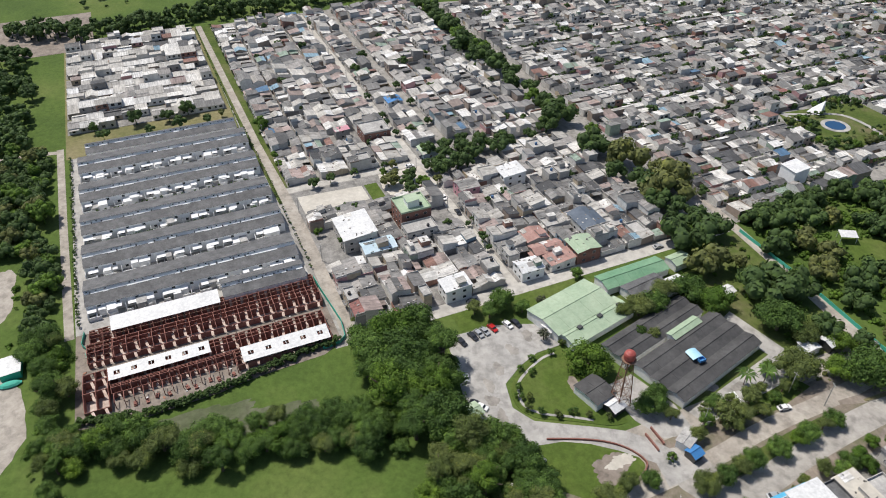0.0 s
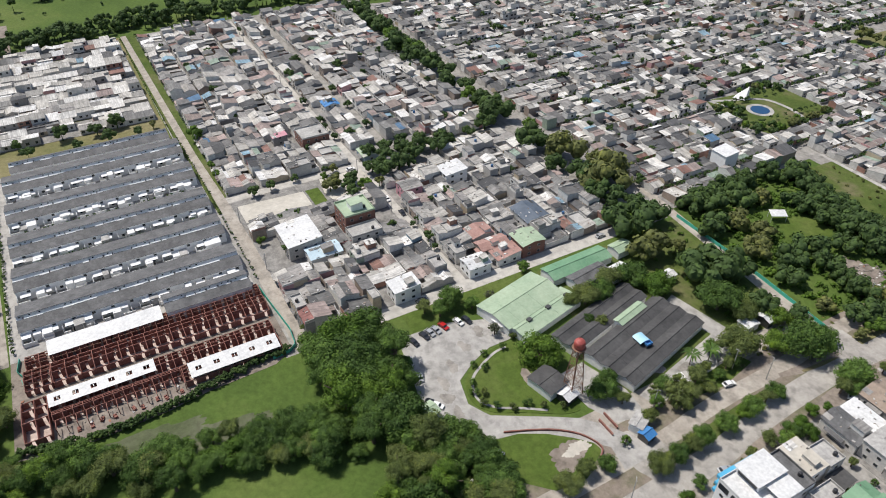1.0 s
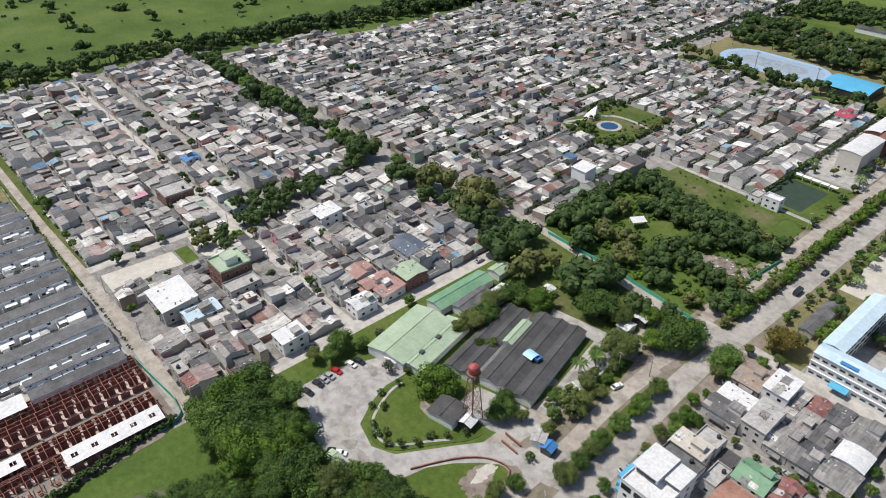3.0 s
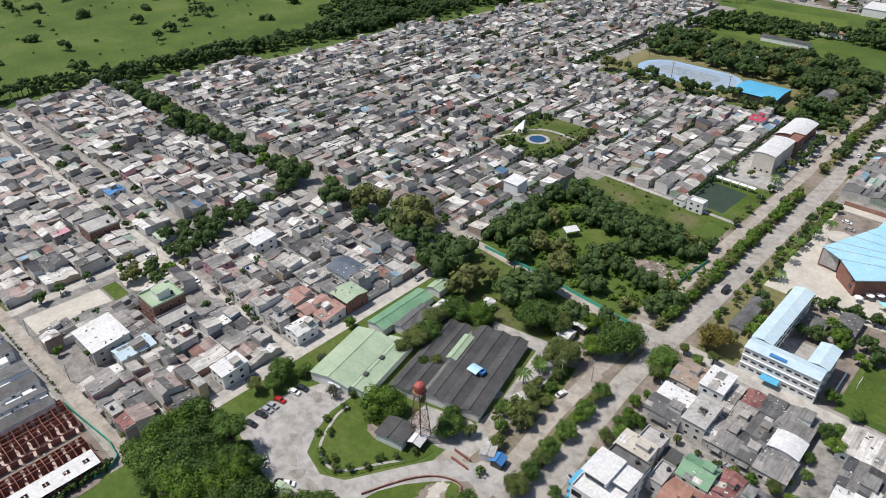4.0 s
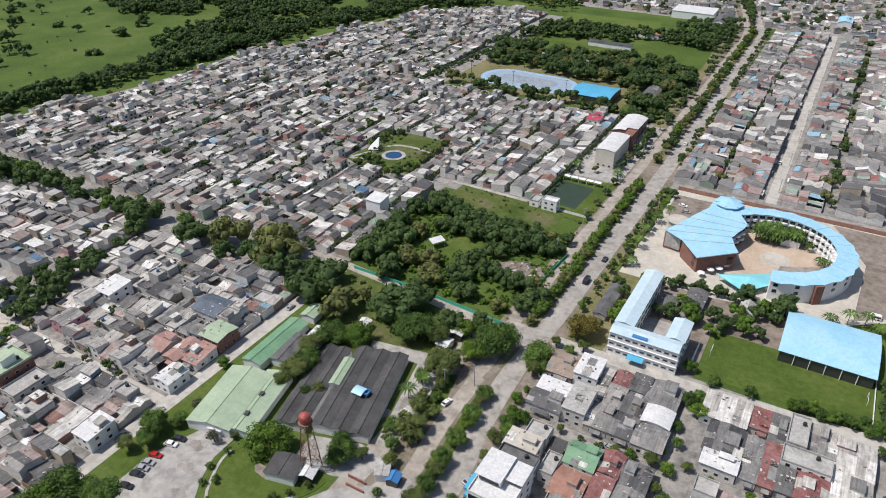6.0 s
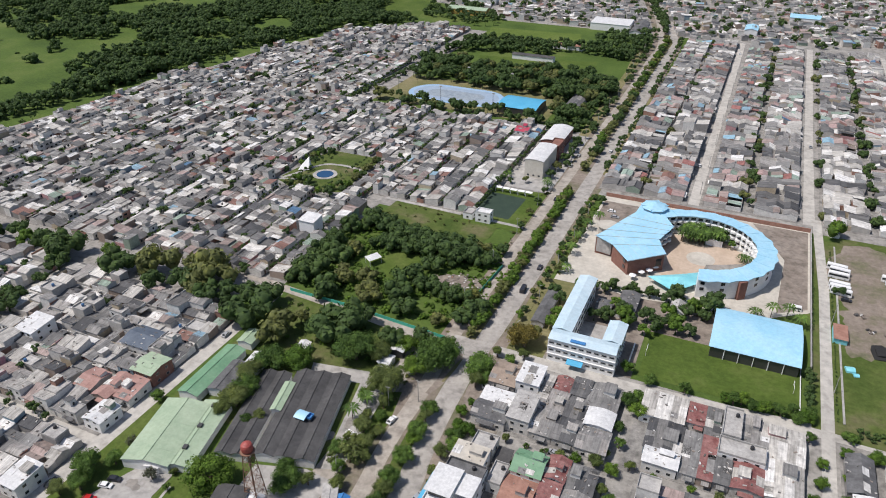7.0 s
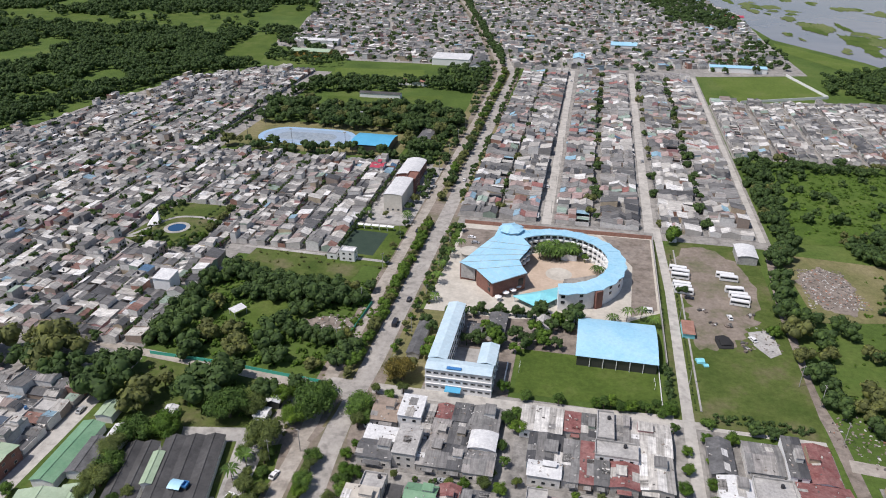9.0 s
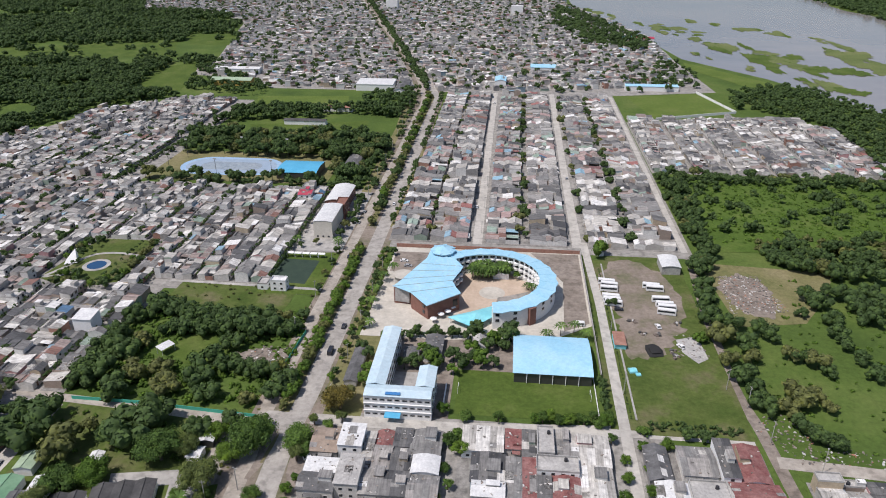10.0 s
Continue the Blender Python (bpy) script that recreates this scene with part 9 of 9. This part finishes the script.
woods("bushes_meadow", [(x, y, _p.uniform(0.5, 1.6), _p.uniform(0.6, 1.8)) for x, y in scatter([(104, 200), (108, 282), (136, 300), (140, 340), (200, 340), (240, 300), (200, 200)], 5.0, 131, 0.6, 0.45, (), 14.0)], "low bushes and weeds in the wild meadow", "bushes", M_LEAF_FRESH)
woods("bushes_dry", [(x, y, _p.uniform(1.6, 3.4), _p.uniform(2.0, 4.2)) for x, y in scatter([(140, 362), (250, 366), (262, 386), (190, 392), (140, 380)], 5.0, 132, 0.6)], "greyish bare-branched bushes in the thicket", "bushes", M_LEAF_OLIVES)
woods("trees_thicket", [(x, y, _p.uniform(2.6, 5.2), _p.uniform(4, 7.5)) for x, y in scatter([(118, 384), (190, 388), (250, 420), (262, 482), (122, 488)], 12, 133, 0.55)], "darker trees standing out of the thicket", "trees")
structure("ground_thicket", poly([(106, 366), (190, 372), (250, 404), (270, 480), (262, 494), (106, 494)], 0.035), M_SCRUB, "bright green scrub ground of the overgrown lot", "scrub")
woods("shrub_thicket", [(x, y, _p.uniform(1.0, 3.4), _p.uniform(0.8, 2.0)) for x, y in scatter([(118, 378), (190, 382), (250, 414), (262, 482), (122, 488)], 4.4, 13, 0.8)], "low fresh green scrub in the overgrown lot", "bushes", M_LEAF_FRESH)
grove([(122, 478), (262, 476), (262, 492), (122, 496)], 6.5, 15, DARK, (3.2, 4.6), (5.5, 8), "beside the estate", 0.9)
woods("woods_marsh", [(x, y, _p.uniform(3, 5.5), _p.uniform(6, 10)) for x, y in scatter([(262, 480), (282, 612), (262, 660), (212, 700), (225, 760), (300, 800), (350, 680), (440, 550), (640, 410), (600, 330), (320, 360)], 7.5, 16, 0.92)],
      "woods between estate and marsh")
woods("bushes_lot", [(x, y, _p.uniform(0.7, 1.6), _p.uniform(1.0, 2.2)) for x, y in scatter([(54, 208), (90, 208), (90, 214), (54, 214)], 2.0, 17, 0.8)], "bushes along the lot's edge", "bushes")
# woods round the rink and playing fields
grove([(-262, 446), (-100, 446), (-100, 458), (-262, 460)], 7.0, 18, DARK, (3.4, 5.0), (6, 9), "behind the house rows", 0.9)
grove([(-262, 512), (-100, 500), (-98, 552), (-115, 570), (-222, 558), (-250, 572), (-268, 550)], 8.0, 19, DARK, (4.4, 6.4), (9, 13), "in a dense dark wood", 0.96)
woods("woods_rink", [(x, y, _p.uniform(3.5, 6), _p.uniform(7, 12)) for x, y in scatter([(-268, 600), (-175, 628), (-165, 644), (-100, 632), (-100, 660), (-140, 662), (-250, 655), (-262, 640)], 7.0, 20, 0.9)], "trees between the playing fields")
woods("woods_fields", [(x, y, _p.uniform(3.5, 6), _p.uniform(7, 11)) for x, y in scatter([(-146, 660), (-100, 660), (-96, 740), (-128, 740), (-150, 700)], 8, 23, 0.8)], "trees beside the avenue")
grove([(-134, 454), (-100, 452), (-98, 556), (-112, 560), (-126, 528), (-130, 500)], 6.4, 181, DARK, (3.2, 5.0), (6, 9), "beside the covered court", 0.8, ((-117, 500, 9), (-117, 488, 8), (-117, 512, 8)))
# far western pasture: tree belt and single trees
BELT = [(-520, -80), (-500, -40), (-506, 40), (-506, 120), (-500, 180), (-490, 210), (-478, 290), (-460, 385), (-446, 518), (-417, 588), (-408, 641), (-345, 696),
        (-368, 712), (-428, 655), (-440, 600), (-470, 522), (-482, 390), (-500, 290), (-512, 210), (-522, 120), (-524, 40), (-520, -30), (-536, -80)]
woods("woods_belt", [(x, y, _p.uniform(3.6, 6.2), _p.uniform(7, 12)) for x, y in scatter(BELT, 6.2, 24, 0.97)], "dark tree belt at the edge of town")
woods("woods_corner", [(x, y, _p.uniform(3.6, 6.5), _p.uniform(7, 11)) for x, y in scatter([(-520, -120), (-480, -60), (-440, -62), (-350, -60), (-350, -120), (-420, -150)], 7.5, 25, 0.85)], "trees and bushes beside the white-roofed houses")
woods("trees_pasture", [(x, y, _p.uniform(3.5, 9), _p.uniform(5, 11)) for x, y in scatter([(-540, 60), (-560, -60), (-640, -20), (-900, 200), (-900, 560), (-560, 410), (-530, 300)], 34, 26, 0.62)], "single trees scattered over the pasture")
woods("bushes_pasture", [(x, y, _p.uniform(1.0, 2.4), _p.uniform(1.4, 3)) for x, y in scatter([(-540, 60), (-560, -60), (-640, -20), (-900, 200), (-900, 560), (-560, 410), (-530, 300)], 30, 27, 0.5)], "bushes scattered over the pasture", "bushes")
FOREST = [(-474, 372), (-462, 400), (-470, 530), (-430, 660), (-350, 716), (-385, 745), (-385, 850), (-380, 900), (-560, 865), (-720, 930), (-900, 900), (-900, 560), (-640, 470), (-545, 410)]
woods("woods_north", [(x, y, _p.uniform(4, 7), _p.uniform(7, 12)) for x, y in scatter(FOREST, 7.6, 28, 0.95, glades=42.0) if not any(inside(x, y, m) for m in MEADOWS)], "wide dark woods beyond the houses")
FOREST2 = [(-430, 1060), (-480, 1240), (-540, 1340), (-720, 1375), (-806, 1530), (-1300, 1800), (-1300, 1000), (-860, 960), (-700, 930), (-500, 1030)]
woods("woods_distant", [(x, y, _p.uniform(6, 10), _p.uniform(8, 14)) for x, y in scatter(FOREST2, 12, 29, 0.9, glades=90.0) if not any(inside(x, y, m) for m in MEADOWS)], "distant dark woods with clearings")
woods("woods_meadow", [(x, y, _p.uniform(3, 6), _p.uniform(6, 9)) for x, y in scatter([(-380, 740), (-262, 700), (-262, 760), (-290, 770), (-360, 860), (-400, 900)], 9, 30, 0.6) if not any(inside(x, y, m) for m in MEADOWS)], "trees along the bright meadow")
woods("trees_meadows", [(x, y, _p.uniform(4, 9), _p.uniform(6, 11)) for m in MEADOWS[:2] for x, y in scatter(m, 20, 171, 0.3)], "trees and bushes scattered over the far meadows", "trees")
woods("trees_town", [(x, y, _p.uniform(2.5, 5), _p.uniform(5, 9)) for x, y in scatter(_town, 17, 32, 0.75)], "trees among distant houses", "trees")
woods("trees_barrio", [(x, y, _p.uniform(1.8, 4.2), _p.uniform(4.5, 7.5)) for x, y in scatter([(-470, 205), (-180, 205), (-180, 440), (-262, 440), (-262, 640), (-400, 640), (-440, 510)], 18, 33, 0.6)], "trees among far house rows", "trees")
woods("trees_west", [(x, y, _p.uniform(1.5, 3.0), _p.uniform(4, 6.5)) for x, y in scatter([(-490, 46), (-200, 46), (-200, 180), (-490, 180)], 22, 34, 0.5)], "trees in back yards of the western quarter", "trees")
_av = [(-88 - 0.272 * (y - 745) + _p.uniform(-3, 3), y, _p.uniform(3.2, 5.2), _p.uniform(6, 10)) for y in np.arange(752, 1700, 5.0)]
woods("trees_avenue_far", _av, "green tree line in the far avenue", "trees")
woods("woods_bank", [(x, y, _p.uniform(4, 8), _p.uniform(8, 13)) for x, y in scatter([(100, 1050), (60, 1300), (80, 1500), (112, 1440), (160, 1250), (205, 1060), (170, 1010)], 10, 35, 0.75)], "trees on the river bank")
woods("woods_far_bank", [(x, y, _p.uniform(6, 10), _p.uniform(9, 14)) for x, y in scatter([(655, 1200), (820, 1200), (820, 1840), (655, 1840)], 14, 36, 0.9)], "trees on the far river bank")
woods("woods_stadium", [(x, y, _p.uniform(3, 5.5), _p.uniform(6, 9)) for x, y in scatter([(120, 780), (200, 785), (215, 860), (212, 940), (190, 960), (150, 850)], 11, 37, 0.75)], "trees behind the football field")

plant()

# reed beds and floating plants in the shallow water
_r = random.Random(44)
REEDS = [([(120, 1500), (210, 1330), (284, 1189)], 16, 22), ([(300, 1335), (360, 1265), (409, 1201), (440, 1140), (480, 1060)], 20, 22), ([(300, 1060), (321, 1016), (345, 950), (372, 870)], 15, 34),
         ([(430, 1030), (440, 950), (460, 880)], 12, 34), ([(330, 830), (365, 785), (400, 735)], 9, 18), ([(235, 1240), (270, 1120), (300, 1030)], 12, 22), ([(240, 1010), (300, 880), (345, 790)], 12, 10)]
_i = 0
for _line, _n, _w in REEDS:
    _line = smooth_line(_line)
    for _k in range(_n):
        _a = _r.random() * (len(_line) - 1.001)
        _q, _e = _line[int(_a)], _line[int(_a) + 1]
        _x, _y = _q[0] + (_e[0] - _q[0]) * (_a % 1) + _r.gauss(0, 0.5) * _w, _q[1] + (_e[1] - _q[1]) * (_a % 1) + _r.gauss(0, 0.4) * _w
        _i += 1
        structure("marsh_%d" % _i, blob(_x, _y, _w * _r.uniform(0.15, 0.55), _w * _r.uniform(0.4, 1.3), 0.08 + 0.003 * _i, 900 + _i, 64, 0.45), _r.choice([M_MARSH, M_MARSH, M_LAWN]), "floating marsh plants in shallow water", "marsh")


# ---- vehicles ----
def car_meshes(kind):
    L, W, H = {"car": (4.3, 1.75, 1.45), "bus": (8.6, 2.4, 2.9), "van": (5.2, 1.95, 2.2)}[kind]
    b = Shape()
    a, c = L / 2, W / 2
    if kind == "car":
        prof = [(-a, 0.35), (a, 0.35), (a, 0.75), (a * 0.55, 0.9), (a * 0.28, 1.35), (-a * 0.55, 1.42), (-a * 0.85, 0.95), (-a, 0.85)]
    else:
        prof = [(-a, 0.35), (a, 0.35), (a, H * 0.5), (a * 0.94, H * 0.93), (a * 0.85, H), (-a * 0.96, H), (-a, H * 0.93)]
    n = len(prof)
    for s, k in ((-1, 0.94), (1, 0.94)):
        b.v.extend((x, s * c * (1 if z < H * 0.62 else k), z) for x, z in prof)
    b.f.append(tuple(range(n)))
    b.f.append(tuple(range(2 * n - 1, n - 1, -1)))
    for i in range(n):
        j = (i + 1) % n
        b.f.append((i, i + n, j + n, j))
    g = Shape()
    if kind == "car":
        for s in (-1, 1):
            y = s * (c * 0.95 + 0.01)
            g.face([(a * 0.45, y, 0.95), (a * 0.25, y * 0.985, 1.3), (-a * 0.52, y * 0.985, 1.34), (-a * 0.72, y, 0.98)])
        g.face([(a * 0.56, -c * 0.85, 0.925), (a * 0.56, c * 0.85, 0.925), (a * 0.3, c * 0.8, 1.35), (a * 0.3, -c * 0.8, 1.35)])
        g.face([(-a * 0.57, -c * 0.8, 1.41), (-a * 0.57, c * 0.8, 1.41), (-a * 0.86, c * 0.82, 0.99), (-a * 0.86, -c * 0.82, 0.99)])
    else:
        for s in (-1, 1):
            y = s * (c + 0.012)
            g.face([(a * 0.9, y, H * 0.52), (a * 0.84, y * 0.97, H * 0.84), (-a * 0.94, y * 0.97, H * 0.84), (-a * 0.94, y, H * 0.52)])
        g.face([(a + 0.01, -c * 0.9, H * 0.52), (a + 0.01, c * 0.9, H * 0.52), (a * 0.95 + 0.01, c * 0.88, H * 0.9), (a * 0.95 + 0.01, -c * 0.88, H * 0.9)])
    w = Shape()
    rr = 0.32 if kind == "car" else 0.42
    w.tube((0, -0.11, 0), (0, 0.11, 0), rr, rr, 12)
    return b, g.mesh("window_glass", M_GLASS), w.mesh("wheel", M_TYRE), (a * 0.62, c * 0.9, rr)


CARS = {}
def vehicle(kind, x, y, yaw, paint, label, z=0.07, group="parked cars"):
    key = (kind, paint.name)
    if kind not in CARS:
        CARS[kind] = car_meshes(kind)
    b, g, w, (wx, wy, rr) = CARS[kind]
    if key not in CARS:
        CARS[key] = b.mesh("body", paint)
    t = thing({"car": "car", "bus": "bus", "van": "van"}[kind], label, kind, pose(x, y, z, 0, 0, yaw), group)
    part("body", CARS[key], None, t)
    part("window_glass", g, None, t, "dark glass")
    for sx in (-1, 1):
        for sy in (-1, 1):
            q = part("wheel", w, None, t)
            q.location = (sx * wx, sy * wy, rr)
    return t


for _i, (_x, _y, _m, _n2) in enumerate([(-153.6, 73.8, M_CARBLACK, "dark"), (-154.6, 78.4, M_CARBLACK, "dark"), (-155, 80.8, M_CARSILVER, "silver"), (-155.2, 83.2, M_CARSILVER, "grey"), (-155.6, 86.4, M_CARRED, "red"),
                                       (-155, 92, M_CARWHITE, "white"), (-154.4, 95, M_CARBLACK, "dark")]):
    vehicle("car", _x, _y, 15, _m, _n2 + " car parked in a row on concrete")
for _x, _y, _a, _m, _n2 in [(-146, 68.6, -15, M_CARWHITE, "white"), (-138.6, 68.4, -15, M_CARSILVER, "silver"), (-127.6, 66.6, 40, M_CARBLACK, "black"), (-125.8, 67.6, 40, M_CARWHITE, "white"), (-116.4, 68, 75, M_CARWHITE, "white"), (-110.2, 69.6, 30, M_CARBLACK, "dark"),
                            (-108.8, 70.4, 30, M_CARWHITE, "white"), (-105, 72.6, 30, M_CARWHITE, "white"), (-102.4, 74.4, 30, M_CARSILVER, "grey"), (-66.2, 127.2, 75, M_CARSILVER, "silver"), (-65, 182, 30, M_CARWHITE, "white"), (-88.5, 152.6, 80, M_CARWHITE, "white"),
                            (-107.8, 122, 80, M_CARWHITE, "white"), (-34, 161, 170, M_CARSILVER, "silver"), (-82, 250, 90, M_CARSILVER, "grey"), (-72.5, 268, 90, M_CARBLACK, "dark"), (-91, 388, 88, M_CARWHITE, "white")] + [(-90.6, 405, 88, M_CARSILVER, "silver"),
                            (-74, 420, 90, M_CARWHITE, "white"), (-55, 338, 0, M_CARWHITE, "white"), (-52, 332, 0, M_CARSILVER, "grey"), (55, 296, 0, M_CARBLACK, "dark"), (78, 266, 120, M_CARWHITE, "white"), (71, 282, 100, M_CARWHITE, "white"),
                            (-269, 100, 90, M_CARWHITE, "white"), (-238, 104, 0, M_CARWHITE, "white"), (-248, 103.6, 0, M_CARSILVER, "silver"), (-225, 105, 0, M_CARBLACK, "dark"), (-171, 86, 90, M_CARBLACK, "dark"), (-171, 168, 90, M_CARSILVER, "grey"),
                            (-20, 420, 90, M_CARWHITE, "white"), (41, 480, 90, M_CARSILVER, "grey"), (-86, 340, 90, M_CARBLACK, "dark"), (-18, 700, 90, M_CARWHITE, "white")]:
    vehicle("car", _x, _y, _a, _m, _n2 + " car standing at the roadside")
vehicle("van", -96.4, 140.4, -10, M_CARWHITE, "white minibus parked in the paved yard", 0.07, "")
vehicle("van", 35, 280, 0, M_CARWHITE, "white pick-up van behind the round building", 0.08, "")
vehicle("van", -73.5, 247, 90, M_CARBLACK, "dark truck driving on the avenue", 0.07, "")
for _x, _y, _a in [(52, 322.4, -8), (53, 319.2, -8), (52.4, 315, -4), (52.4, 306.6, -6), (52.6, 303.6, -4), (53, 300.6, -8), (74, 320, -6), (75.4, 317.4, -4), (76.4, 306.4, 2), (77.4, 301.4, -2), (78, 298.6, -4), (77, 294.4, -8)]:
    vehicle("bus", _x, _y, _a, M_CARWHITE, "white coach parked in the gravel yard", 0.07, "parked buses")


# ---- poles and lamps ----
def pole(x, y, h, label, arm=True, group="street poles"):
    t = thing("utility_pole", label, "pole", pose(x, y, 0.0, 0, 0, _p.uniform(0, 180)), group)
    s = Shape()
    s.tube((0, 0, 0), (0, 0, h), 0.16, 0.1, 6)
    part("shaft", s, M_SLAB, t)
    if arm:
        s = Shape()
        s.box(-0.9, 0.9, -0.06, 0.06, h - 0.7, h - 0.55)
        part("crossarm", s, M_SLAB, t)
for _y in range(125, 720, 34):
    pole(-93 - max(0, _y - 520) * 0.04, _y, 9, "grey concrete utility pole beside the avenue")
for _y in range(215, 352, 28):
    pole(-65, _y, 8, "slim street pole on the avenue's side strip")
for _y in range(380, 730, 40):
    pole(-14.8, _y, 8, "concrete utility pole on a straight street")
    pole(35.6, _y, 8, "concrete utility pole on a straight street")
for _x in range(-480, -190, 36):
    pole(_x, 101.4, 8, "concrete utility pole on a western street")
    pole(_x + 12, 42.8, 8, "concrete utility pole beside the pale street")
for _x, _y in [(90, 237), (97.5, 206), (95, 226), (110, 192), (135, 192), (-84.5, 165), (-72, 98), (48.8, 230), (48.8, 275)]:
    pole(_x, _y, 10, "tall utility pole beside an earth track")
for _gx in (-16.5, 35.5):
    _s = Shape()
    for _dy in (-2.4, 2.4):
        _s.tube((0, _dy, 0), (0, _dy, 2.2), 0.07, 0.07, 6)
    _s.tube((0, -2.4, 2.2), (0, 2.4, 2.2), 0.07, 0.07, 6)
    solid("goal", _s, M_WHITE, "white goal frame on the school field", "goal", m=pose(_gx, 226, 0.05), group="goals")
_s = Shape()
_s.box(37.6, 37.8, 214, 240, 0, 1.0)
solid("field_wall", _s, M_WHITE, "low white wall at the end of the school field", "wall")
_s = Shape()
_s.box(-21.6, -21.2, 212, 228, 0, 1.6)
solid("field_wall", _s, M_WHITE, "white wall beside the school", "wall")
